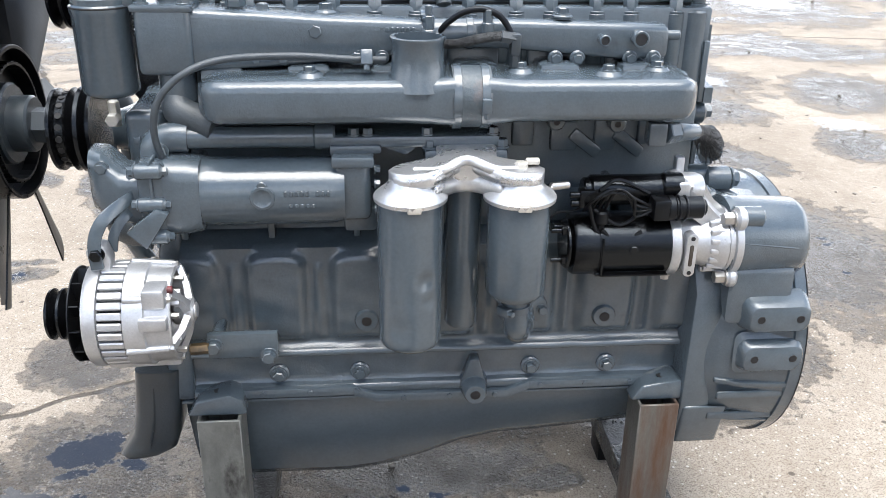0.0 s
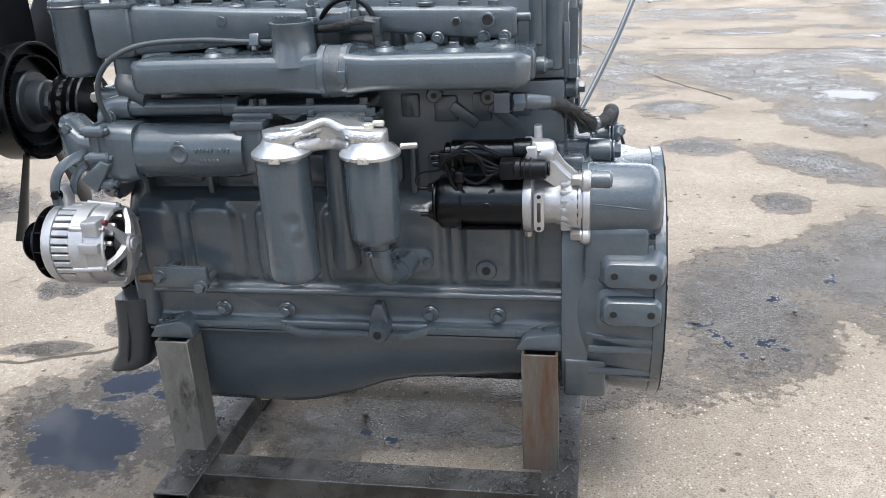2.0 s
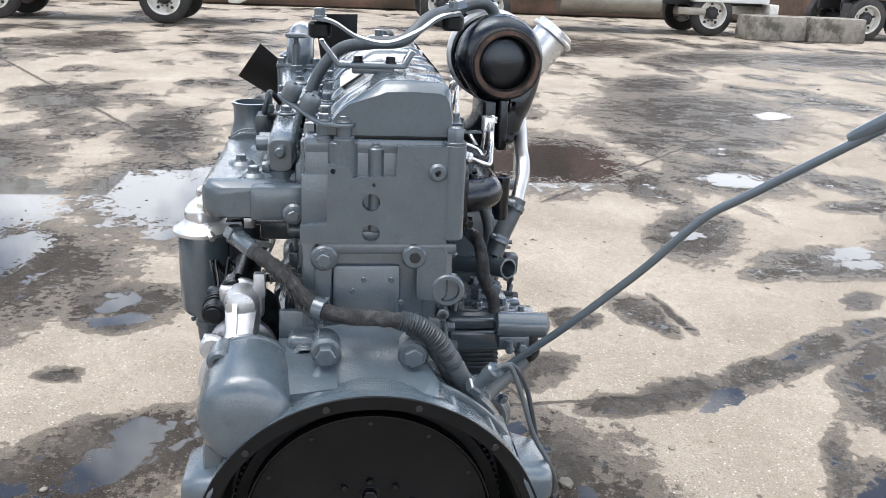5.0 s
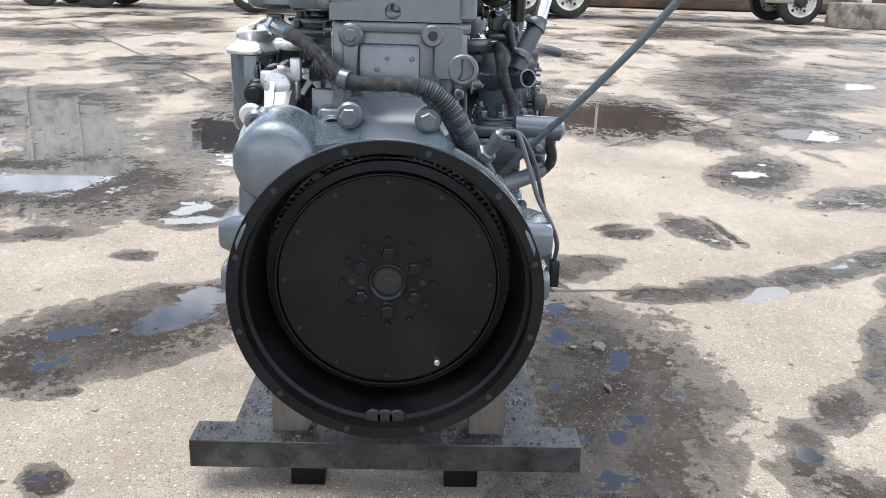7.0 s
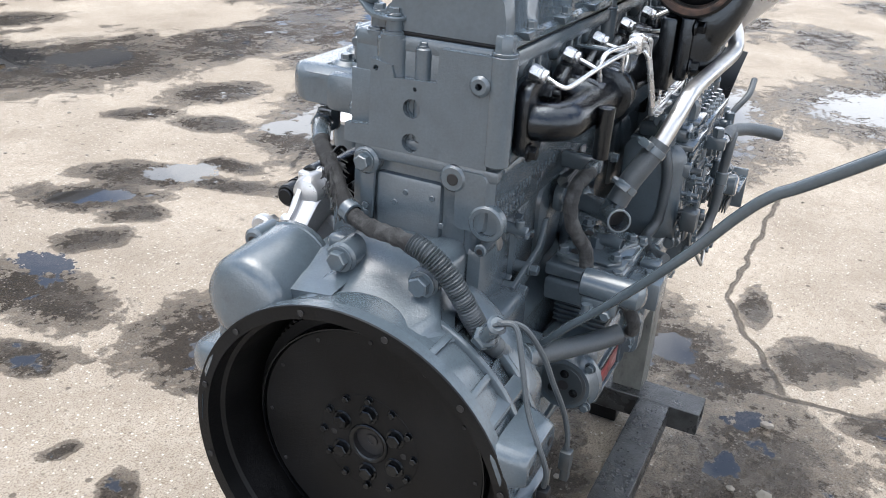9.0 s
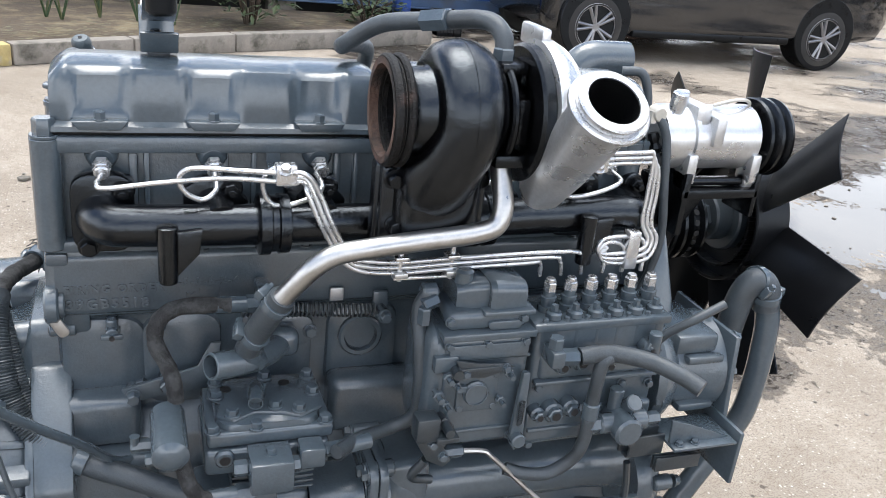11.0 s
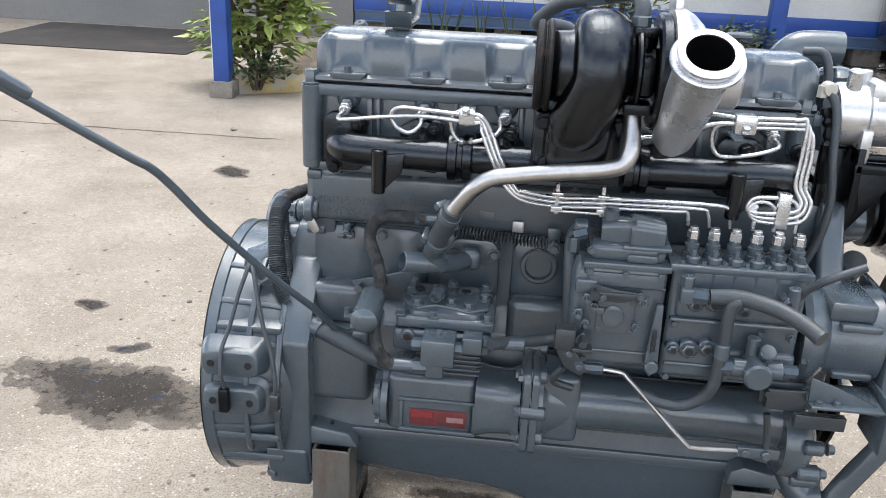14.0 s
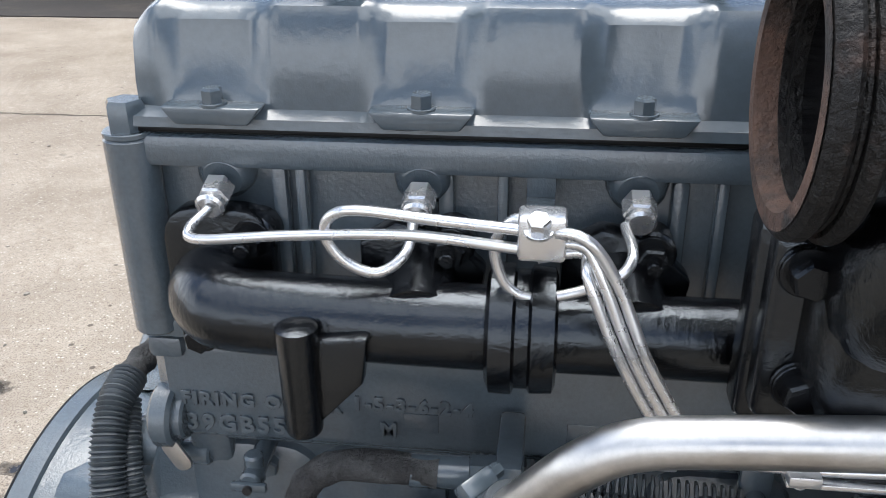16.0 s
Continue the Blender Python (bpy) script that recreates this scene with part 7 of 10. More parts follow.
part("heat_ring", cyl((-0.134, TY, TZ), (-0.144, TY, TZ), 0.070, 40, 0.003), BLACK, CHRA)
part("oil_block", box(-0.164, -0.136, TY - 0.018, TY + 0.055, TZ - 0.03, TZ + 0.03, 0.005), BLACK, CHRA)
part("drain_pad", box(-0.165, -0.122, TY + 0.005, TY + 0.058, TZ - 0.060, TZ - 0.042, 0.004), BLACK, CHRA)
part("feed_pad", box(-0.165, -0.128, TY - 0.03, TY + 0.03, TZ + 0.055, TZ + 0.07, 0.004), BLACK, CHRA)
part("feed_post", cyl((-0.148, TY, TZ + 0.03), (-0.148, TY, TZ + 0.06), 0.020, 20), BLACK, CHRA)
for y, z in ((0.056, 0.018), (0.056, -0.005)):
    bolt(CHRA, (-0.148, TY + y, TZ + z), by, 0.0045, 0.003, BLACK)
part("v_band", merged(ring((-0.166, TY, TZ), (-0.186, TY, TZ), 0.091, 0.060, 56, 0.004), cyl((-0.17, TY, TZ), (-0.182, TY, TZ), 0.088, 48, 0.002)), BLACK, TURBO)
COMP = part("compressor_cover", merged(lathe((-0.184, TY, TZ), (-1, 0, 0), [(0, 0.086), (0.002, 0.097), (0.006, 0.099), (0.020, 0.098), (0.034, 0.091), (0.050, 0.076), (0.056, 0.058), (0.060, 0.052), (0.110, 0.051), (0.113, 0.048), (0.114, 0.044), (0.07, 0.040), (0.068, 0.002)], 56),
                                       loft([[tuple(Vector(c) + (Vector((1, 0, 0)) * math.cos(a) + Vector((0.0, 0.78, -0.625)) * math.sin(a)) * r) for a in (2 * math.pi * k / 32 for k in range(32))]
                                             for c, r in (((-0.205, 0.292, 1.052), 0.022), ((-0.206, 0.302, 1.066), 0.032), ((-0.210, 0.338, 1.110), 0.037), ((-0.214, 0.372, 1.152), 0.040), ((-0.218, 0.402, 1.190), 0.042), ((-0.219, 0.412, 1.203), 0.042))], cap=False)), SILVER, TURBO, "bright silver compressor cover with a discharge snout")
sn = Vector((-0.01, 0.625, 0.78)).normalized()
part("snout_flange", merged(ring(Vector((-0.2195, 0.412, 1.203)), Vector((-0.2195, 0.412, 1.203)) + sn * 0.010, 0.053, 0.034, 56, 0.0025), ring(Vector((-0.2195, 0.412, 1.203)) + sn * 0.009, Vector((-0.2195, 0.412, 1.203)) + sn * 0.021, 0.046, 0.034, 56, 0.002)), SILVER, COMP)
# bore lined in matt black, darker than the silver cover
part("snout_bore", lathe(Vector((-0.2195, 0.412, 1.203)) + sn * 0.0195, -sn, [(0, 0.0345), (0.0005, 0.0334), (0.05, 0.031), (0.09, 0.022), (0.091, 0.001)], 36, cap=False), BLACK_MATT, COMP, "black snout bore")
part("cover_rib", box(-0.20, -0.186, TY - 0.06, TY + 0.01, TZ + 0.085, TZ + 0.112, 0.004), SILVER, COMP)
# oil feed and drain
DR = part("oil_drain_pipe", tube([(-0.138, 0.300, 1.112), (-0.140, 0.312, 1.085), (-0.141, 0.328, 1.052), (-0.132, 0.334, 1.028), (-0.105, 0.331, 1.016), (-0.04, 0.320, 1.004), (0.03, 0.308, 0.990), (0.074, 0.303, 0.980), (0.102, 0.299, 0.960), (0.122, 0.291, 0.934), (0.142, 0.281, 0.905)], 0.0138, 20, 6), STEEL, TURBO, "bright steel turbo oil drain pipe")
HS = part("drain_hose", tube([(0.136, 0.284, 0.915), (0.150, 0.268, 0.882), (0.163, 0.250, 0.848), (0.174, 0.236, 0.812)], 0.0180, 20, 4), HOSE, DR, "grey rubber drain hose")
hd = Vector((0.045, -0.052, -0.095)).normalized()
for p in ((0.143, 0.277, 0.900), (0.166, 0.2455, 0.838)):
    clamp(HS, p, hd, 0.0183, 0.012)
part("drain_tee", tube([(0.115, 0.160, 0.776), (0.137, 0.192, 0.780), (0.172, 0.228, 0.790), (0.190, 0.2385, 0.794)], 0.0185, 22, 5), PAINT, DR)
part("tee_mouth", ring((0.186, 0.2365, 0.7932), (0.2260, 0.257, 0.8015), 0.0195, 0.0160, 32, 0.0012), PAINT, DR)
# dark disc across the tee mouth stands for the shade inside
part("tee_bore", lathe((0.1905, 0.2388, 0.7941), (0.86, 0.44, 0.18), [(0, 0.0160), (0.0004, 0.012), (0.0006, 0.001)], 24, cap=False), SHADE_AND_DARK, DR)
part("tee_branch", tube([(0.174, 0.236, 0.814), (0.170, 0.230, 0.80), (0.16, 0.218, 0.784)], 0.0185, 18, 3), PAINT, DR)
part("tee_flange", prism(rrect(0.105, 0.78, 0.045, 0.026, 0.02), "y", 0.118, 0.136, 0.004), PAINT, DR)
part("tee_body", box(0.088, 0.132, 0.134, 0.178, 0.757, 0.800, 0.014, 3), PAINT, DR)
for x in (0.066, 0.142):
    bolt(DR, (x, 0.136, 0.78), by, 0.009, 0.009)
part("oil_feed_hose", tube([(-0.14, TY + 0.0, TZ + 0.068), (-0.14, TY - 0.01, TZ + 0.098), (-0.125, TY - 0.04, TZ + 0.112), (-0.08, 0.17, 1.262), (-0.02, 0.11, 1.245), (0.02, 0.06, 1.205), (0.0, 0.0, 1.196), (-0.045, -0.06, 1.18), (-0.052, -0.10, 1.14), (-0.05, -0.125, 1.09)], 0.0125, 14, 6), HOSE, TURBO, "grey braided oil feed hose over the valve covers")
part("hose_fitting", cyl((-0.14, TY, TZ + 0.055), (-0.14, TY, TZ + 0.085), 0.015, 6, 0.002), PAINT, TURBO)
part("hose_fitting", cyl((-0.09, 0.19, 1.268), (-0.066, 0.155, 1.259), 0.016, 6, 0.002), PAINT, TURBO)

TURBO.location += Vector((-0.014, 0.014, 0.006))

# injection lines, injector nuts and clips
INJ = part("injection_line", box(0.088, 0.116, 0.208, 0.230, 1.048, 1.076, 0.003), LINE, ENG, "silver-painted fuel injection lines with clamps")
part("clip_block", merged(box(-0.376, -0.340, 0.200, 0.228, 1.062, 1.094, 0.004)), LINE, INJ)
for x in (0.104, -0.358):
    part("clip_bracket", merged(box(x - 0.010, x + 0.010, 0.122, 0.126, 1.045, 1.075, 0.001), box(x - 0.010, x + 0.010, 0.124, 0.206, 1.044, 1.048, 0.001)), PAINT, INJ)
    bolt(INJ, (x, 0.228, 1.068), (0, 0.4, 1), 0.007, 0.008, LINE)
for i in range(6):
    x = INJ_X[i] - 0.010
    n = piece("union_nut", 0, lambda: merged(cyl((0, 0, 0), (0, 0, 0.018), 0.0115, 6, 0.0015), cyl((0, 0, 0.018), (0, 0, 0.026), 0.0105, 16, 0.002)), LINE, INJ, (x, 0.130, 1.050), (0, 0.93, -0.30))
clip, clip2 = (0.104, 0.222, 1.060), (-0.358, 0.216, 1.082)
for o, pts in enumerate((
    [(0.329, 0.156, 1.042), (0.335, 0.176, 1.036), (0.324, 0.188, 1.034), (0.26, 0.200, 1.045), (0.18, 0.214, 1.055), (0.104, 0.222, 1.052)],
    [(0.187, 0.156, 1.042), (0.188, 0.186, 1.030), (0.205, 0.196, 1.020), (0.226, 0.200, 1.030), (0.236, 0.202, 1.050), (0.220, 0.206, 1.066), (0.16, 0.216, 1.066), (0.104, 0.222, 1.064)],
    [(0.049, 0.156, 1.042), (0.046, 0.188, 1.034), (0.06, 0.198, 1.022), (0.10, 0.204, 1.012), (0.122, 0.206, 1.020), (0.130, 0.208, 1.048), (0.118, 0.214, 1.068), (0.104, 0.222, 1.066)],
)):
    part("fuel_line", tube(pts, 0.0036, 10, 6), LINE, INJ)
    s = 0.008 * (o - 1)
    part("fuel_line", tube([(0.104, 0.222, 1.056 + s), (0.078, 0.226 + s, 1.058 + s), (0.066 - s, 0.232, 1.038), (0.045 - s, 0.238, 0.99), (0.018 - s, 0.240, 0.945), (-0.005, 0.236, 0.932 + s), (-0.062, 0.232, 0.925 + s), (-0.14, 0.234, 0.929 + s), (-0.262 - 0.035 * (o), 0.232, 0.931 + s), (-0.284 - 0.035 * o, 0.229, 0.922), (-0.290 - 0.035 * o, 0.226, 0.898)], 0.0036, 10, 6), LINE, INJ)
for o, (x, pts) in enumerate((
    (-0.126, [(-0.126, 0.156, 1.042), (-0.16, 0.19, 1.036), (-0.20, 0.198, 1.04), (-0.26, 0.204, 1.052), (-0.31, 0.212, 1.074), (-0.358, 0.216, 1.078)]),
    (-0.28, [(-0.28, 0.156, 1.042), (-0.30, 0.185, 1.06), (-0.30, 0.196, 1.085), (-0.32, 0.206, 1.088), (-0.358, 0.216, 1.086)]),
    (-0.427, [(-0.427, 0.156, 1.042), (-0.427, 0.186, 1.034), (-0.38, 0.20, 1.022), (-0.33, 0.204, 1.018), (-0.312, 0.206, 1.04), (-0.315, 0.21, 1.07), (-0.358, 0.216, 1.080)]),
)):
    part("fuel_line", tube(pts, 0.0036, 10, 6), LINE, INJ)
    s = 0.008 * (o - 1)
    nx = -0.398 - 0.035 * o
    part("fuel_line", tube([(-0.358, 0.216, 1.08 + s), (-0.44, 0.214, 1.082 + s), (-0.462 + s * 0.6, 0.215, 1.078 + s), (-0.466 + s, 0.218, 1.03), (-0.464 + s, 0.222, 0.98), (-0.478 + s, 0.226, 0.95), (-0.462 + s, 0.228, 0.926 + s), (-0.40 + s, 0.226, 0.922 + s), (-0.386 + 0.3 * s, 0.226, 0.936 + s), (-0.40, 0.224, 0.948 + s), (nx + 0.012, 0.224, 0.946 + s), (nx, 0.225, 0.93), (nx, 0.226, 0.898)], 0.0036, 10, 6), LINE, INJ)
for x in (-0.062, -0.14):
    part("line_clamp", merged(box(x - 0.010, x + 0.010, 0.222, 0.244, 0.912, 0.920, 0.002), box(x - 0.010, x + 0.010, 0.222, 0.244, 0.939, 0.945, 0.002), cyl((x, 0.233, 0.905), (x, 0.233, 0.958), 0.004, 8)), LINE, INJ)
part("clamp_bar", box(-0.150, -0.052, 0.226, 0.240, 0.9085, 0.9125, 0.001), LINE, INJ)
part("loop_clamp", box(-0.452, -0.430, 0.214, 0.236, 0.905, 0.968, 0.003), LINE, INJ)
INJ.location += Vector((0.010, 0.014, 0.006))

# injection pump and governor
IP = part("injection_pump", box(-0.482, -0.258, 0.160, 0.268, 0.632, 0.842, 0.008, 3), PAINT_SMOOTH, ENG, "grey in-line fuel injection pump with six delivery valves")
part("pump_lid", box(-0.488, -0.252, 0.176, 0.272, 0.836, 0.850, 0.003), PAINT_SMOOTH, IP)
part("cam_cover", box(-0.484, -0.256, 0.225, 0.276, 0.640, 0.700, 0.010, 3), PAINT_SMOOTH, IP)
part("gallery_cover", box(-0.470, -0.268, 0.240, 0.276, 0.752, 0.800, 0.012, 3), PAINT_SMOOTH, IP)
for k in range(6):
    x = -0.290 - 0.0352 * k
    part("delivery_valve", merged(lathe((x, 0.226, 0.848), AZ, [(0, 0.0145), (0.012, 0.0145), (0.013, 0.011), (0.020, 0.011), (0.021, 0.013), (0.027, 0.013), (0.028, 0.010), (0.036, 0.010)], 20), cyl((x, 0.252, 0.848), (x, 0.252, 0.862), 0.013, 16, 0.003), cyl((x, 0.252, 0.860), (x, 0.252, 0.872), 0.006, 6)), PAINT_SMOOTH, IP)
    piece("line_nut", 0, lambda: merged(cyl((0, 0, 0), (0, 0, 0.016), 0.0105, 6, 0.0012), cyl((0, 0, 0.016), (0, 0, 0.022), 0.0075, 12, 0.001)), LINE, IP, (x, 0.226, 0.882), AZ, 10 * k)
for x, z, r in ((-0.330, 0.790, 0.016), (-0.300, 0.785, 0.014), (-0.300, 0.70, 0.017), (-0.33, 0.705, 0.015), (-0.45, 0.80, 0.014), (-0.38, 0.78, 0.012), (-0.273, 0.70, 0.012)):
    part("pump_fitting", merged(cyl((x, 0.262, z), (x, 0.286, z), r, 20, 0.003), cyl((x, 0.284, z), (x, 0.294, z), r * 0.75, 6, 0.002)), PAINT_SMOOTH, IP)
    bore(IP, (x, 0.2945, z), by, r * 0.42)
GOV = part("governor", merged(box(-0.252, -0.112, 0.158, 0.270, 0.648, 0.838, 0.012, 3), box(-0.245, -0.118, 0.165, 0.262, 0.842, 0.872, 0.010, 3), loft([[(x, p, q) for p, q in rrect(0.21, 0.882, w, h, 0.012, 3)] for x, w, h in ((-0.238, 0.03, 0.022), (-0.20, 0.036, 0.028), (-0.16, 0.036, 0.028), (-0.135, 0.03, 0.022))]), box(-0.256, -0.108, 0.155, 0.275, 0.832, 0.844, 0.003), cyl((-0.115, 0.21, 0.885), (-0.090, 0.21, 0.885), 0.014, 18, 0.003), cyl((-0.150, 0.222, 0.895), (-0.150, 0.222, 0.925), 0.014, 20, 0.004)), PAINT_SMOOTH, IP)
part("governor_back", loft([[(x, 0.208 + p, q) for p, q in rrect(0, 0.748, w, h, min(0.034, w * 0.6), 6)] for x, w, h in ((-0.116, 0.060, 0.096), (-0.104, 0.061, 0.098), (-0.096, 0.056, 0.092), (-0.090, 0.040, 0.070), (-0.088, 0.020, 0.040))]), PAINT, GOV)
part("round_cover", merged(prism(rrect(-0.170, 0.748, 0.032, 0.034, 0.008), "y", 0.266, 0.276, 0.003), cyl((-0.166, 0.272, 0.748), (-0.166, 0.284, 0.748), 0.020, 28, 0.004)), PAINT_SMOOTH, GOV)
for x, z in ((-0.145, 0.775), (-0.145, 0.72), (-0.198, 0.775), (-0.198, 0.72), (-0.12, 0.825), (-0.24, 0.825), (-0.18, 0.825), (-0.125, 0.66), (-0.235, 0.66), (-0.12, 0.86), (-0.235, 0.86)):
    bolt(GOV, (x, 0.270 if z < 0.84 else 0.262, z), by, 0.006, 0.006)
part("throttle_lever", merged(prism([(-0.085, 0.665), (-0.11, 0.66), (-0.135, 0.70), (-0.118, 0.72), (-0.095, 0.695)], "y", 0.285, 0.292, 0.002), box(-0.135, -0.10, 0.27, 0.315, 0.69, 0.698, 0.002), cyl((-0.118, 0.26, 0.708), (-0.118, 0.318, 0.708), 0.007, 12), tube([(-0.09, 0.30, 0.655), (-0.075, 0.29, 0.62), (-0.11, 0.28, 0.602)], 0.007, 10, 4), box(-0.105, -0.07, 0.28, 0.31, 0.69, 0.73, 0.004)), PAINT_DARK, GOV)
part("lever_arm", merged(box(-0.20, -0.13, 0.279, 0.287, 0.785, 0.795, 0.002), cyl((-0.13, 0.26, 0.79), (-0.13, 0.295, 0.79), 0.008, 12)), PAINT_DARK, GOV)
part("stop_lever", merged(prism([(-0.236, 0.78), (-0.248, 0.78), (-0.252, 0.66), (-0.240, 0.64), (-0.228, 0.66), (-0.232, 0.72)], "y", 0.276, 0.288, 0.003), cyl((-0.24, 0.272, 0.665), (-0.24, 0.30, 0.665), 0.012, 16, 0.002)), PAINT_SMOOTH, GOV)
part("governor_plate", box(-0.245, -0.12, 0.272, 0.2745, 0.80, 0.826, 0.001), PAINT, GOV)
part("lube_pipe", tube([(-0.098, 0.215, 0.885), (-0.086, 0.22, 0.86), (-0.088, 0.238, 0.80), (-0.092, 0.24, 0.74), (-0.09, 0.235, 0.69), (-0.06, 0.225, 0.665), (0.0, 0.25, 0.668), (0.04, 0.285, 0.676)], 0.0105, 12, 6), HOSE, GOV)
for z in (0.678, 0.802):
    part("casting_rib", box(-0.250, -0.114, 0.262, 0.2745, z - 0.003, z + 0.003, 0.0025), PAINT_SMOOTH, GOV)
part("oval_boss", prism(rrect(-0.205, 0.852, 0.026, 0.007, 0.0065), "y", 0.258, 0.268, 0.002), PAINT_SMOOTH, GOV)
part("top_ledge", box(-0.252, -0.170, 0.200, 0.268, 0.866, 0.874, 0.003), PAINT_SMOOTH, GOV)
part("hump", loft([[(x, p, q) for p, q in rrect(0.215, 0.885, w, h, 0.016, 4)] for x, w, h in ((-0.245, 0.030, 0.014), (-0.240, 0.040, 0.024), (-0.190, 0.044, 0.030), (-0.183, 0.040, 0.026))]), PAINT_SMOOTH, GOV)
part("side_block", box(-0.135, -0.098, 0.235, 0.278, 0.785, 0.812, 0.004), PAINT_SMOOTH, GOV)
for x, z, r in ((-0.118, 0.782, 0.007), (-0.132, 0.768, 0.006), (-0.106, 0.752, 0.008), (-0.120, 0.735, 0.006), (-0.205, 0.735, 0.006), (-0.214, 0.78, 0.007)):
    part("adjusting_screw", merged(cyl((x, 0.262, z), (x, 0.300, z), r * 0.6, 10), cyl((x, 0.280, z), (x, 0.288, z), r * 1.15, 6, 0.001)), PAINT_SMOOTH, GOV)
part("lever_plate", prism([(-0.128, 0.808), (-0.142, 0.778), (-0.178, 0.776), (-0.222, 0.790), (-0.20, 0.797), (-0.165, 0.800)], "y", 0.280, 0.284, 0.001), PAINT_DARK, GOV)
for x, z in ((-0.145, 0.786), (-0.208, 0.790)):
    bolt(GOV, (x, 0.284, z), by, 0.006, 0.006)
part("cover_ring", ring((-0.166, 0.2835, 0.748), (-0.166, 0.2865, 0.748), 0.0185, 0.0155, 32, 0.001), PAINT, GOV)
part("cover_tab", box(-0.150, -0.136, 0.272, 0.284, 0.752, 0.764, 0.002), PAINT_SMOOTH, GOV)
part("idle_bracket", prism([(-0.082, 0.700), (-0.112, 0.682), (-0.130, 0.650), (-0.118, 0.640), (-0.092, 0.655), (-0.075, 0.685)], "y", 0.298, 0.303, 0.001), PAINT_DARK, GOV)
for x, z in ((-0.098, 0.684), (-0.116, 0.660)):
    bolt(GOV, (x, 0.303, z), by, 0.0065, 0.007)
part("coil_spring", tube([(-0.238 + 0.004 * math.cos(k * 1.2), 0.294 + 0.004 * math.sin(k * 1.2), 0.735 - 0.0006 * k) for k in range(70)], 0.0011, 5, 1), PAINT_DARK, GOV)
part("pipe_union", merged(cyl((-0.088, 0.228, 0.872), (-0.112, 0.222, 0.878), 0.011, 6, 0.002), cyl((-0.090, 0.235, 0.845), (-0.090, 0.235, 0.872), 0.0105, 6, 0.002)), PAINT_SMOOTH, GOV)
for z in (0.668, 0.752):
    part("pump_ridge", box(-0.478, -0.262, 0.262, 0.281, z - 0.004, z + 0.004, 0.0035), PAINT_SMOOTH, IP)
for k in range(6):
    x = -0.290 - 0.0352 * k
    part("plunger_bulge", cyl((x, 0.252, 0.80), (x, 0.252, 0.838), 0.0165, 20, 0.003), PAINT_SMOOTH, IP)
    bolt(IP, (x + 0.0176, 0.262, 0.850), AZ, 0.0045, 0.005)
for x, z in ((-0.47, 0.64), (-0.27, 0.64), (-0.37, 0.648), (-0.47, 0.73), (-0.42, 0.735), (-0.272, 0.742)):
    bolt(IP, (x, 0.270, z), by, 0.0065, 0.007)
IP.location += Vector((0.004, 0.040, 0.008))
# supply pump and hoses
part("fuel_supply_pump", merged(cyl((-0.41, 0.275, 0.682), (-0.41, 0.335, 0.682), 0.024, 28, 0.004), cyl((-0.37, 0.302, 0.684), (-0.455, 0.302, 0.684), 0.0165, 20, 0.003), cyl((-0.348, 0.302, 0.684), (-0.372, 0.302, 0.684), 0.014, 6, 0.002), cyl((-0.455, 0.302, 0.684), (-0.48, 0.302, 0.684), 0.011, 6, 0.002), cyl((-0.425, 0.29, 0.70), (-0.425, 0.31, 0.722), 0.014, 20, 0.002), cyl((-0.405, 0.285, 0.695), (-0.405, 0.285, 0.735), 0.012, 16, 0.002)), PAINT_SMOOTH, IP)
part("fuel_hose", tube([(-0.318, 0.300, 0.808), (-0.345, 0.303, 0.812), (-0.372, 0.306, 0.812), (-0.42, 0.330, 0.808), (-0.455, 0.365, 0.80), (-0.474, 0.392, 0.792)], 0.0135, 14, 6), HOSE, IP, "grey rubber fuel hose")
part("return_hose", tube([(-0.365, 0.31, 0.808), (-0.352, 0.31, 0.80), (-0.350, 0.308, 0.76), (-0.35, 0.305, 0.71), (-0.348, 0.305, 0.655), (-0.335, 0.30, 0.62), (-0.30, 0.295, 0.596), (-0.262, 0.285, 0.594), (-0.235, 0.275, 0.600)], 0.0105, 14, 6), HOSE, IP)
part("hose_union", merged(cyl((-0.285, 0.296, 0.808), (-0.315, 0.300, 0.808), 0.013, 6, 0.002), box(-0.29, -0.268, 0.27, 0.31, 0.795, 0.822, 0.004), cyl((-0.279, 0.292, 0.82), (-0.279, 0.292, 0.84), 0.012, 6, 0.002)), PAINT_SMOOTH, IP)
part("hose_sleeve", cyl((-0.350, 0.306, 0.728), (-0.350, 0.306, 0.70), 0.0135, 16, 0.002), PAINT_SMOOTH, IP)
part("feed_line", tube([(-0.462, 0.278, 0.805), (-0.472, 0.29, 0.83), (-0.50, 0.31, 0.862), (-0.548, 0.31, 0.885)], 0.007, 10, 5), HOSE, IP)
part("feed_union", merged(cyl((-0.452, 0.255, 0.80), (-0.452, 0.292, 0.80), 0.016, 6, 0.002), cyl((-0.455, 0.285, 0.775), (-0.455, 0.285, 0.83), 0.011, 14, 0.002)), PAINT_SMOOTH, IP)

# pump drive housing
PD = part("pump_drive_housing", merged(lathe((-0.488, 0.215, 0.715), (-1, 0, 0), [(0, 0.098), (0.012, 0.104), (0.030, 0.098), (0.05, 0.080), (0.10, 0.078), (0.12, 0.085), (0.14, 0.088)], 40)), PAINT, ENG, "grey cast injection pump drive housing")
for q in ((-0.61, -0.53, 0.15, 0.285, 0.765, 0.80, 0.008), (-0.62, -0.55, 0.2, 0.296, 0.66, 0.675, 0.005), (-0.62, -0.55, 0.2, 0.296, 0.75, 0.765, 0.005)):
    part("rib", box(*q), PAINT, PD)
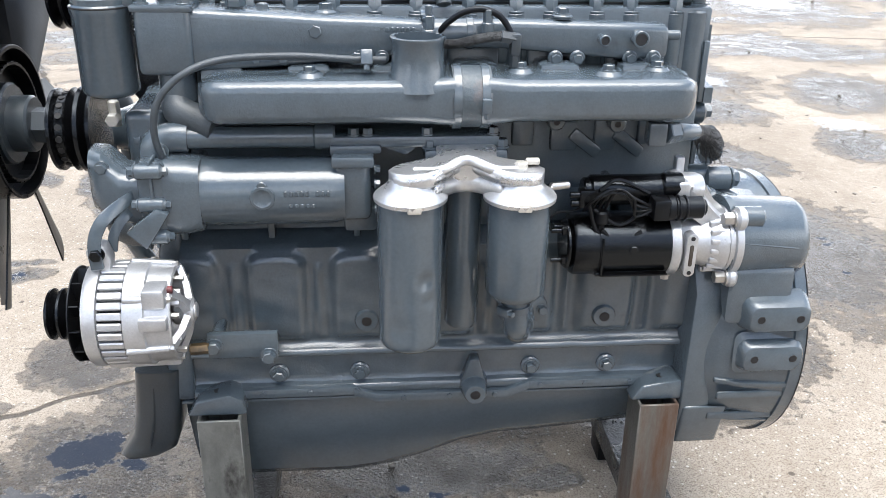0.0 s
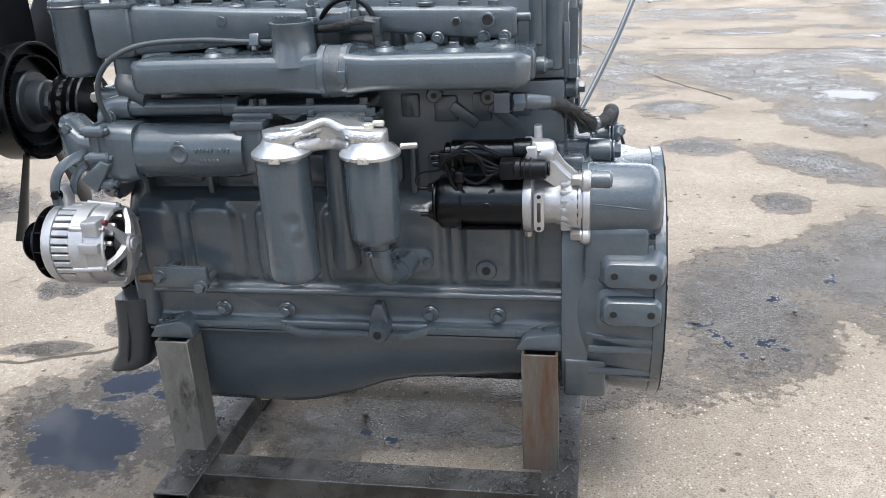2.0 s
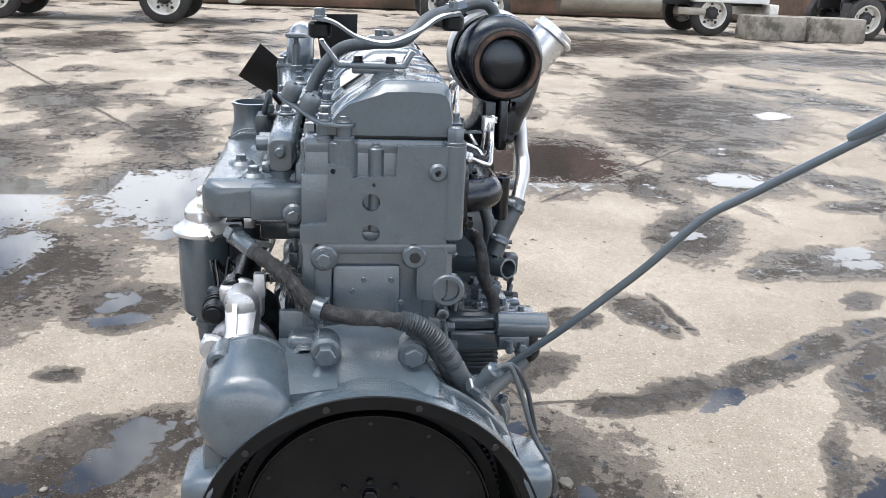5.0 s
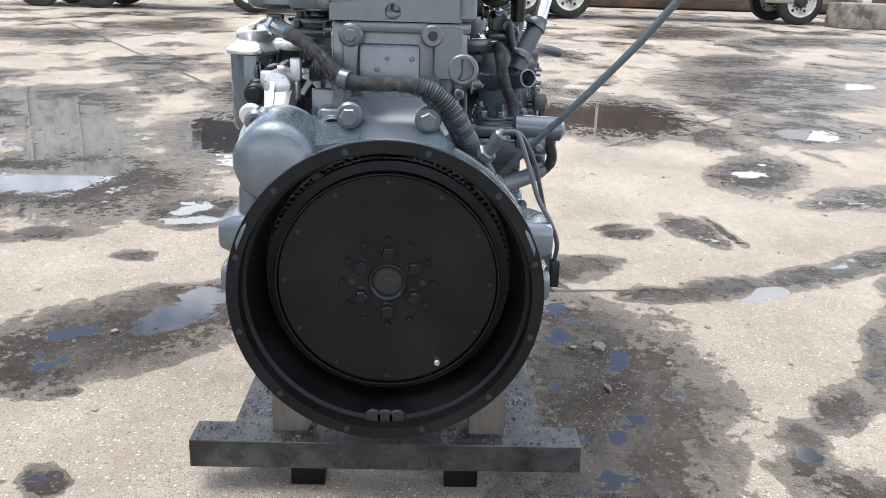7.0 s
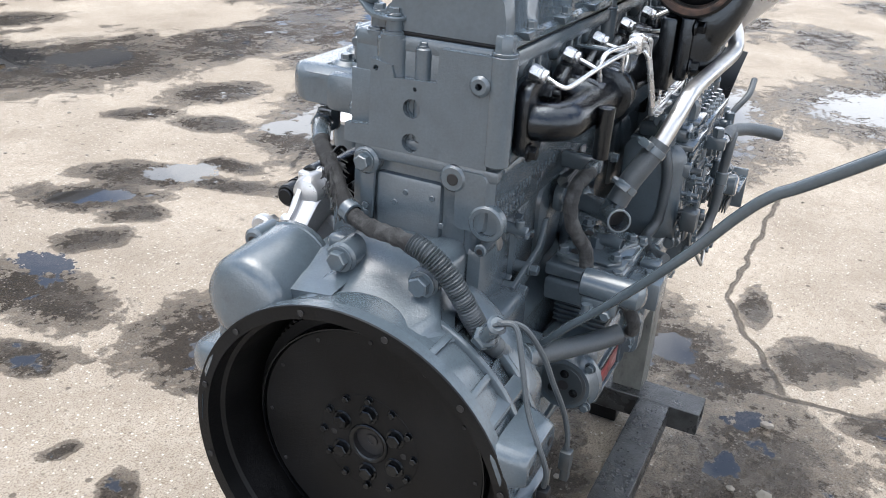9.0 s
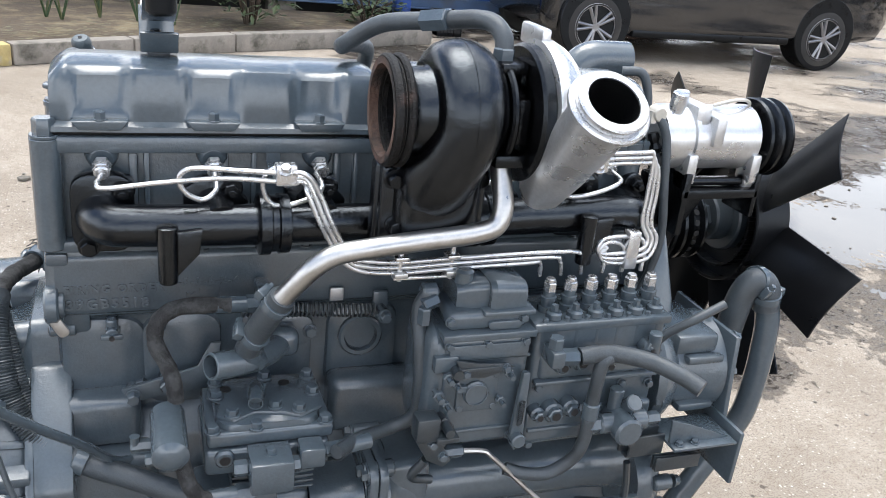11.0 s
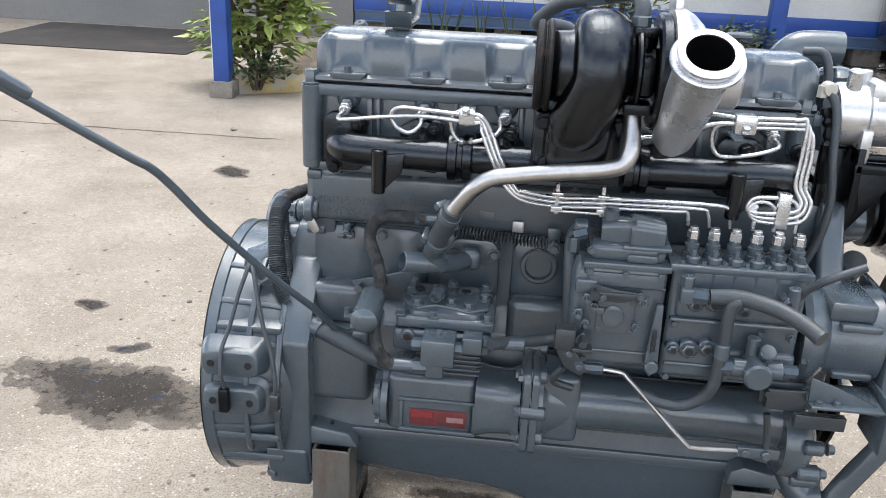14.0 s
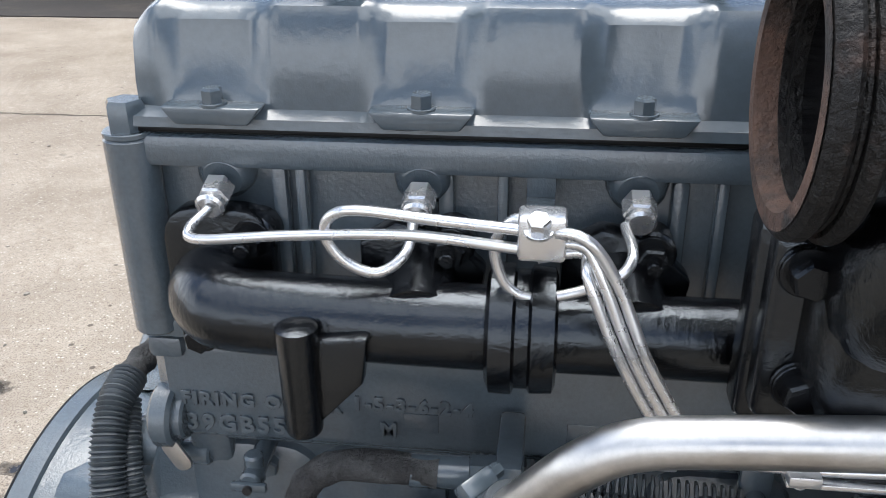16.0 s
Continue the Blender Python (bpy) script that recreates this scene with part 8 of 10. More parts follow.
part("end_plate", merged(prism([(0.10, 0.60), (0.27, 0.60), (0.31, 0.56), (0.325, 0.57), (0.31, 0.70), (0.30, 0.80), (0.12, 0.80)], "x", -0.640, -0.630, 0.003)), PAINT, PD)
for y, z in ((0.29, 0.73), (0.28, 0.79), (0.30, 0.62)):
    bolt(PD, (-0.640, y, z), (-1, 0, 0), 0.009, 0.010)
for a in (30, 80, 130, 200, 300, 350):
    c, s2 = math.cos(radians(a)), math.sin(radians(a))
    bolt(PD, (-0.500, 0.215 + 0.094 * c, 0.715 + 0.094 * s2), AX, 0.009, 0.010)
# control bracket and linkage
CB = part("control_bracket", merged(prism([(-0.497, 0.690), (-0.500, 0.646), (-0.622, 0.626), (-0.626, 0.640), (-0.54, 0.676)], "y", 0.350, 0.355, 0.001), box(-0.62, -0.50, 0.285, 0.372, 0.640, 0.645, 0.001), box(-0.632, -0.624, 0.27, 0.372, 0.56, 0.66, 0.002)), PAINT, ENG, "grey folded steel control bracket")
for x in (-0.515, -0.545):
    bolt(CB, (x, 0.36, 0.646), AZ, 0.006, 0.005)
LINK = part("control_linkage", box(-0.498, -0.428, 0.318, 0.324, 0.618, 0.660, 0.002), PAINT_DARK, ENG, "dark control linkage with a bent rod")
part("cheek_plate", box(-0.50, -0.436, 0.336, 0.342, 0.618, 0.655, 0.002), PAINT_DARK, LINK)
part("link_base", box(-0.490, -0.435, 0.322, 0.338, 0.614, 0.620, 0.001), PAINT_DARK, LINK)
part("pivot_pin", cyl((-0.436, 0.315, 0.646), (-0.436, 0.345, 0.646), 0.006, 10), PAINT_DARK, LINK)
for k in range(3):
    part("link_strip", box(-0.57, -0.485, 0.338 + 0.006 * k, 0.341 + 0.006 * k, 0.590, 0.616, 0.001), PAINT_DARK, LINK)
part("link_rod", tube([(-0.445, 0.33, 0.60), (-0.452, 0.33, 0.56), (-0.455, 0.33, 0.525)], 0.006, 8, 3), PAINT_DARK, LINK)
part("bent_rod", tube([(-0.155, 0.31, 0.648), (-0.19, 0.315, 0.646), (-0.205, 0.32, 0.636), (-0.26, 0.33, 0.582), (-0.312, 0.342, 0.532), (-0.328, 0.342, 0.524), (-0.38, 0.336, 0.522), (-0.42, 0.33, 0.520)], 0.0042, 8, 5), STEEL, LINK, "bare bent steel rod")
part("rod_end", merged(cyl((-0.12, 0.31, 0.648), (-0.158, 0.31, 0.648), 0.0095, 6, 0.002), cyl((-0.11, 0.30, 0.648), (-0.125, 0.30, 0.648), 0.012, 10, 0.002)), PAINT, LINK)
part("rod_clevis", merged(box(-0.48, -0.405, 0.324, 0.336, 0.510, 0.530, 0.003), cyl((-0.455, 0.32, 0.52), (-0.455, 0.345, 0.52), 0.009, 12, 0.002), cyl((-0.42, 0.32, 0.52), (-0.42, 0.342, 0.52), 0.008, 12, 0.002)), PAINT, LINK)
# auxiliary shaft tube, compressor flange, air compressor
AUX = part("drive_shaft_housing", merged(lathe((-0.020, 0.205, 0.520), (-1, 0, 0), [(0, 0.080), (0.004, 0.084), (0.040, 0.084), (0.044, 0.080), (0.055, 0.072), (0.10, 0.058), (0.14, 0.054), (0.40, 0.052), (0.46, 0.058), (0.48, 0.062)], 40), box(-0.13, -0.018, 0.14, 0.265, 0.455, 0.60, 0.014, 3), box(-0.48, -0.10, 0.12, 0.21, 0.45, 0.50, 0.012, 3)), PAINT_SMOOTH, ENG, "grey auxiliary drive shaft housing")
for y, z in ((0.262, 0.595), (0.285, 0.53), (0.272, 0.468), (0.17, 0.605)):
    part("lug", cyl((-0.066, y, z), (-0.018, y, z), 0.014, 16, 0.003), PAINT, AUX)
    bolt(AUX, (-0.018, y, z), AX, 0.010, 0.010)
part("front_bearing_cap", merged(lathe((-0.50, 0.235, 0.50), (-1, 0, 0), [(0, 0.070), (0.02, 0.075), (0.045, 0.066), (0.06, 0.045), (0.062, 0.02)], 32), cyl((-0.53, 0.29, 0.46), (-0.57, 0.29, 0.46), 0.016, 16, 0.003), cyl((-0.53, 0.27, 0.43), (-0.575, 0.27, 0.43), 0.014, 16, 0.003), cyl((-0.53, 0.30, 0.52), (-0.565, 0.30, 0.52), 0.014, 16, 0.003)), PAINT, AUX)
for y, z in ((0.29, 0.46), (0.27, 0.43), (0.30, 0.52)):
    bolt(AUX, (-0.572, y, z), (-1, 0, 0), 0.009, 0.010)
AC = part("air_compressor", merged(box(0.065, 0.235, 0.165, 0.272, 0.452, 0.578, 0.016, 3), loft([[(x, p, q) for p, q in rrect(0.222, 0.512, w, h, 0.03, 4)] for x, w, h in ((0.066, 0.062, 0.062), (0.04, 0.056, 0.056), (0.0, 0.054, 0.054), (-0.018, 0.062, 0.062))]), lathe((0.232, 0.228, 0.510), AX, [(0, 0.062), (0.012, 0.060), (0.020, 0.050), (0.028, 0.048)], 36)), PAINT, ENG, "grey air compressor with a red data plate")
part("rear_cover", merged(lathe((0.2595, 0.230, 0.510), AX, [(0, 0.040), (0.0015, 0.040), (0.002, 0.036)], 36), cyl((0.25, 0.23, 0.51), (0.262, 0.23, 0.51), 0.036, 32, 0.002)), PAINT_DARK, AC)
for k in range(3):
    a = radians(90 + 120 * k)
    bolt(AC, (0.262, 0.230 + 0.022 * math.cos(a), 0.510 + 0.022 * math.sin(a)), AX, 0.006, 0.003, BLACK)
bore(AC, (0.2625, 0.23, 0.51), AX, 0.010)
for k in range(4):
    a = radians(45 + 90 * k)
    bolt(AC, (0.248, 0.228 + 0.058 * math.cos(a), 0.510 + 0.056 * math.sin(a)), AX, 0.008, 0.008)
for x0, x1 in ((-0.036, -0.022), (-0.052, -0.038)):
    part("flange_plate", prism(rrect(0.215, 0.522, 0.076, 0.088, 0.022), "x", x0, x1, 0.002), PAINT, AC)
for z in (0.450, 0.594):
    bolt(AC, (-0.022, 0.272, z), AX, 0.010, 0.009)
part("plate_frame", merged(*[box(*q, 0.002) for q in ((0.062, 0.210, 0.270, 0.278, 0.524, 0.532), (0.062, 0.210, 0.270, 0.278, 0.458, 0.466), (0.202, 0.210, 0.270, 0.278, 0.466, 0.524), (0.062, 0.070, 0.270, 0.278, 0.466, 0.524))]), PAINT, AC)
RED_MARK = surface("bright_red_ink", (0.22, 0.022, 0.026), 0.5, 0.0, 0.2, (0.12, 0.02, 0.02), (0.5, 0.7), 200, 0.05, 60)
PALE_INK = surface("pale_worn_ink", (0.28, 0.16, 0.15), 0.5, 0.0, 0.2, (0.14, 0.05, 0.05), (0.5, 0.7), 200, 0.05, 60)
PL = part("data_plate", box(0.080, 0.190, 0.2725, 0.2745, 0.472, 0.508, 0.001), RED_PLATE, AC, "worn red data plate with pale bars")
part("red_mark", box(0.146, 0.186, 0.2746, 0.2750, 0.490, 0.504, 0), RED_MARK, PL)
part("pale_bar", box(0.086, 0.118, 0.2746, 0.2750, 0.484, 0.495, 0), PALE_INK, PL)
part("red_line", box(0.139, 0.1405, 0.2746, 0.2750, 0.475, 0.509, 0), RED_MARK, PL)
for k in range(6):
    z = 0.584 + 0.0095 * k
    part("cooling_fin", box(0.062, 0.182, 0.172, 0.268, z, z + 0.0038, 0.001), PAINT, AC)
part("fin_core", box(0.068, 0.176, 0.178, 0.262, 0.57, 0.65, 0.004), PAINT_DARK, AC)
HD = part("compressor_head", merged(box(0.045, 0.222, 0.160, 0.292, 0.640, 0.682, 0.008, 3), box(0.040, 0.218, 0.158, 0.288, 0.684, 0.708, 0.006, 3), loft([[(p, q, z) for p, q in rrect(0.13, 0.225, w, 0.06, 0.03, 5)] for z, w in ((0.708, 0.075), (0.716, 0.072), (0.718, 0.066))])), PAINT_SMOOTH, AC, "grey compressor head with unloader fittings")
part("valve_plate", prism([(0.062, 0.172), (0.120, 0.166), (0.205, 0.172), (0.214, 0.212), (0.196, 0.232), (0.204, 0.262), (0.180, 0.280), (0.150, 0.262), (0.112, 0.270), (0.088, 0.282), (0.052, 0.262), (0.050, 0.20)], "z", 0.717, 0.724, 0.003), PAINT, HD)
for x, y, z in ((0.062, 0.182, 0.724), (0.125, 0.176, 0.724), (0.198, 0.182, 0.724), (0.200, 0.218, 0.724), (0.182, 0.268, 0.724), (0.120, 0.256, 0.724), (0.088, 0.270, 0.724), (0.062, 0.228, 0.724), (0.052, 0.281, 0.708), (0.210, 0.281, 0.708), (0.150, 0.281, 0.708)):
    part("washer", cyl((x, y, z), (x, y, z + 0.0016), 0.0115, 18, 0.0005), PAINT, HD)
    bolt(HD, (x, y, z + 0.0016), AZ, 0.0088, 0.009)
part("air_elbow", merged(cyl((0.143, 0.225, 0.716), (0.143, 0.225, 0.744), 0.014, 6, 0.002), tube([(0.143, 0.225, 0.738), (0.146, 0.245, 0.742), (0.150, 0.268, 0.74)], 0.011, 14, 4, hollow=True)), PAINT, HD)
for x, y in ((0.185, 0.2), (0.098, 0.195)):
    bore(HD, (x, y, 0.7245), AZ, 0.009)
for x, z, r in ((0.195, 0.672, 0.014),):
    part("port", cyl((x, 0.288, z), (x, 0.300, z), r, 20, 0.003), PAINT, HD)
    bore(HD, (x, 0.3005, z), by, r * 0.55)
part("relief_block", merged(box(0.105, 0.165, 0.290, 0.345, 0.640, 0.690, 0.004), cyl((0.165, 0.315, 0.668), (0.185, 0.315, 0.668), 0.012, 6, 0.002), cyl((0.092, 0.315, 0.665), (0.107, 0.315, 0.665), 0.012, 6, 0.002)), PAINT, HD)
bolt(HD, (0.135, 0.318, 0.690), AZ, 0.007, 0.008)
part("air_fitting", merged(box(0.058, 0.094, 0.29, 0.325, 0.660, 0.692, 0.004), cyl((0.058, 0.306, 0.676), (0.02, 0.30, 0.675), 0.0105, 6, 0.002), cyl((0.022, 0.30, 0.675), (-0.015, 0.29, 0.672), 0.0125, 16, 0.002)), PAINT_SMOOTH, HD)
GVN = part("air_governor", merged(lathe((0.268, 0.240, 0.738), (0, 1, -0.04), [(0, 0.020), (0.003, 0.024), (0.095, 0.024), (0.100, 0.018), (0.104, 0.010)], 32), box(0.245, 0.288, 0.245, 0.305, 0.694, 0.720, 0.005), cyl((0.288, 0.262, 0.706), (0.318, 0.262, 0.706), 0.009, 6, 0.002), cyl((0.312, 0.262, 0.70), (0.312, 0.262, 0.722), 0.007, 10), cyl((0.288, 0.29, 0.700), (0.30, 0.29, 0.70), 0.009, 6, 0.002)), PAINT_SMOOTH, AC)
GVN.location += Vector((0, 0, -0.020))
part("governor_pipe", tube([(0.255, 0.31, 0.695), (0.245, 0.325, 0.66), (0.232, 0.325, 0.635), (0.218, 0.318, 0.625)], 0.011, 12, 5), HOSE_DARK, AC)
part("coolant_union", merged(cyl((0.225, 0.317, 0.624), (0.178, 0.312, 0.622), 0.013, 16, 0.002), cyl((0.182, 0.312, 0.622), (0.155, 0.31, 0.622), 0.015, 6, 0.002), box(0.125, 0.158, 0.288, 0.325, 0.605, 0.642, 0.005)), PAINT_SMOOTH, AC)
# braided hose from the gallery to the compressor
part("braided_hose", tube([(0.178, 0.205, 0.866), (0.215, 0.205, 0.868), (0.252, 0.206, 0.866), (0.276, 0.208, 0.848), (0.280, 0.213, 0.818), (0.266, 0.224, 0.788), (0.258, 0.236, 0.765), (0.256, 0.240, 0.738)], 0.0115, 14, 6, wave=lambda s: 1 + 0.05 * math.sin(s * 900)), HOSE_DARK, AC, "frayed braided hose")
part("hose_end", merged(cyl((0.20, 0.204, 0.866), (0.155, 0.20, 0.864), 0.0125, 16, 0.002), cyl((0.158, 0.20, 0.864), (0.135, 0.198, 0.863), 0.013, 6, 0.002), box(0.118, 0.138, 0.14, 0.21, 0.85, 0.878, 0.004)), PAINT_SMOOTH, AC)
part("return_spring", tube([(0.16 - 0.0011 * k + 0.0, 0.155 + 0.011 * math.cos(k * 1.05), 0.832 - 0.00008 * k + 0.011 * math.sin(k * 1.05)) for k in range(190)], 0.0016, 5, 1), PAINT_DARK, ENG, "long dark coil spring")
part("spring_post", merged(cyl((-0.058, 0.11, 0.818), (-0.058, 0.178, 0.818), 0.008, 12), box(-0.07, -0.045, 0.14, 0.15, 0.806, 0.846, 0.003)), PAINT, BLOCK)
bolt(BLOCK, (-0.058, 0.178, 0.818), by, 0.009, 0.010)

# harness in corrugated sleeve across the rear
wave = lambda s: 1 + 0.11 * math.sin(s * 1400)  # noqa: E731
HAR = part("harness_hose", tube([(0.362, -0.193, 0.895), (0.378, -0.180, 0.890), (0.397, -0.157, 0.879), (0.415, -0.132, 0.862), (0.438, -0.105, 0.838), (0.455, -0.072, 0.822), (0.478, -0.03, 0.822), (0.490, 0.02, 0.824), (0.493, 0.055, 0.818)], 0.0130, 14, 6, wave=lambda s: 1 + 0.08 * math.sin(s * 260) + 0.04 * math.sin(s * 610)), HOSE_DARK, ENG, "frayed grey battery cable hose")
part("corrugated_sleeve", tube([(0.492, 0.045, 0.822), (0.493, 0.075, 0.812), (0.490, 0.105, 0.786), (0.484, 0.130, 0.748), (0.474, 0.152, 0.706), (0.452, 0.172, 0.668), (0.420, 0.186, 0.640), (0.392, 0.194, 0.626)], 0.0155, 14, 34, wave=wave), HOSE, HAR, "grey corrugated plastic sleeve")
part("second_sleeve", tube([(0.488, 0.062, 0.806), (0.478, 0.094, 0.776), (0.468, 0.118, 0.736), (0.458, 0.14, 0.694), (0.44, 0.158, 0.66)], 0.011, 12, 34, wave=wave), HOSE, HAR)
part("lower_hose", tube([(0.40, 0.192, 0.630), (0.37, 0.204, 0.618), (0.32, 0.232, 0.612), (0.27, 0.272, 0.614), (0.235, 0.305, 0.622)], 0.0165, 14, 6), HOSE, HAR)
clamp(HAR, (0.386, 0.197, 0.624), Vector((-0.03, 0.01, -0.012)), 0.0185, 0.018, PAINT)
clamp(HAR, (0.450, -0.082, 0.825), (0.4, 1, -0.2), 0.0155, 0.018, PAINT_SMOOTH)
part("harness_fitting", merged(lathe((0.322, -0.2205, 0.9035), (0.045, 0.030, -0.009), [(0, 0.014), (0.004, 0.0165), (0.040, 0.0150), (0.054, 0.0142), (0.056, 0.012)], 20), cyl((0.322, -0.2205, 0.9035), (0.300, -0.232, 0.905), 0.0185, 6, 0.002), box(0.268, 0.300, -0.245, -0.215, 0.885, 0.925, 0.005)), PAINT, HAR)
fr = random.Random(5)
frays = []
for k in range(170):
    c = Vector((0.392 + 0.052 * (k / 170), -0.158 + 0.060 * (k / 170), 0.880 - 0.05 * (k / 170)))
    d = Vector((fr.uniform(-1, 1), fr.uniform(-1, 0.6), fr.uniform(-1, 0.7))).normalized()
    frays.append(tube([c, c + d * 0.015 + Vector((0.004, 0.004, -0.002)), c + d * fr.uniform(0.016, 0.026) + Vector((0.010, 0.010, -0.008))], 0.0010, 4, 3))
part("frayed_braid", merged(*frays), HOSE_DARK, HAR)
# speed sensor and its wires on the housing
SEN = part("speed_sensor", merged(cyl((0.492, 0.166, 0.700), (0.516, 0.195, 0.745), 0.0115, 16, 0.003), cyl((0.492, 0.166, 0.700), (0.500, 0.175, 0.714), 0.018, 6, 0.003), cyl((0.508, 0.185, 0.730), (0.519, 0.198, 0.750), 0.014, 16, 0.004)), PAINT_SMOOTH, ENG, "grey speed sensor with two wires and plugs")
part("wire", tube([(0.516, 0.196, 0.748), (0.512, 0.222, 0.748), (0.526, 0.242, 0.70), (0.540, 0.262, 0.64), (0.550, 0.285, 0.60), (0.548, 0.300, 0.560), (0.543, 0.298, 0.525)], 0.0042, 8, 6), HOSE, SEN)
part("wire", tube([(0.516, 0.196, 0.750), (0.500, 0.228, 0.745), (0.484, 0.256, 0.700), (0.470, 0.272, 0.650), (0.452, 0.286, 0.600), (0.444, 0.296, 0.555), (0.444, 0.298, 0.52)], 0.0042, 8, 6), HOSE, SEN)
part("plug", box(0.534, 0.554, 0.290, 0.308, 0.478, 0.528, 0.004), BLACK_PLASTIC, SEN, "black plastic plug")
part("plug", merged(box(0.436, 0.454, 0.290, 0.308, 0.492, 0.525, 0.003), box(0.432, 0.446, 0.292, 0.306, 0.466, 0.494, 0.003)), PAINT_DARK, SEN)
part("twine", merged(tube([(0.513, 0.205, 0.747), (0.524, 0.20, 0.752), (0.524, 0.187, 0.744)], 0.0025, 6, 4), tube([(0.506, 0.198, 0.738), (0.52, 0.208, 0.742), (0.527, 0.19, 0.736)], 0.0025, 6, 4)), HOSE, SEN)

# dipstick tube with a T handle
DIP = part("dipstick_tube", tube([(0.29, 0.165, 0.612), (0.318, 0.188, 0.612), (0.344, 0.207, 0.628), (0.378, 0.256, 0.692), (0.433, 0.330, 0.783), (0.500, 0.422, 0.905), (0.536, 0.474, 0.982), (0.555, 0.506, 1.021), (0.580, 0.545, 1.054), (0.690, 0.692, 1.192)], 0.0068, 14, 6), PAINT_SMOOTH, ENG, "long grey dipstick tube with a T handle")
g0, g1 = Vector((0.647, 0.640, 1.150)), Vector((0.708, 0.706, 1.218))
gd = (g1 - g0).normalized()
part("grip", lathe(g0, gd, [(0, 0.0075), (0.005, 0.0090), (0.010, 0.0098), (0.084, 0.0112), (0.093, 0.0150), (0.110, 0.0160), (0.1125, 0.0150), (0.1130, 0.0085), (0.1155, 0.0080), (0.1160, 0.0055), (0.121, 0.0050)], 28), PAINT_SMOOTH, DIP)
part("rod", cyl(g1 - gd * 0.01, (0.735, 0.737, 1.249), 0.0028, 10), STEEL, DIP)
part("t_handle", cyl((0.717, 0.732, 1.270), (0.750, 0.736, 1.225), 0.0056, 18, 0.001), PAINT_DARK, DIP, "dark grey T handle")

# air conditioning compressor on its bracket
ACC = part("ac_compressor", merged(lathe((-0.520, 0.105, 1.088), (-1, 0, 0), [(0, 0.030), (0.002, 0.050), (0.010, 0.054), (0.050, 0.055), (0.052, 0.059), (0.060, 0.059), (0.062, 0.055), (0.150, 0.054), (0.160, 0.056), (0.182, 0.056), (0.184, 0.04)], 48), box(-0.60, -0.57, 0.075, 0.15, 1.115, 1.15, 0.006), cyl((-0.545, 0.12, 1.12), (-0.545, 0.13, 1.168), 0.013, 18, 0.002), cyl((-0.568, 0.10, 1.12), (-0.568, 0.10, 1.165), 0.012, 18, 0.002), box(-0.62, -0.60, 0.14, 0.168, 1.085, 1.135, 0.004)), SILVER, ENG, "silver air conditioning compressor with a black clutch pulley")
for x in (-0.572, -0.70):
    part("mounting_ear", merged(box(x - 0.010, x + 0.010, 0.125, 0.165, 1.02, 1.072, 0.005), cyl((x - 0.010, 0.145, 1.02), (x + 0.010, 0.145, 1.02), 0.014, 16, 0.002)), SILVER, ACC)
part("clutch_pulley", lathe((-0.712, 0.105, 1.088), (-1, 0, 0), [(0, 0.04), (0.001, 0.066), (0.006, 0.068), (0.014, 0.056), (0.022, 0.068), (0.028, 0.068), (0.036, 0.056), (0.044, 0.068), (0.050, 0.066), (0.052, 0.040), (0.058, 0.036), (0.060, 0.002)], 52), BLACK, ACC, "black twin-groove clutch pulley")
part("clutch_wire", tube([(-0.62, 0.12, 1.145), (-0.66, 0.13, 1.158), (-0.70, 0.11, 1.148), (-0.71, 0.09, 1.12)], 0.003, 8, 5), PLATE, ACC)
part("bracket", merged(box(-0.715, -0.56, 0.09, 0.168, 0.995, 1.012, 0.003), box(-0.715, -0.705, 0.09, 0.168, 0.96, 1.04, 0.003), box(-0.575, -0.562, 0.05, 0.168, 0.93, 1.04, 0.003), cyl((-0.57, 0.145, 1.02), (-0.71, 0.145, 1.02), 0.007, 12), prism([(-0.70, 1.0), (-0.57, 1.0), (-0.535, 0.83), (-0.56, 0.80)], "y", 0.06, 0.08, 0.004)), BLACK, ACC, "black compressor mounting bracket")
part("belt_guard", prism([(-0.515, 1.03), (-0.575, 1.03), (-0.60, 0.92), (-0.555, 0.78), (-0.52, 0.78)], "y", 0.10, 0.125, 0.006), BLACK, ACC)
part("vent_hose", tube([(-0.495, 0.14, 1.14), (-0.515, 0.155, 1.10), (-0.520, 0.17, 1.02), (-0.530, 0.175, 0.94), (-0.522, 0.175, 0.87), (-0.50, 0.17, 0.80)], 0.0075, 10, 6), HOSE, ENG, "thin grey vent hose")
part("vent_fitting", merged(cyl((-0.500, 0.125, 1.135), (-0.500, 0.152, 1.135), 0.012, 14, 0.002), cyl((-0.49, 0.14, 1.12), (-0.49, 0.14, 1.14), 0.009, 6)), PLATE, ENG)
part("loop_pipe", tube([(-0.47, 0.06, 1.185), (-0.50, 0.075, 1.185), (-0.512, 0.085, 1.15), (-0.51, 0.09, 1.11)], 0.008, 10, 5), HOSE, ENG)
part("filler_cap", merged(cyl((-0.33, 0.04, 1.18), (-0.33, 0.04, 1.192), 0.026, 24, 0.003), cyl((-0.33, 0.04, 1.192), (-0.33, 0.04, 1.205), 0.010, 12)), PAINT, ENG)
part("wire_loom", tube([(-0.505, 0.13, 1.10), (-0.515, 0.14, 1.06), (-0.512, 0.15, 1.02), (-0.52, 0.14, 0.97)], 0.009, 8, 5, wave=lambda s: 1 + 0.3 * math.sin(s * 300)), BLACK_PLASTIC, ENG)

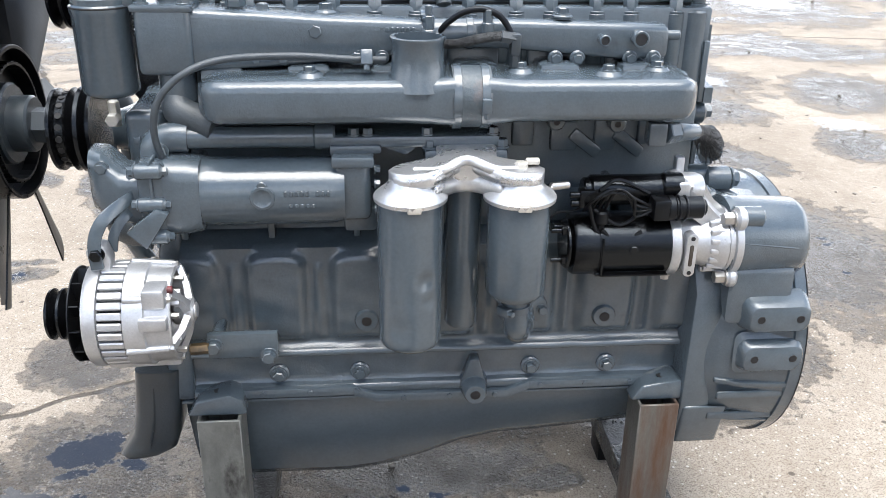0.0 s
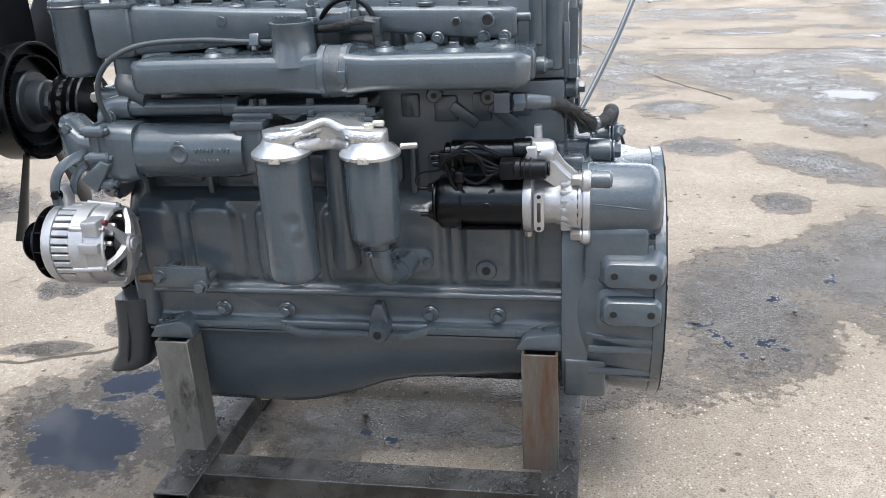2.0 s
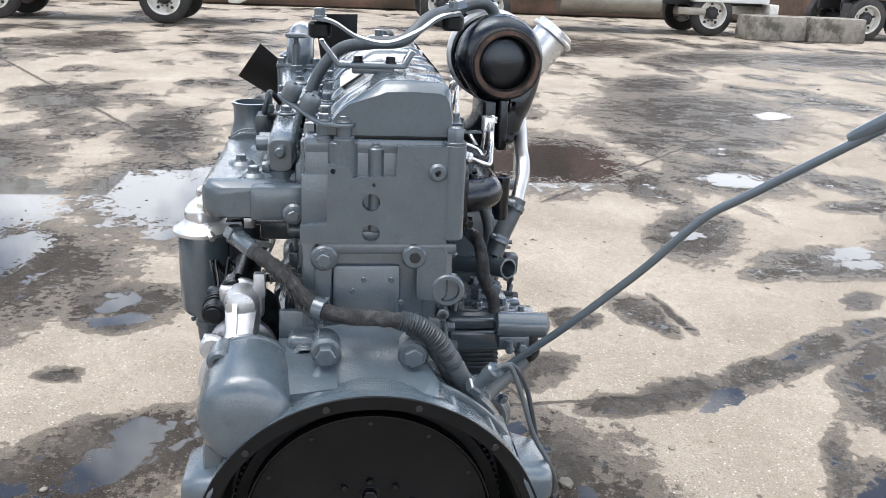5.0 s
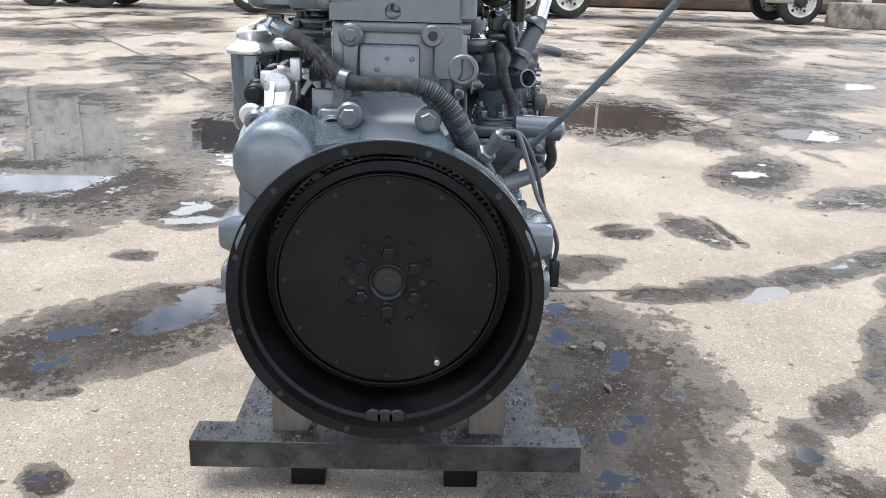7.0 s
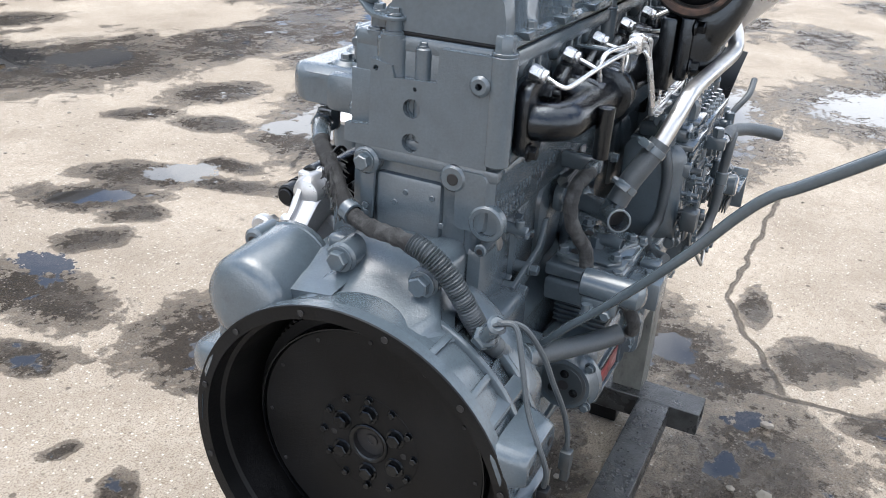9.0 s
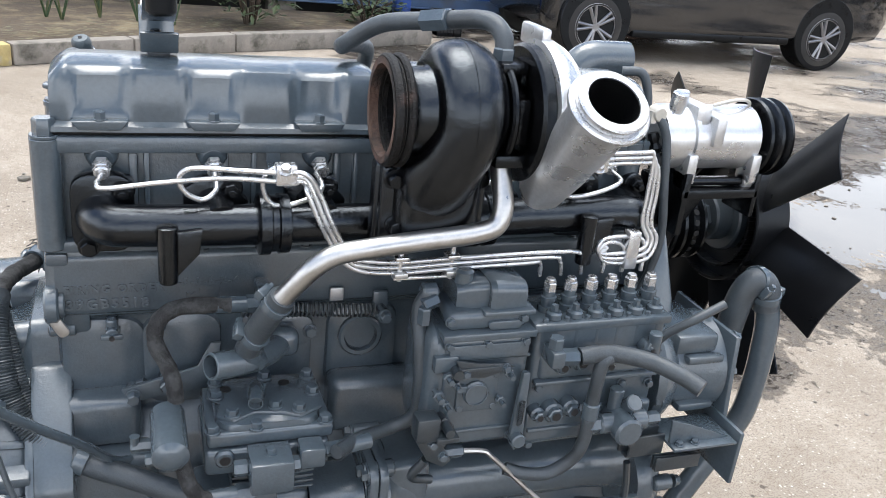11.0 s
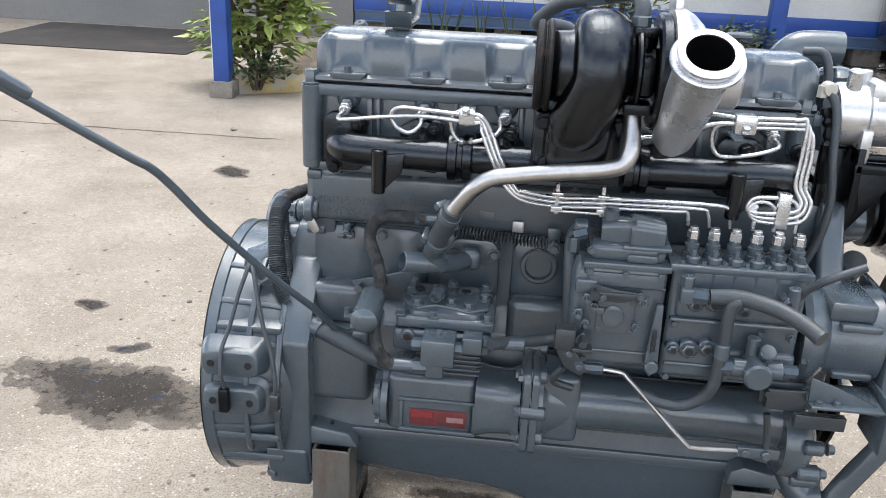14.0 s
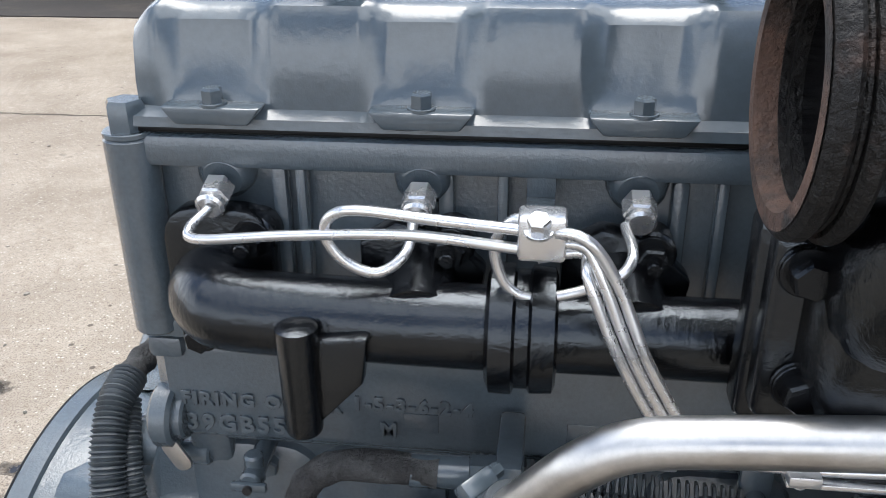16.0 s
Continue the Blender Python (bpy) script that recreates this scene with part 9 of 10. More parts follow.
# lower water pipe and hose at the front
LP = part("lower_water_pipe", tube([(-0.735, 0.225, 0.838), (-0.748, 0.232, 0.79), (-0.750, 0.238, 0.72), (-0.750, 0.238, 0.66), (-0.746, 0.236, 0.60), (-0.728, 0.232, 0.55), (-0.69, 0.228, 0.475), (-0.655, 0.224, 0.405), (-0.632, 0.222, 0.352), (-0.624, 0.221, 0.330)], 0.0215, 24, 6, hollow=True), PAINT_SMOOTH, ENG, "grey lower water pipe with a rubber bend")
part("rubber_bend", tube([(-0.642, 0.19, 0.675), (-0.668, 0.198, 0.682), (-0.688, 0.205, 0.712), (-0.692, 0.208, 0.78), (-0.698, 0.212, 0.835), (-0.715, 0.218, 0.862), (-0.734, 0.224, 0.850), (-0.742, 0.228, 0.81)], 0.0235, 24, 6), HOSE, LP, "grey rubber hose bend")
clamp(LP, (-0.738, 0.226, 0.834), (0.2, 0.1, 1), 0.0238, 0.013)
clamp(LP, (-0.716, 0.218, 0.862), (1, 0.2, 0.1), 0.0238, 0.013)
part("end_bead", ring((-0.6315, 0.222, 0.350), (-0.6275, 0.2215, 0.340), 0.0245, 0.020, 28, 0.002), PAINT_SMOOTH, LP)
part("lower_elbow", tube([(-0.54, 0.17, 0.42), (-0.56, 0.19, 0.375), (-0.59, 0.205, 0.352), (-0.62, 0.215, 0.36)], 0.030, 20, 5), PAINT, LP)

# ---- surroundings ----
WHITE = surface("white_painted_wall", (0.72, 0.72, 0.70), 0.6, 0.0, 0.06, (0.52, 0.50, 0.46), (0.6, 0.8), 60, 0.15, 1.5)
# grey lowered so the wall's colour holds the shadow under the canopy
GREY_WALL = surface("light_grey_panel", (0.22, 0.217, 0.212), 0.6, 0.0, 0.1, None, fine=60, bump=0.1, coarse=1.2)
BLUE = surface("blue_paint", (0.025, 0.075, 0.30), 0.45, 0.0, 0.2, (0.05, 0.07, 0.16), (0.55, 0.75), 80, 0.15, 5)
BLUE_GREY = surface("faded_blue_beam", (0.07, 0.12, 0.22), 0.5, 0.0, 0.2, (0.09, 0.10, 0.12), (0.5, 0.7), 80, 0.2, 4)
YELLOW = surface("worn_yellow_kerb", (0.42, 0.33, 0.14), 0.8, 0.0, 0.3, (0.34, 0.31, 0.27), (0.45, 0.58), 60, 0.5, 7)
KERB = surface("kerb_concrete", (0.24, 0.215, 0.185), 0.9, 0.0, 0.25, (0.075, 0.07, 0.055), (0.46, 0.62), 60, 0.6, 6)
SOIL = surface("dry_soil", (0.10, 0.075, 0.05), 0.95, 0.0, 0.4, (0.20, 0.16, 0.10), (0.5, 0.65), 50, 1.0, 6, dist=0.01)
MAT_BLACK = surface("dark_rubber_mat", (0.035, 0.03, 0.027), 0.9, 0.0, 0.3, (0.06, 0.05, 0.04), (0.5, 0.7), 90, 0.4, 3)
CAR_PAINT = surface("black_car_paint", (0.008, 0.009, 0.011), 0.12, 0.0, 0.1, None, fine=40, bump=0.0, coat=1.0)
RIM_GREY = surface("grey_alloy", (0.30, 0.30, 0.31), 0.35, 0.85, 0.1, None)
RIM_WHITE = surface("dirty_white_rim", (0.62, 0.60, 0.55), 0.5, 0.1, 0.15, (0.30, 0.26, 0.21), (0.5, 0.7), 40, 0.2, 6)
TRUCK_DARK = surface("dark_chassis", (0.02, 0.02, 0.021), 0.6, 0.2, 0.3, (0.07, 0.06, 0.05), (0.55, 0.75), 20, 0.2, 2)
TANK = surface("dull_tank_metal", (0.30, 0.28, 0.24), 0.5, 0.6, 0.2, (0.15, 0.12, 0.09), (0.5, 0.7), 20, 0.2, 2)
BANK = surface("brown_bank", (0.10, 0.07, 0.05), 0.95, 0.0, 0.45, (0.20, 0.12, 0.09), (0.45, 0.65), 3, 1.0, 0.8, dist=0.05)
GLASS_DARK = surface("dark_glass", (0.01, 0.012, 0.013), 0.06, 0.0, 0.1, None, bump=0.0)


def leaf_material(name, a, b):
    m, n, l, p = shader(name)
    rnd = n.new("ShaderNodeNewGeometry").outputs["Random Per Island"]
    l.new(blend(n, l, rnd, a, b), p.inputs["Base Color"])
    p.inputs["Roughness"].default_value = 0.5
    p.inputs["Subsurface Weight"].default_value = 0.0
    return m


LEAF_LIGHT = leaf_material("yellow_green_leaves", (0.15, 0.23, 0.045), (0.42, 0.47, 0.15))
LEAF_DARK = leaf_material("dark_green_leaves", (0.022, 0.05, 0.018), (0.085, 0.11, 0.05))
LEAF_DRY = leaf_material("dry_weeds", (0.06, 0.08, 0.03), (0.20, 0.16, 0.08))
BARK = surface("brown_stem", (0.07, 0.05, 0.035), 0.9, 0.0, 0.3)


def leaves(rng, count, centre, spread, size, ratio=0.5, droop=0.3, lobes=1):
    """Many small bent blades in an uneven cloud; lobes: blades fanned out from one stalk."""
    bm = bmesh.new()
    for _ in range(count):
        while True:
            o = Vector((rng.uniform(-1, 1), rng.uniform(-1, 1), rng.uniform(-1, 1)))
            if 0.15 < o.length < 1:
                break
        p = Vector(centre) + Vector((o.x * spread[0], o.y * spread[1], o.z * spread[2]))
        d0 = (Vector((o.x, o.y, 0.25)) + Vector((rng.uniform(-1, 1), rng.uniform(-1, 1), rng.uniform(-0.5, 0.7)))).normalized()
        for k in range(lobes):
            d = Matrix.Rotation((k - (lobes - 1) / 2) * 0.6, 3, "Z") @ d0
            s = size * rng.uniform(0.6, 1.25)
            side = d.cross(Vector((rng.uniform(-0.3, 0.3), rng.uniform(-0.3, 0.3), 1))).normalized() * s * ratio * 0.5
            mid = p + d * s * 0.5 - Vector((0, 0, 0.08 * s))
            tip = p + d * s - Vector((0, 0, droop * s))
            v = [bm.verts.new(q) for q in (p, mid + side, tip, mid - side)]
            bm.faces.new(v)
    return bm


def shrub(name, at, height, spread, count, size, mat, label, seed, lobes=1, ratio=0.5):
    rng = random.Random(seed)
    ob = thing(name, at, label, "shrub")
    at = Vector(at)
    for k in range(7):
        a = 2 * math.pi * k / 7
        top = at + Vector((spread[0] * 0.7 * math.cos(a), spread[1] * 0.7 * math.sin(a), height * rng.uniform(0.6, 0.95)))
        mid = at + (top - at) * 0.5 + Vector((0, 0, 0.08 * height))
        part("stem", tube([at + Vector((0.03 * math.cos(a), 0.03 * math.sin(a), -0.02)), mid, top], 0.008 + 0.006 * height, 6, 3), BARK, ob)
    for k in range(4):
        c = at + Vector((rng.uniform(-0.45, 0.45) * spread[0], rng.uniform(-0.45, 0.45) * spread[1], height * (0.30 + 0.17 * k)))
        cr = part("crown", leaves(rng, count // 4, c, (spread[0] * 0.75, spread[1] * 0.75, height * 0.26), size, ratio, 0.3, lobes), mat, ob, "", 0)
        cr["kind"] = "stuff"
    return ob


def wheel(parent, at, r, w, side, rim_mat, spokes):
    """A road wheel with its axle along y (side: which way it faces) or along x for a truck."""
    ax = Vector(side)
    at = Vector(at)
    tyre = part("tyre", lathe(at - ax * w / 2, ax, [(0, r * 0.62), (w * 0.06, r * 0.80), (w * 0.10, r * 0.94), (w * 0.22, r), (w * 0.78, r), (w * 0.90, r * 0.94), (w * 0.96, r * 0.80), (w * 0.97, r * 0.66), (w * 0.80, r * 0.62), (0, r * 0.62)], 48, cap=False), RUBBER, parent)
    rim = part("rim", lathe(at + ax * w * 0.05, ax, [(0, 0.002), (0, r * 0.20), (0.0, r * 0.55), (w * 0.38, r * 0.60), (w * 0.46, r * 0.66), (w * 0.46, r * 0.62), (w * 0.30, r * 0.585)], 40, cap=False), TRUCK_DARK if spokes else rim_mat, parent)
    _, u, v = across(ax)
    if spokes:
        for k in range(5):
            for off in (-0.16, 0.16):
                a = 2 * math.pi * k / 5 + off
                d = u * math.cos(a) + v * math.sin(a)
                part("spoke", tube([at + ax * w * 0.40 + d * r * 0.10, at + ax * w * 0.44 + d * r * 0.35, at + ax * w * 0.46 + d * r * 0.62], 0.018, 8, 3), rim_mat, parent)
        part("rim_lip", ring(at + ax * w * 0.42, at + ax * w * 0.49, r * 0.67, r * 0.60, 48, 0.003), rim_mat, parent)
        part("hub_cap", cyl(at + ax * w * 0.3, at + ax * w * 0.46, r * 0.13, 24, 0.004), rim_mat, parent)
    else:
        part("hub", lathe(at + ax * w * 0.05, ax, [(0, r * 0.24), (w * 0.35, r * 0.22), (w * 0.5, r * 0.14), (w * 0.52, 0.002)], 24), TRUCK_DARK, parent)
        for k in range(10):
            a = 2 * math.pi * k / 10
            d = u * math.cos(a) + v * math.sin(a)
            part("wheel_nut", cyl(at + ax * w * 0.05 + d * r * 0.32, at + ax * w * 0.18 + d * r * 0.32, 0.022, 6), TRUCK_DARK, parent)
            d = u * math.cos(a + 0.31) + v * math.sin(a + 0.31)
            if k % 2:
                # hand holes are dark discs on the rim, coloured as shade
                part("hand_hole", cyl(at + ax * w * 0.05 + d * r * 0.46, at + ax * w * 0.075 + d * r * 0.46, 0.035, 14), SHADE_AND_DARK, rim)
    return tyre


# site office with a blue skirt on a steel base
OFFICE = thing("site_office", (-1.5, -7.6, GZ), "white site office with blue stripe and raised steel base", "building")
part("wall", box(-6.5, 1.95, -9.5, -7.42, 0.44, 3.0, 0.01), WHITE, OFFICE)
part("stripe", box(-4.25, 1.95, -9.4, -7.405, 0.285, 0.455, 0.004), BLUE, OFFICE)
part("stripe_end", box(-6.5, -4.254, -9.4, -7.41, 0.285, 0.455, 0.004), WHITE, OFFICE)
part("base_beam", merged(box(-6.5, 1.95, -7.46, -7.40, 0.155, 0.17, 0.002), box(-6.5, 1.95, -7.46, -7.40, 0.268, 0.283, 0.002), box(-6.5, 1.95, -7.45, -7.43, 0.17, 0.268, 0.002)), BLUE_GREY, OFFICE)
# near-black block added as the shade beneath the raised office
part("underfloor_shade", box(-6.5, 1.95, -9.4, -7.8, 0.0, 0.28, 0.004), SHADE_AND_DARK, OFFICE)
for x in (-6.2, -5.0, -3.75, -1.4, 0.2, 1.7):
    part("support_block", box(x - 0.15, x + 0.15, -7.75, -7.5, GZ, 0.155, 0.01), KERB, OFFICE)
part("roof", box(-6.6, 2.05, -9.6, -7.3, 3.0, 3.1, 0.01), GREY_WALL, OFFICE)
OFFICE.location += Vector((0.10, -0.86, 0))
# open workshop bay beside it
single("workshop_wall", box(2.06, 9.6, -8.6, -8.25, GZ, 3.2, 0.01), GREY_WALL, "light grey workshop door and wall", "wall", "", "structure")
single("floor_mat", box(3.35, 5.6, -8.1, -6.5, GZ, GZ + 0.012, 0.004), MAT_BLACK, "dark rubber mat before the workshop door", "mat")
for x, y, w in ((2.36, -4.80, 0.06), (-2.48, -7.80, 0.08)):
    POST = thing("blue_post", (x, y, GZ), "blue painted square steel canopy post", "post", "canopy posts")
    part("shaft", box(x - w, x + w, y - w, y + w, GZ, 3.0, 0.004), BLUE, POST)
    part("base_plate", box(x - w * 1.5, x + w * 1.5, y - w * 1.5, y + w * 1.5, GZ, GZ + (0.125 if x > 0 else 0.012), 0.004), KERB, POST)
    if x > 0:
        part("edge_strip", box(x + w, x + w + 0.006, y + w - 0.02, y + w + 0.002, 0.1, 3.0, 0.001), WHITE, POST)


def kerb_run(x0, y0, x1, y1, mat, label):
    a, b = Vector((x0, y0, 0)), Vector((x1, y1, 0))
    d = (b - a).normalized()
    s = Vector((-d.y, d.x, 0)) * 0.07
    n = max(1, round((b - a).length / 1.0))
    ob = thing("kerb", (a + b) / 2 + Vector((0, 0, GZ)), label, "kerb", "", "structure")
    for k in range(n):
        p, q = a + (b - a) * k / n + d * 0.006, a + (b - a) * (k + 1) / n - d * 0.006
        part("kerb_stone", bevelled(loft([[w - s + Vector((0, 0, GZ)), w + s + Vector((0, 0, GZ)), w + s + Vector((0, 0, 0.115)), w - s + Vector((0, 0, 0.115))] for w in (p, q)]), 0.012), mat, ob)
    return ob


kerb_run(2.42, -4.88, 1.10, -5.55, YELLOW, "worn yellow painted concrete kerb round a planting bed")
kerb_run(1.10, -5.55, -0.55, -6.36, KERB, "grey concrete kerb round a planting bed")
kerb_run(-0.55, -6.36, -2.6, -7.18, KERB, "grey concrete kerb beside the site office")
single("soil_bed", prism([(2.38, -4.98), (1.10, -5.63), (-0.55, -6.44), (-2.6, -7.26), (-2.6, -8.2), (2.0, -8.2)], "z", GZ, 0.07, 0.01), SOIL, "dry soil planting bed", "soil", "", "structure")
shrub("broadleaf_shrub", (2.20, -5.18, 0.05), 1.02, (0.56, 0.36), 620, 0.14, LEAF_LIGHT, "yellow-green shrub with lobed leaves by a blue post", 3, lobes=3, ratio=0.42)
shrub("low_shrub", (2.14, -4.92, 0.02), 0.28, (0.26, 0.12), 300, 0.07, LEAF_DARK, "low dark green weed against the kerb", 4)
shrub("dark_shrub", (-0.80, -7.15, 0.05), 1.4, (0.6, 0.4), 1300, 0.12, LEAF_DARK, "dense dark green shrub before a white wall", 5, ratio=0.35)
shrub("low_shrub", (-2.05, -7.55, 0.05), 0.38, (0.36, 0.25), 320, 0.09, LEAF_DARK, "low green bush beside a blue post", 6)
shrub("low_shrub", (-2.9, -7.95, GZ), 0.22, (0.12, 0.1), 120, 0.07, LEAF_DARK, "small green weed beside a black crate", 8)
rng = random.Random(11)
for k, x in enumerate((1.25, 0.85, 0.72, 0.42, 0.1, -0.2)):
    at = Vector((x + 0.1, -7.1 + 0.1 * (k % 3), 0.06))
    ob = thing("spiky_plant", at, "thin spiky green plant before a white wall", "plant", "spiky plants")
    for j in range(6):
        a = rng.uniform(0, 6.28)
        top = at + Vector((0.16 * math.cos(a), 0.1 * math.sin(a), rng.uniform(0.45, 0.72)))
        mid = at + (top - at) * 0.5 + Vector((0.02 * math.cos(a), 0.0, 0.06))
        part("blade", tube([at, mid, top], 0.011, 5, 4, wave=lambda s: max(0.08, 1 - s * 1.4)), LEAF_DRY if j % 3 == 0 else LEAF_DARK, ob)
weed = leaves(random.Random(21), 900, (0, 0, 0), (1, 1, 1), 0.07, 0.3)
for v in weed.verts:
    x = 2.2 - (v.co.x + 1.1) / 2.2 * 4.5
    base = -5.05 - (2.2 - x) * 0.52
    v.co = Vector((x, base - 0.35 + v.co.y * 0.28, 0.11 + v.co.z * 0.06))
single("weeds", weed, LEAF_DRY, "dry weeds and fallen leaves on the soil bed", "weeds", "", "stuff", 0)
CRATE = thing("milk_crate", (-3.05, -6.98, GZ), "black plastic crate on the ground", "crate")
part("shell", merged(box(-3.19, -2.91, -6.86, -6.85, GZ, 0.22, 0.003), box(-3.19, -3.18, -7.13, -6.86, GZ, 0.22, 0.003), box(-2.92, -2.91, -7.13, -6.86, GZ, 0.22, 0.003), box(-3.19, -2.91, -7.14, -7.13, GZ, 0.22, 0.003), box(-3.19, -2.91, -7.13, -6.86, GZ, 0.0, 0.003)), BLACK_PLASTIC, CRATE)
# crate openings as plates: inner shade painted dark, top row wall-grey as if see-through
for k in range(7):
    for j in range(4):
        x, z = -3.165 + 0.0385 * k, 0.005 + 0.047 * j
        if j < 3 or k not in (2, 3, 4):
            piece("painted_gap", 0, lambda: box(-0.014, 0.014, -0.017, 0.017, -0.001, 0.001, 0, 1), GREY_WALL if (j == 3) else SHADE_AND_DARK, CRATE, (x + 0.01, -6.8495, z + 0.012), by)
part("pale_label", box(-3.12, -2.98, -6.8495, -6.848, 0.185, 0.21, 0.001), PLATE, CRATE)
CRATE.location += Vector((0.05, -0.80, 0))

# parked dark car
CAR = thing("parked_car", (-5.6, -6.85, GZ), "black sport utility car with grey alloy wheels", "car")
rows = []
for x, z0, z1, w in ((-3.52, 0.42, 0.72, 0.62), (-3.56, 0.28, 0.84, 0.80), (-3.64, 0.24, 0.94, 0.87), (-4.3, 0.24, 1.02, 0.90), (-4.75, 0.24, 1.06, 0.91), (-7.3, 0.26, 1.10, 0.91), (-7.75, 0.3, 1.08, 0.86), (-7.95, 0.42, 0.98, 0.74)):
    rows.append([(x, -6.85 + p, q) for p, q in rrect(0, (z0 + z1) / 2, w, (z1 - z0) / 2, 0.10, 4)])
part("body", loft(rows), CAR_PAINT, CAR)
rows = []
for x, z1, w in ((-4.72, 1.02, 0.78), (-5.35, 1.52, 0.66), (-5.8, 1.62, 0.64), (-6.9, 1.60, 0.62), (-7.55, 1.40, 0.62), (-7.8, 1.04, 0.72)):
    rows.append([(x, -6.85 + p, q) for p, q in ((-0.82, 1.0), (0.82, 1.0), (w, z1), (-w, z1))])
part("cabin", bevelled(loft(rows), 0.03), GLASS_DARK, CAR, "dark tinted cabin")
for x in (-4.05, -6.95):
    part("wheel_arch", cyl((x, -6.2, 0.36), (x, -5.935, 0.36), 0.40, 40, 0.01), BLACK_PLASTIC, CAR)
    wh = part("wheel", cyl((x, -6.15, 0.33), (x, -6.1, 0.33), 0.20, 24), TRUCK_DARK, CAR)
    wheel(wh, (x, -6.04, GZ + 0.35), 0.35, 0.24, (0, 1, 0), RIM_GREY, True)
    wh = part("wheel", cyl((x, -7.6, 0.33), (x, -7.55, 0.33), 0.20, 24), TRUCK_DARK, CAR)
    wheel(wh, (x, -7.66, GZ + 0.35), 0.35, 0.24, (0, -1, 0), RIM_GREY, True)
part("sill", box(-6.5, -4.5, -6.1, -5.95, 0.22, 0.32, 0.03), BLACK_PLASTIC, CAR)
part("tail_light", box(-7.90, -7.70, -6.22, -6.0, 0.80, 0.92, 0.02), RED_PLATE, CAR, "red tail light")
part("side_marker", box(-3.78, -3.68, -5.985, -5.955, 0.70, 0.74, 0.005), BRASS, CAR, "amber side marker")
for x in (-5.5, -6.4):
    part("door_handle", box(x - 0.09, x + 0.09, -5.95, -5.92, 0.86, 0.89, 0.008), CAR_PAINT, CAR)
CAR.location += Vector((-0.10, -0.62, 0))


# lorries across the far end of the yard
def lorry(x, y_front, y_back, axles, label, cab_mat):
    ob = thing("lorry", (x, (y_front + y_back) / 2, GZ), label, "lorry", "parked lorries")
    s = 1 if y_front > y_back else -1
    lo, hi = sorted((y_front, y_back))
    part("chassis", merged(box(x - 0.5, x - 0.38, lo, hi, 0.68, 0.92, 0.01), box(x - 1.6, x - 1.48, lo, hi, 0.68, 0.92, 0.01)), TRUCK_DARK, ob)
    part("cab", bevelled(prism([(y_front, 0.75), (y_front - s * 1.9, 0.75), (y_front - s * 2.1, 1.3), (y_front - s * 2.6, 1.4), (y_front - s * 2.6, 3.1), (y_front - s * 0.9, 3.1), (y_front - s * 0.4, 1.9), (y_front, 1.8)], "x", x - 2.2, x, 0.05), 0.0), cab_mat, ob)
    part("step", box(x - 0.35, x + 0.02, min(y_front - s * 1.6, y_front - s * 2.3), max(y_front - s * 1.6, y_front - s * 2.3), 0.45, 0.62, 0.02), TANK, ob)
    part("bumper", box(x - 2.3, x + 0.02, min(y_front, y_front + s * 0.25), max(y_front, y_front + s * 0.25), 0.42, 0.75, 0.04), RIM_WHITE, ob)
    a, b = sorted((y_front - s * 2.7, y_front - s * 5.2))
    part("fuel_tank", lathe((x - 0.3, a, 0.72), (0, 1, 0), [(0, 0.26), (0.02, 0.31), (b - a - 0.02, 0.31), (b - a, 0.26)], 28), TANK, ob, "dull metal fuel tank")
    for y in axles:
        for xx, sd in ((x - 0.17, (1, 0, 0)), (x - 2.0, (-1, 0, 0))):
            wh = part("wheel", cyl((xx - 0.1, y, 0.50), (xx + 0.1, y, 0.50), 0.15, 16), TRUCK_DARK, ob)
            wheel(wh, (xx, y, GZ + 0.52), 0.52, 0.30, sd, RIM_WHITE, False)
        part("axle", cyl((x - 2.0, y, 0.5), (x - 0.2, y, 0.5), 0.08, 12), TRUCK_DARK, ob)
    c = sorted((y_back, y_back + s * 0.06))
    part("mud_flap", box(x - 0.45, x - 0.05, c[0], c[1], 0.22, 0.85, 0.004), RUBBER, ob)
    part("load_bed", box(x - 2.1, x - 0.05, min(y_back, y_front - s * 2.9), max(y_back, y_front - s * 2.9), 1.0, 1.12, 0.02), TRUCK_DARK, ob)
    return ob


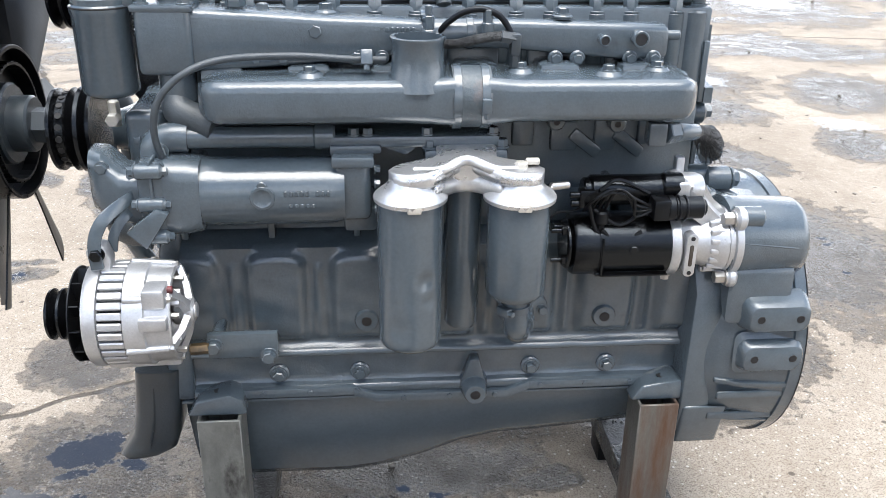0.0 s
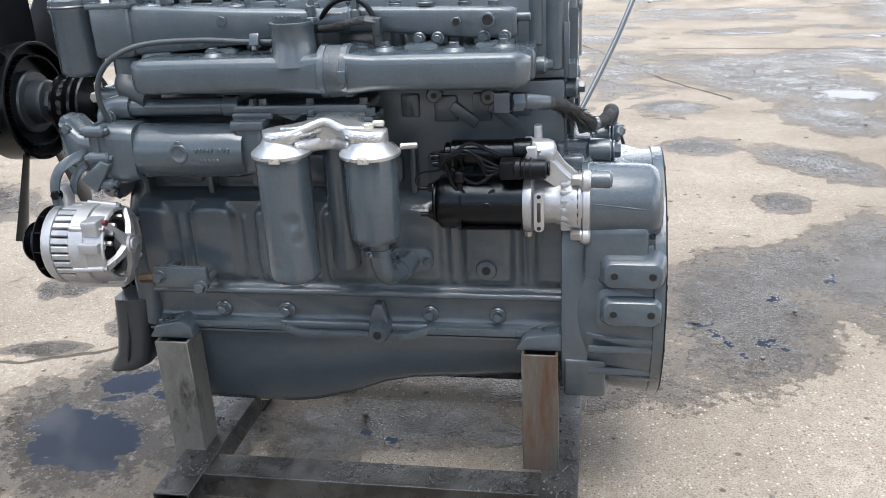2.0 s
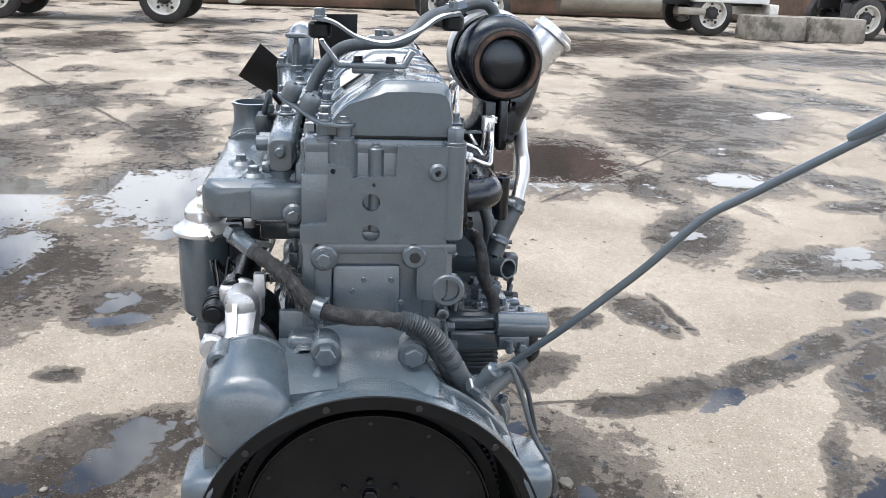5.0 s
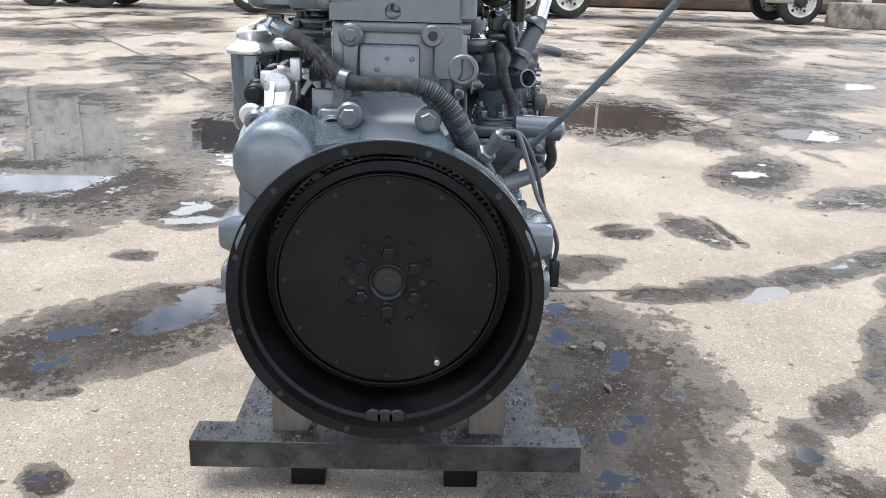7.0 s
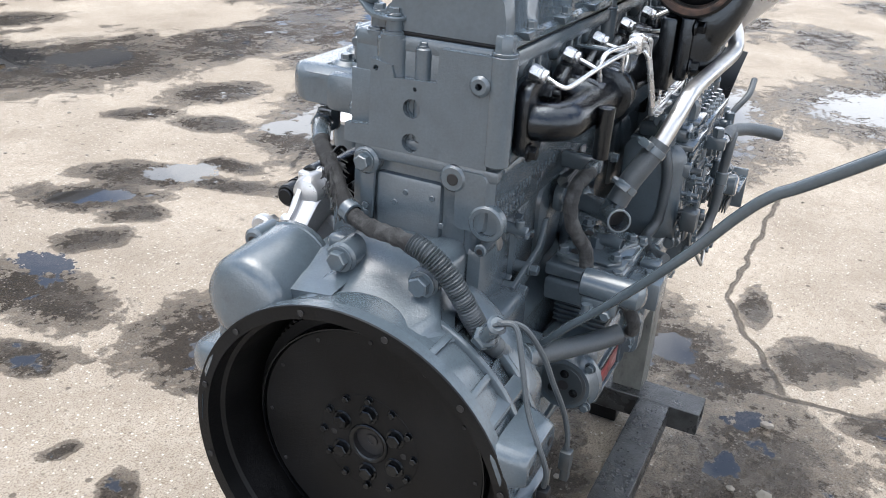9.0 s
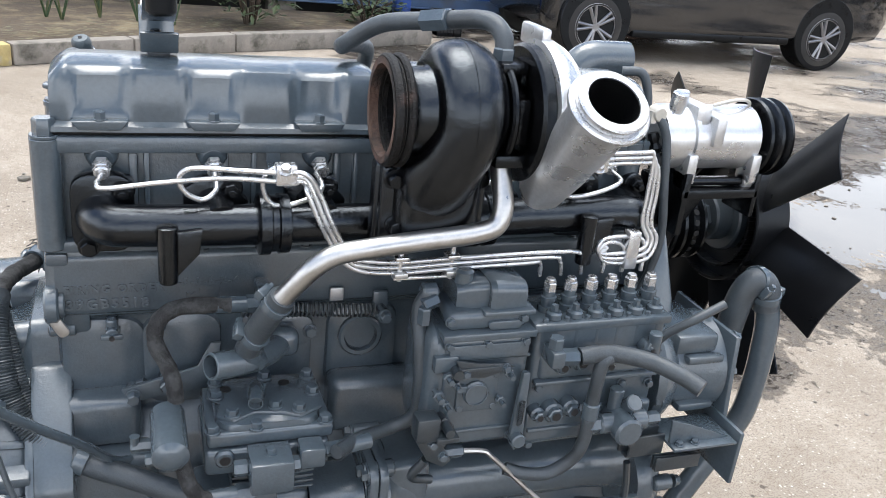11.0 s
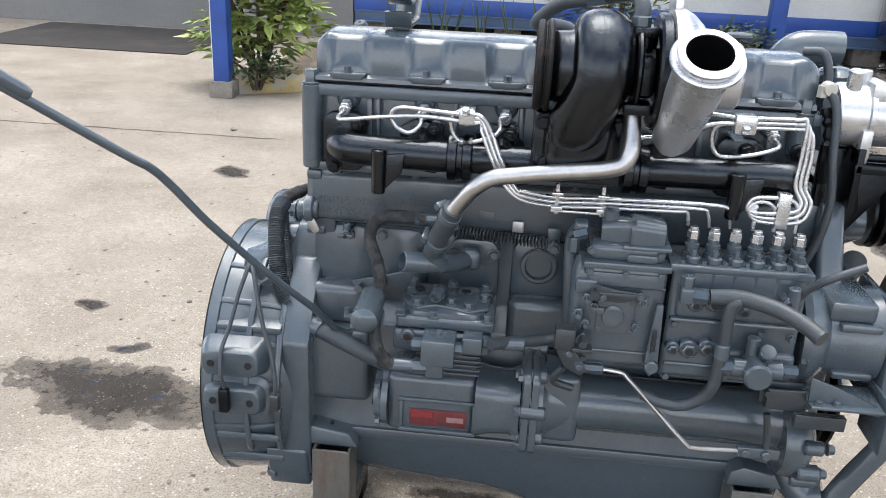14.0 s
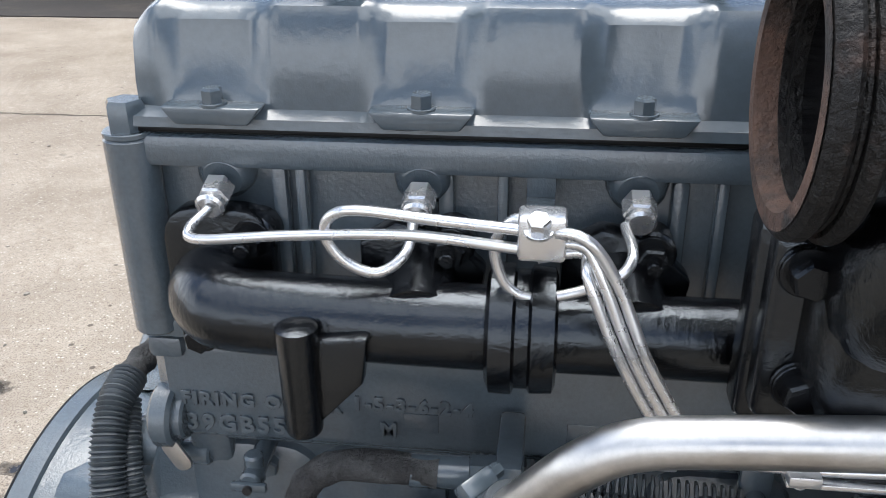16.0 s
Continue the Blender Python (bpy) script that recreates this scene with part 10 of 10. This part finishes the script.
def added_body(ob, x, y0, y1, mat):
    """An unseen box body, added for puddle reflections, with upright stakes along its side."""
    part("added_body", box(x - 2.15, x - 0.04, y0, y1, 1.12, 3.7, 0.03), mat, ob)
    for share in (0.16, 0.42, 0.93):
        y = y0 + (y1 - y0) * share
        part("added_stake", box(x - 0.06, x + 0.02, y - 0.03, y + 0.03, 1.0, 3.6, 0.01), RIM_WHITE, ob)


added_body(lorry(-19.0, 10.3, 1.8, (8.9, 3.4, 2.3), "parked lorry with white wheels and an added, unseen dull box body", WHITE), -19.0, 1.9, 7.5, BANK)
added_body(lorry(-17.4, -2.4, -9.6, (-3.72, -7.1, -8.35), "parked lorry with dirty white wheels and an added, unseen pale box body", TRUCK_DARK), -17.4, -9.5, -5.2, RIM_WHITE)
lorry(-19.0, 21.5, 12.4, (20.0, 14.0, 12.9), "parked lorry far across the yard", WHITE)
for y in (10.15, 11.65):
    single("concrete_block", bevelled(prism([(y - 0.72, GZ), (y + 0.72, GZ), (y + 0.68, 0.52), (y - 0.68, 0.52)], "x", -18.9, -18.1, 0.04), 0.0), KERB, "worn pale concrete barrier block", "barrier", "barrier blocks")
single("earth_bank", prism([(-45, GZ), (45, GZ), (45, 1.3), (20, 1.7), (0, 1.4), (-20, 1.8), (-45, 1.4)], "x", -30, -26, 0.2), BANK, "brown earth bank behind the lorries", "bank", "", "structure")
debris = bmesh.new()
rng = random.Random(31)
for k in range(420):
    if k < 300:
        x, y, s = rng.uniform(-4.5, 3.0), rng.uniform(-3.5, 5.5), rng.uniform(0.004, 0.011)
    else:
        x, y, s = rng.uniform(-22, 8), rng.uniform(-5, 14), rng.uniform(0.01, 0.03)
    r = bmesh.ops.create_icosphere(debris, subdivisions=1, radius=s, matrix=Matrix.Translation((x, y, GZ + s * 0.3)) @ Matrix.Rotation(rng.uniform(0, 6), 4, "Z") @ Matrix.Diagonal((1.0, rng.uniform(0.4, 1.6), 0.5, 1)))
single("gravel", debris, KERB, "loose gravel and grit on the concrete", "gravel", "", "stuff", 0)
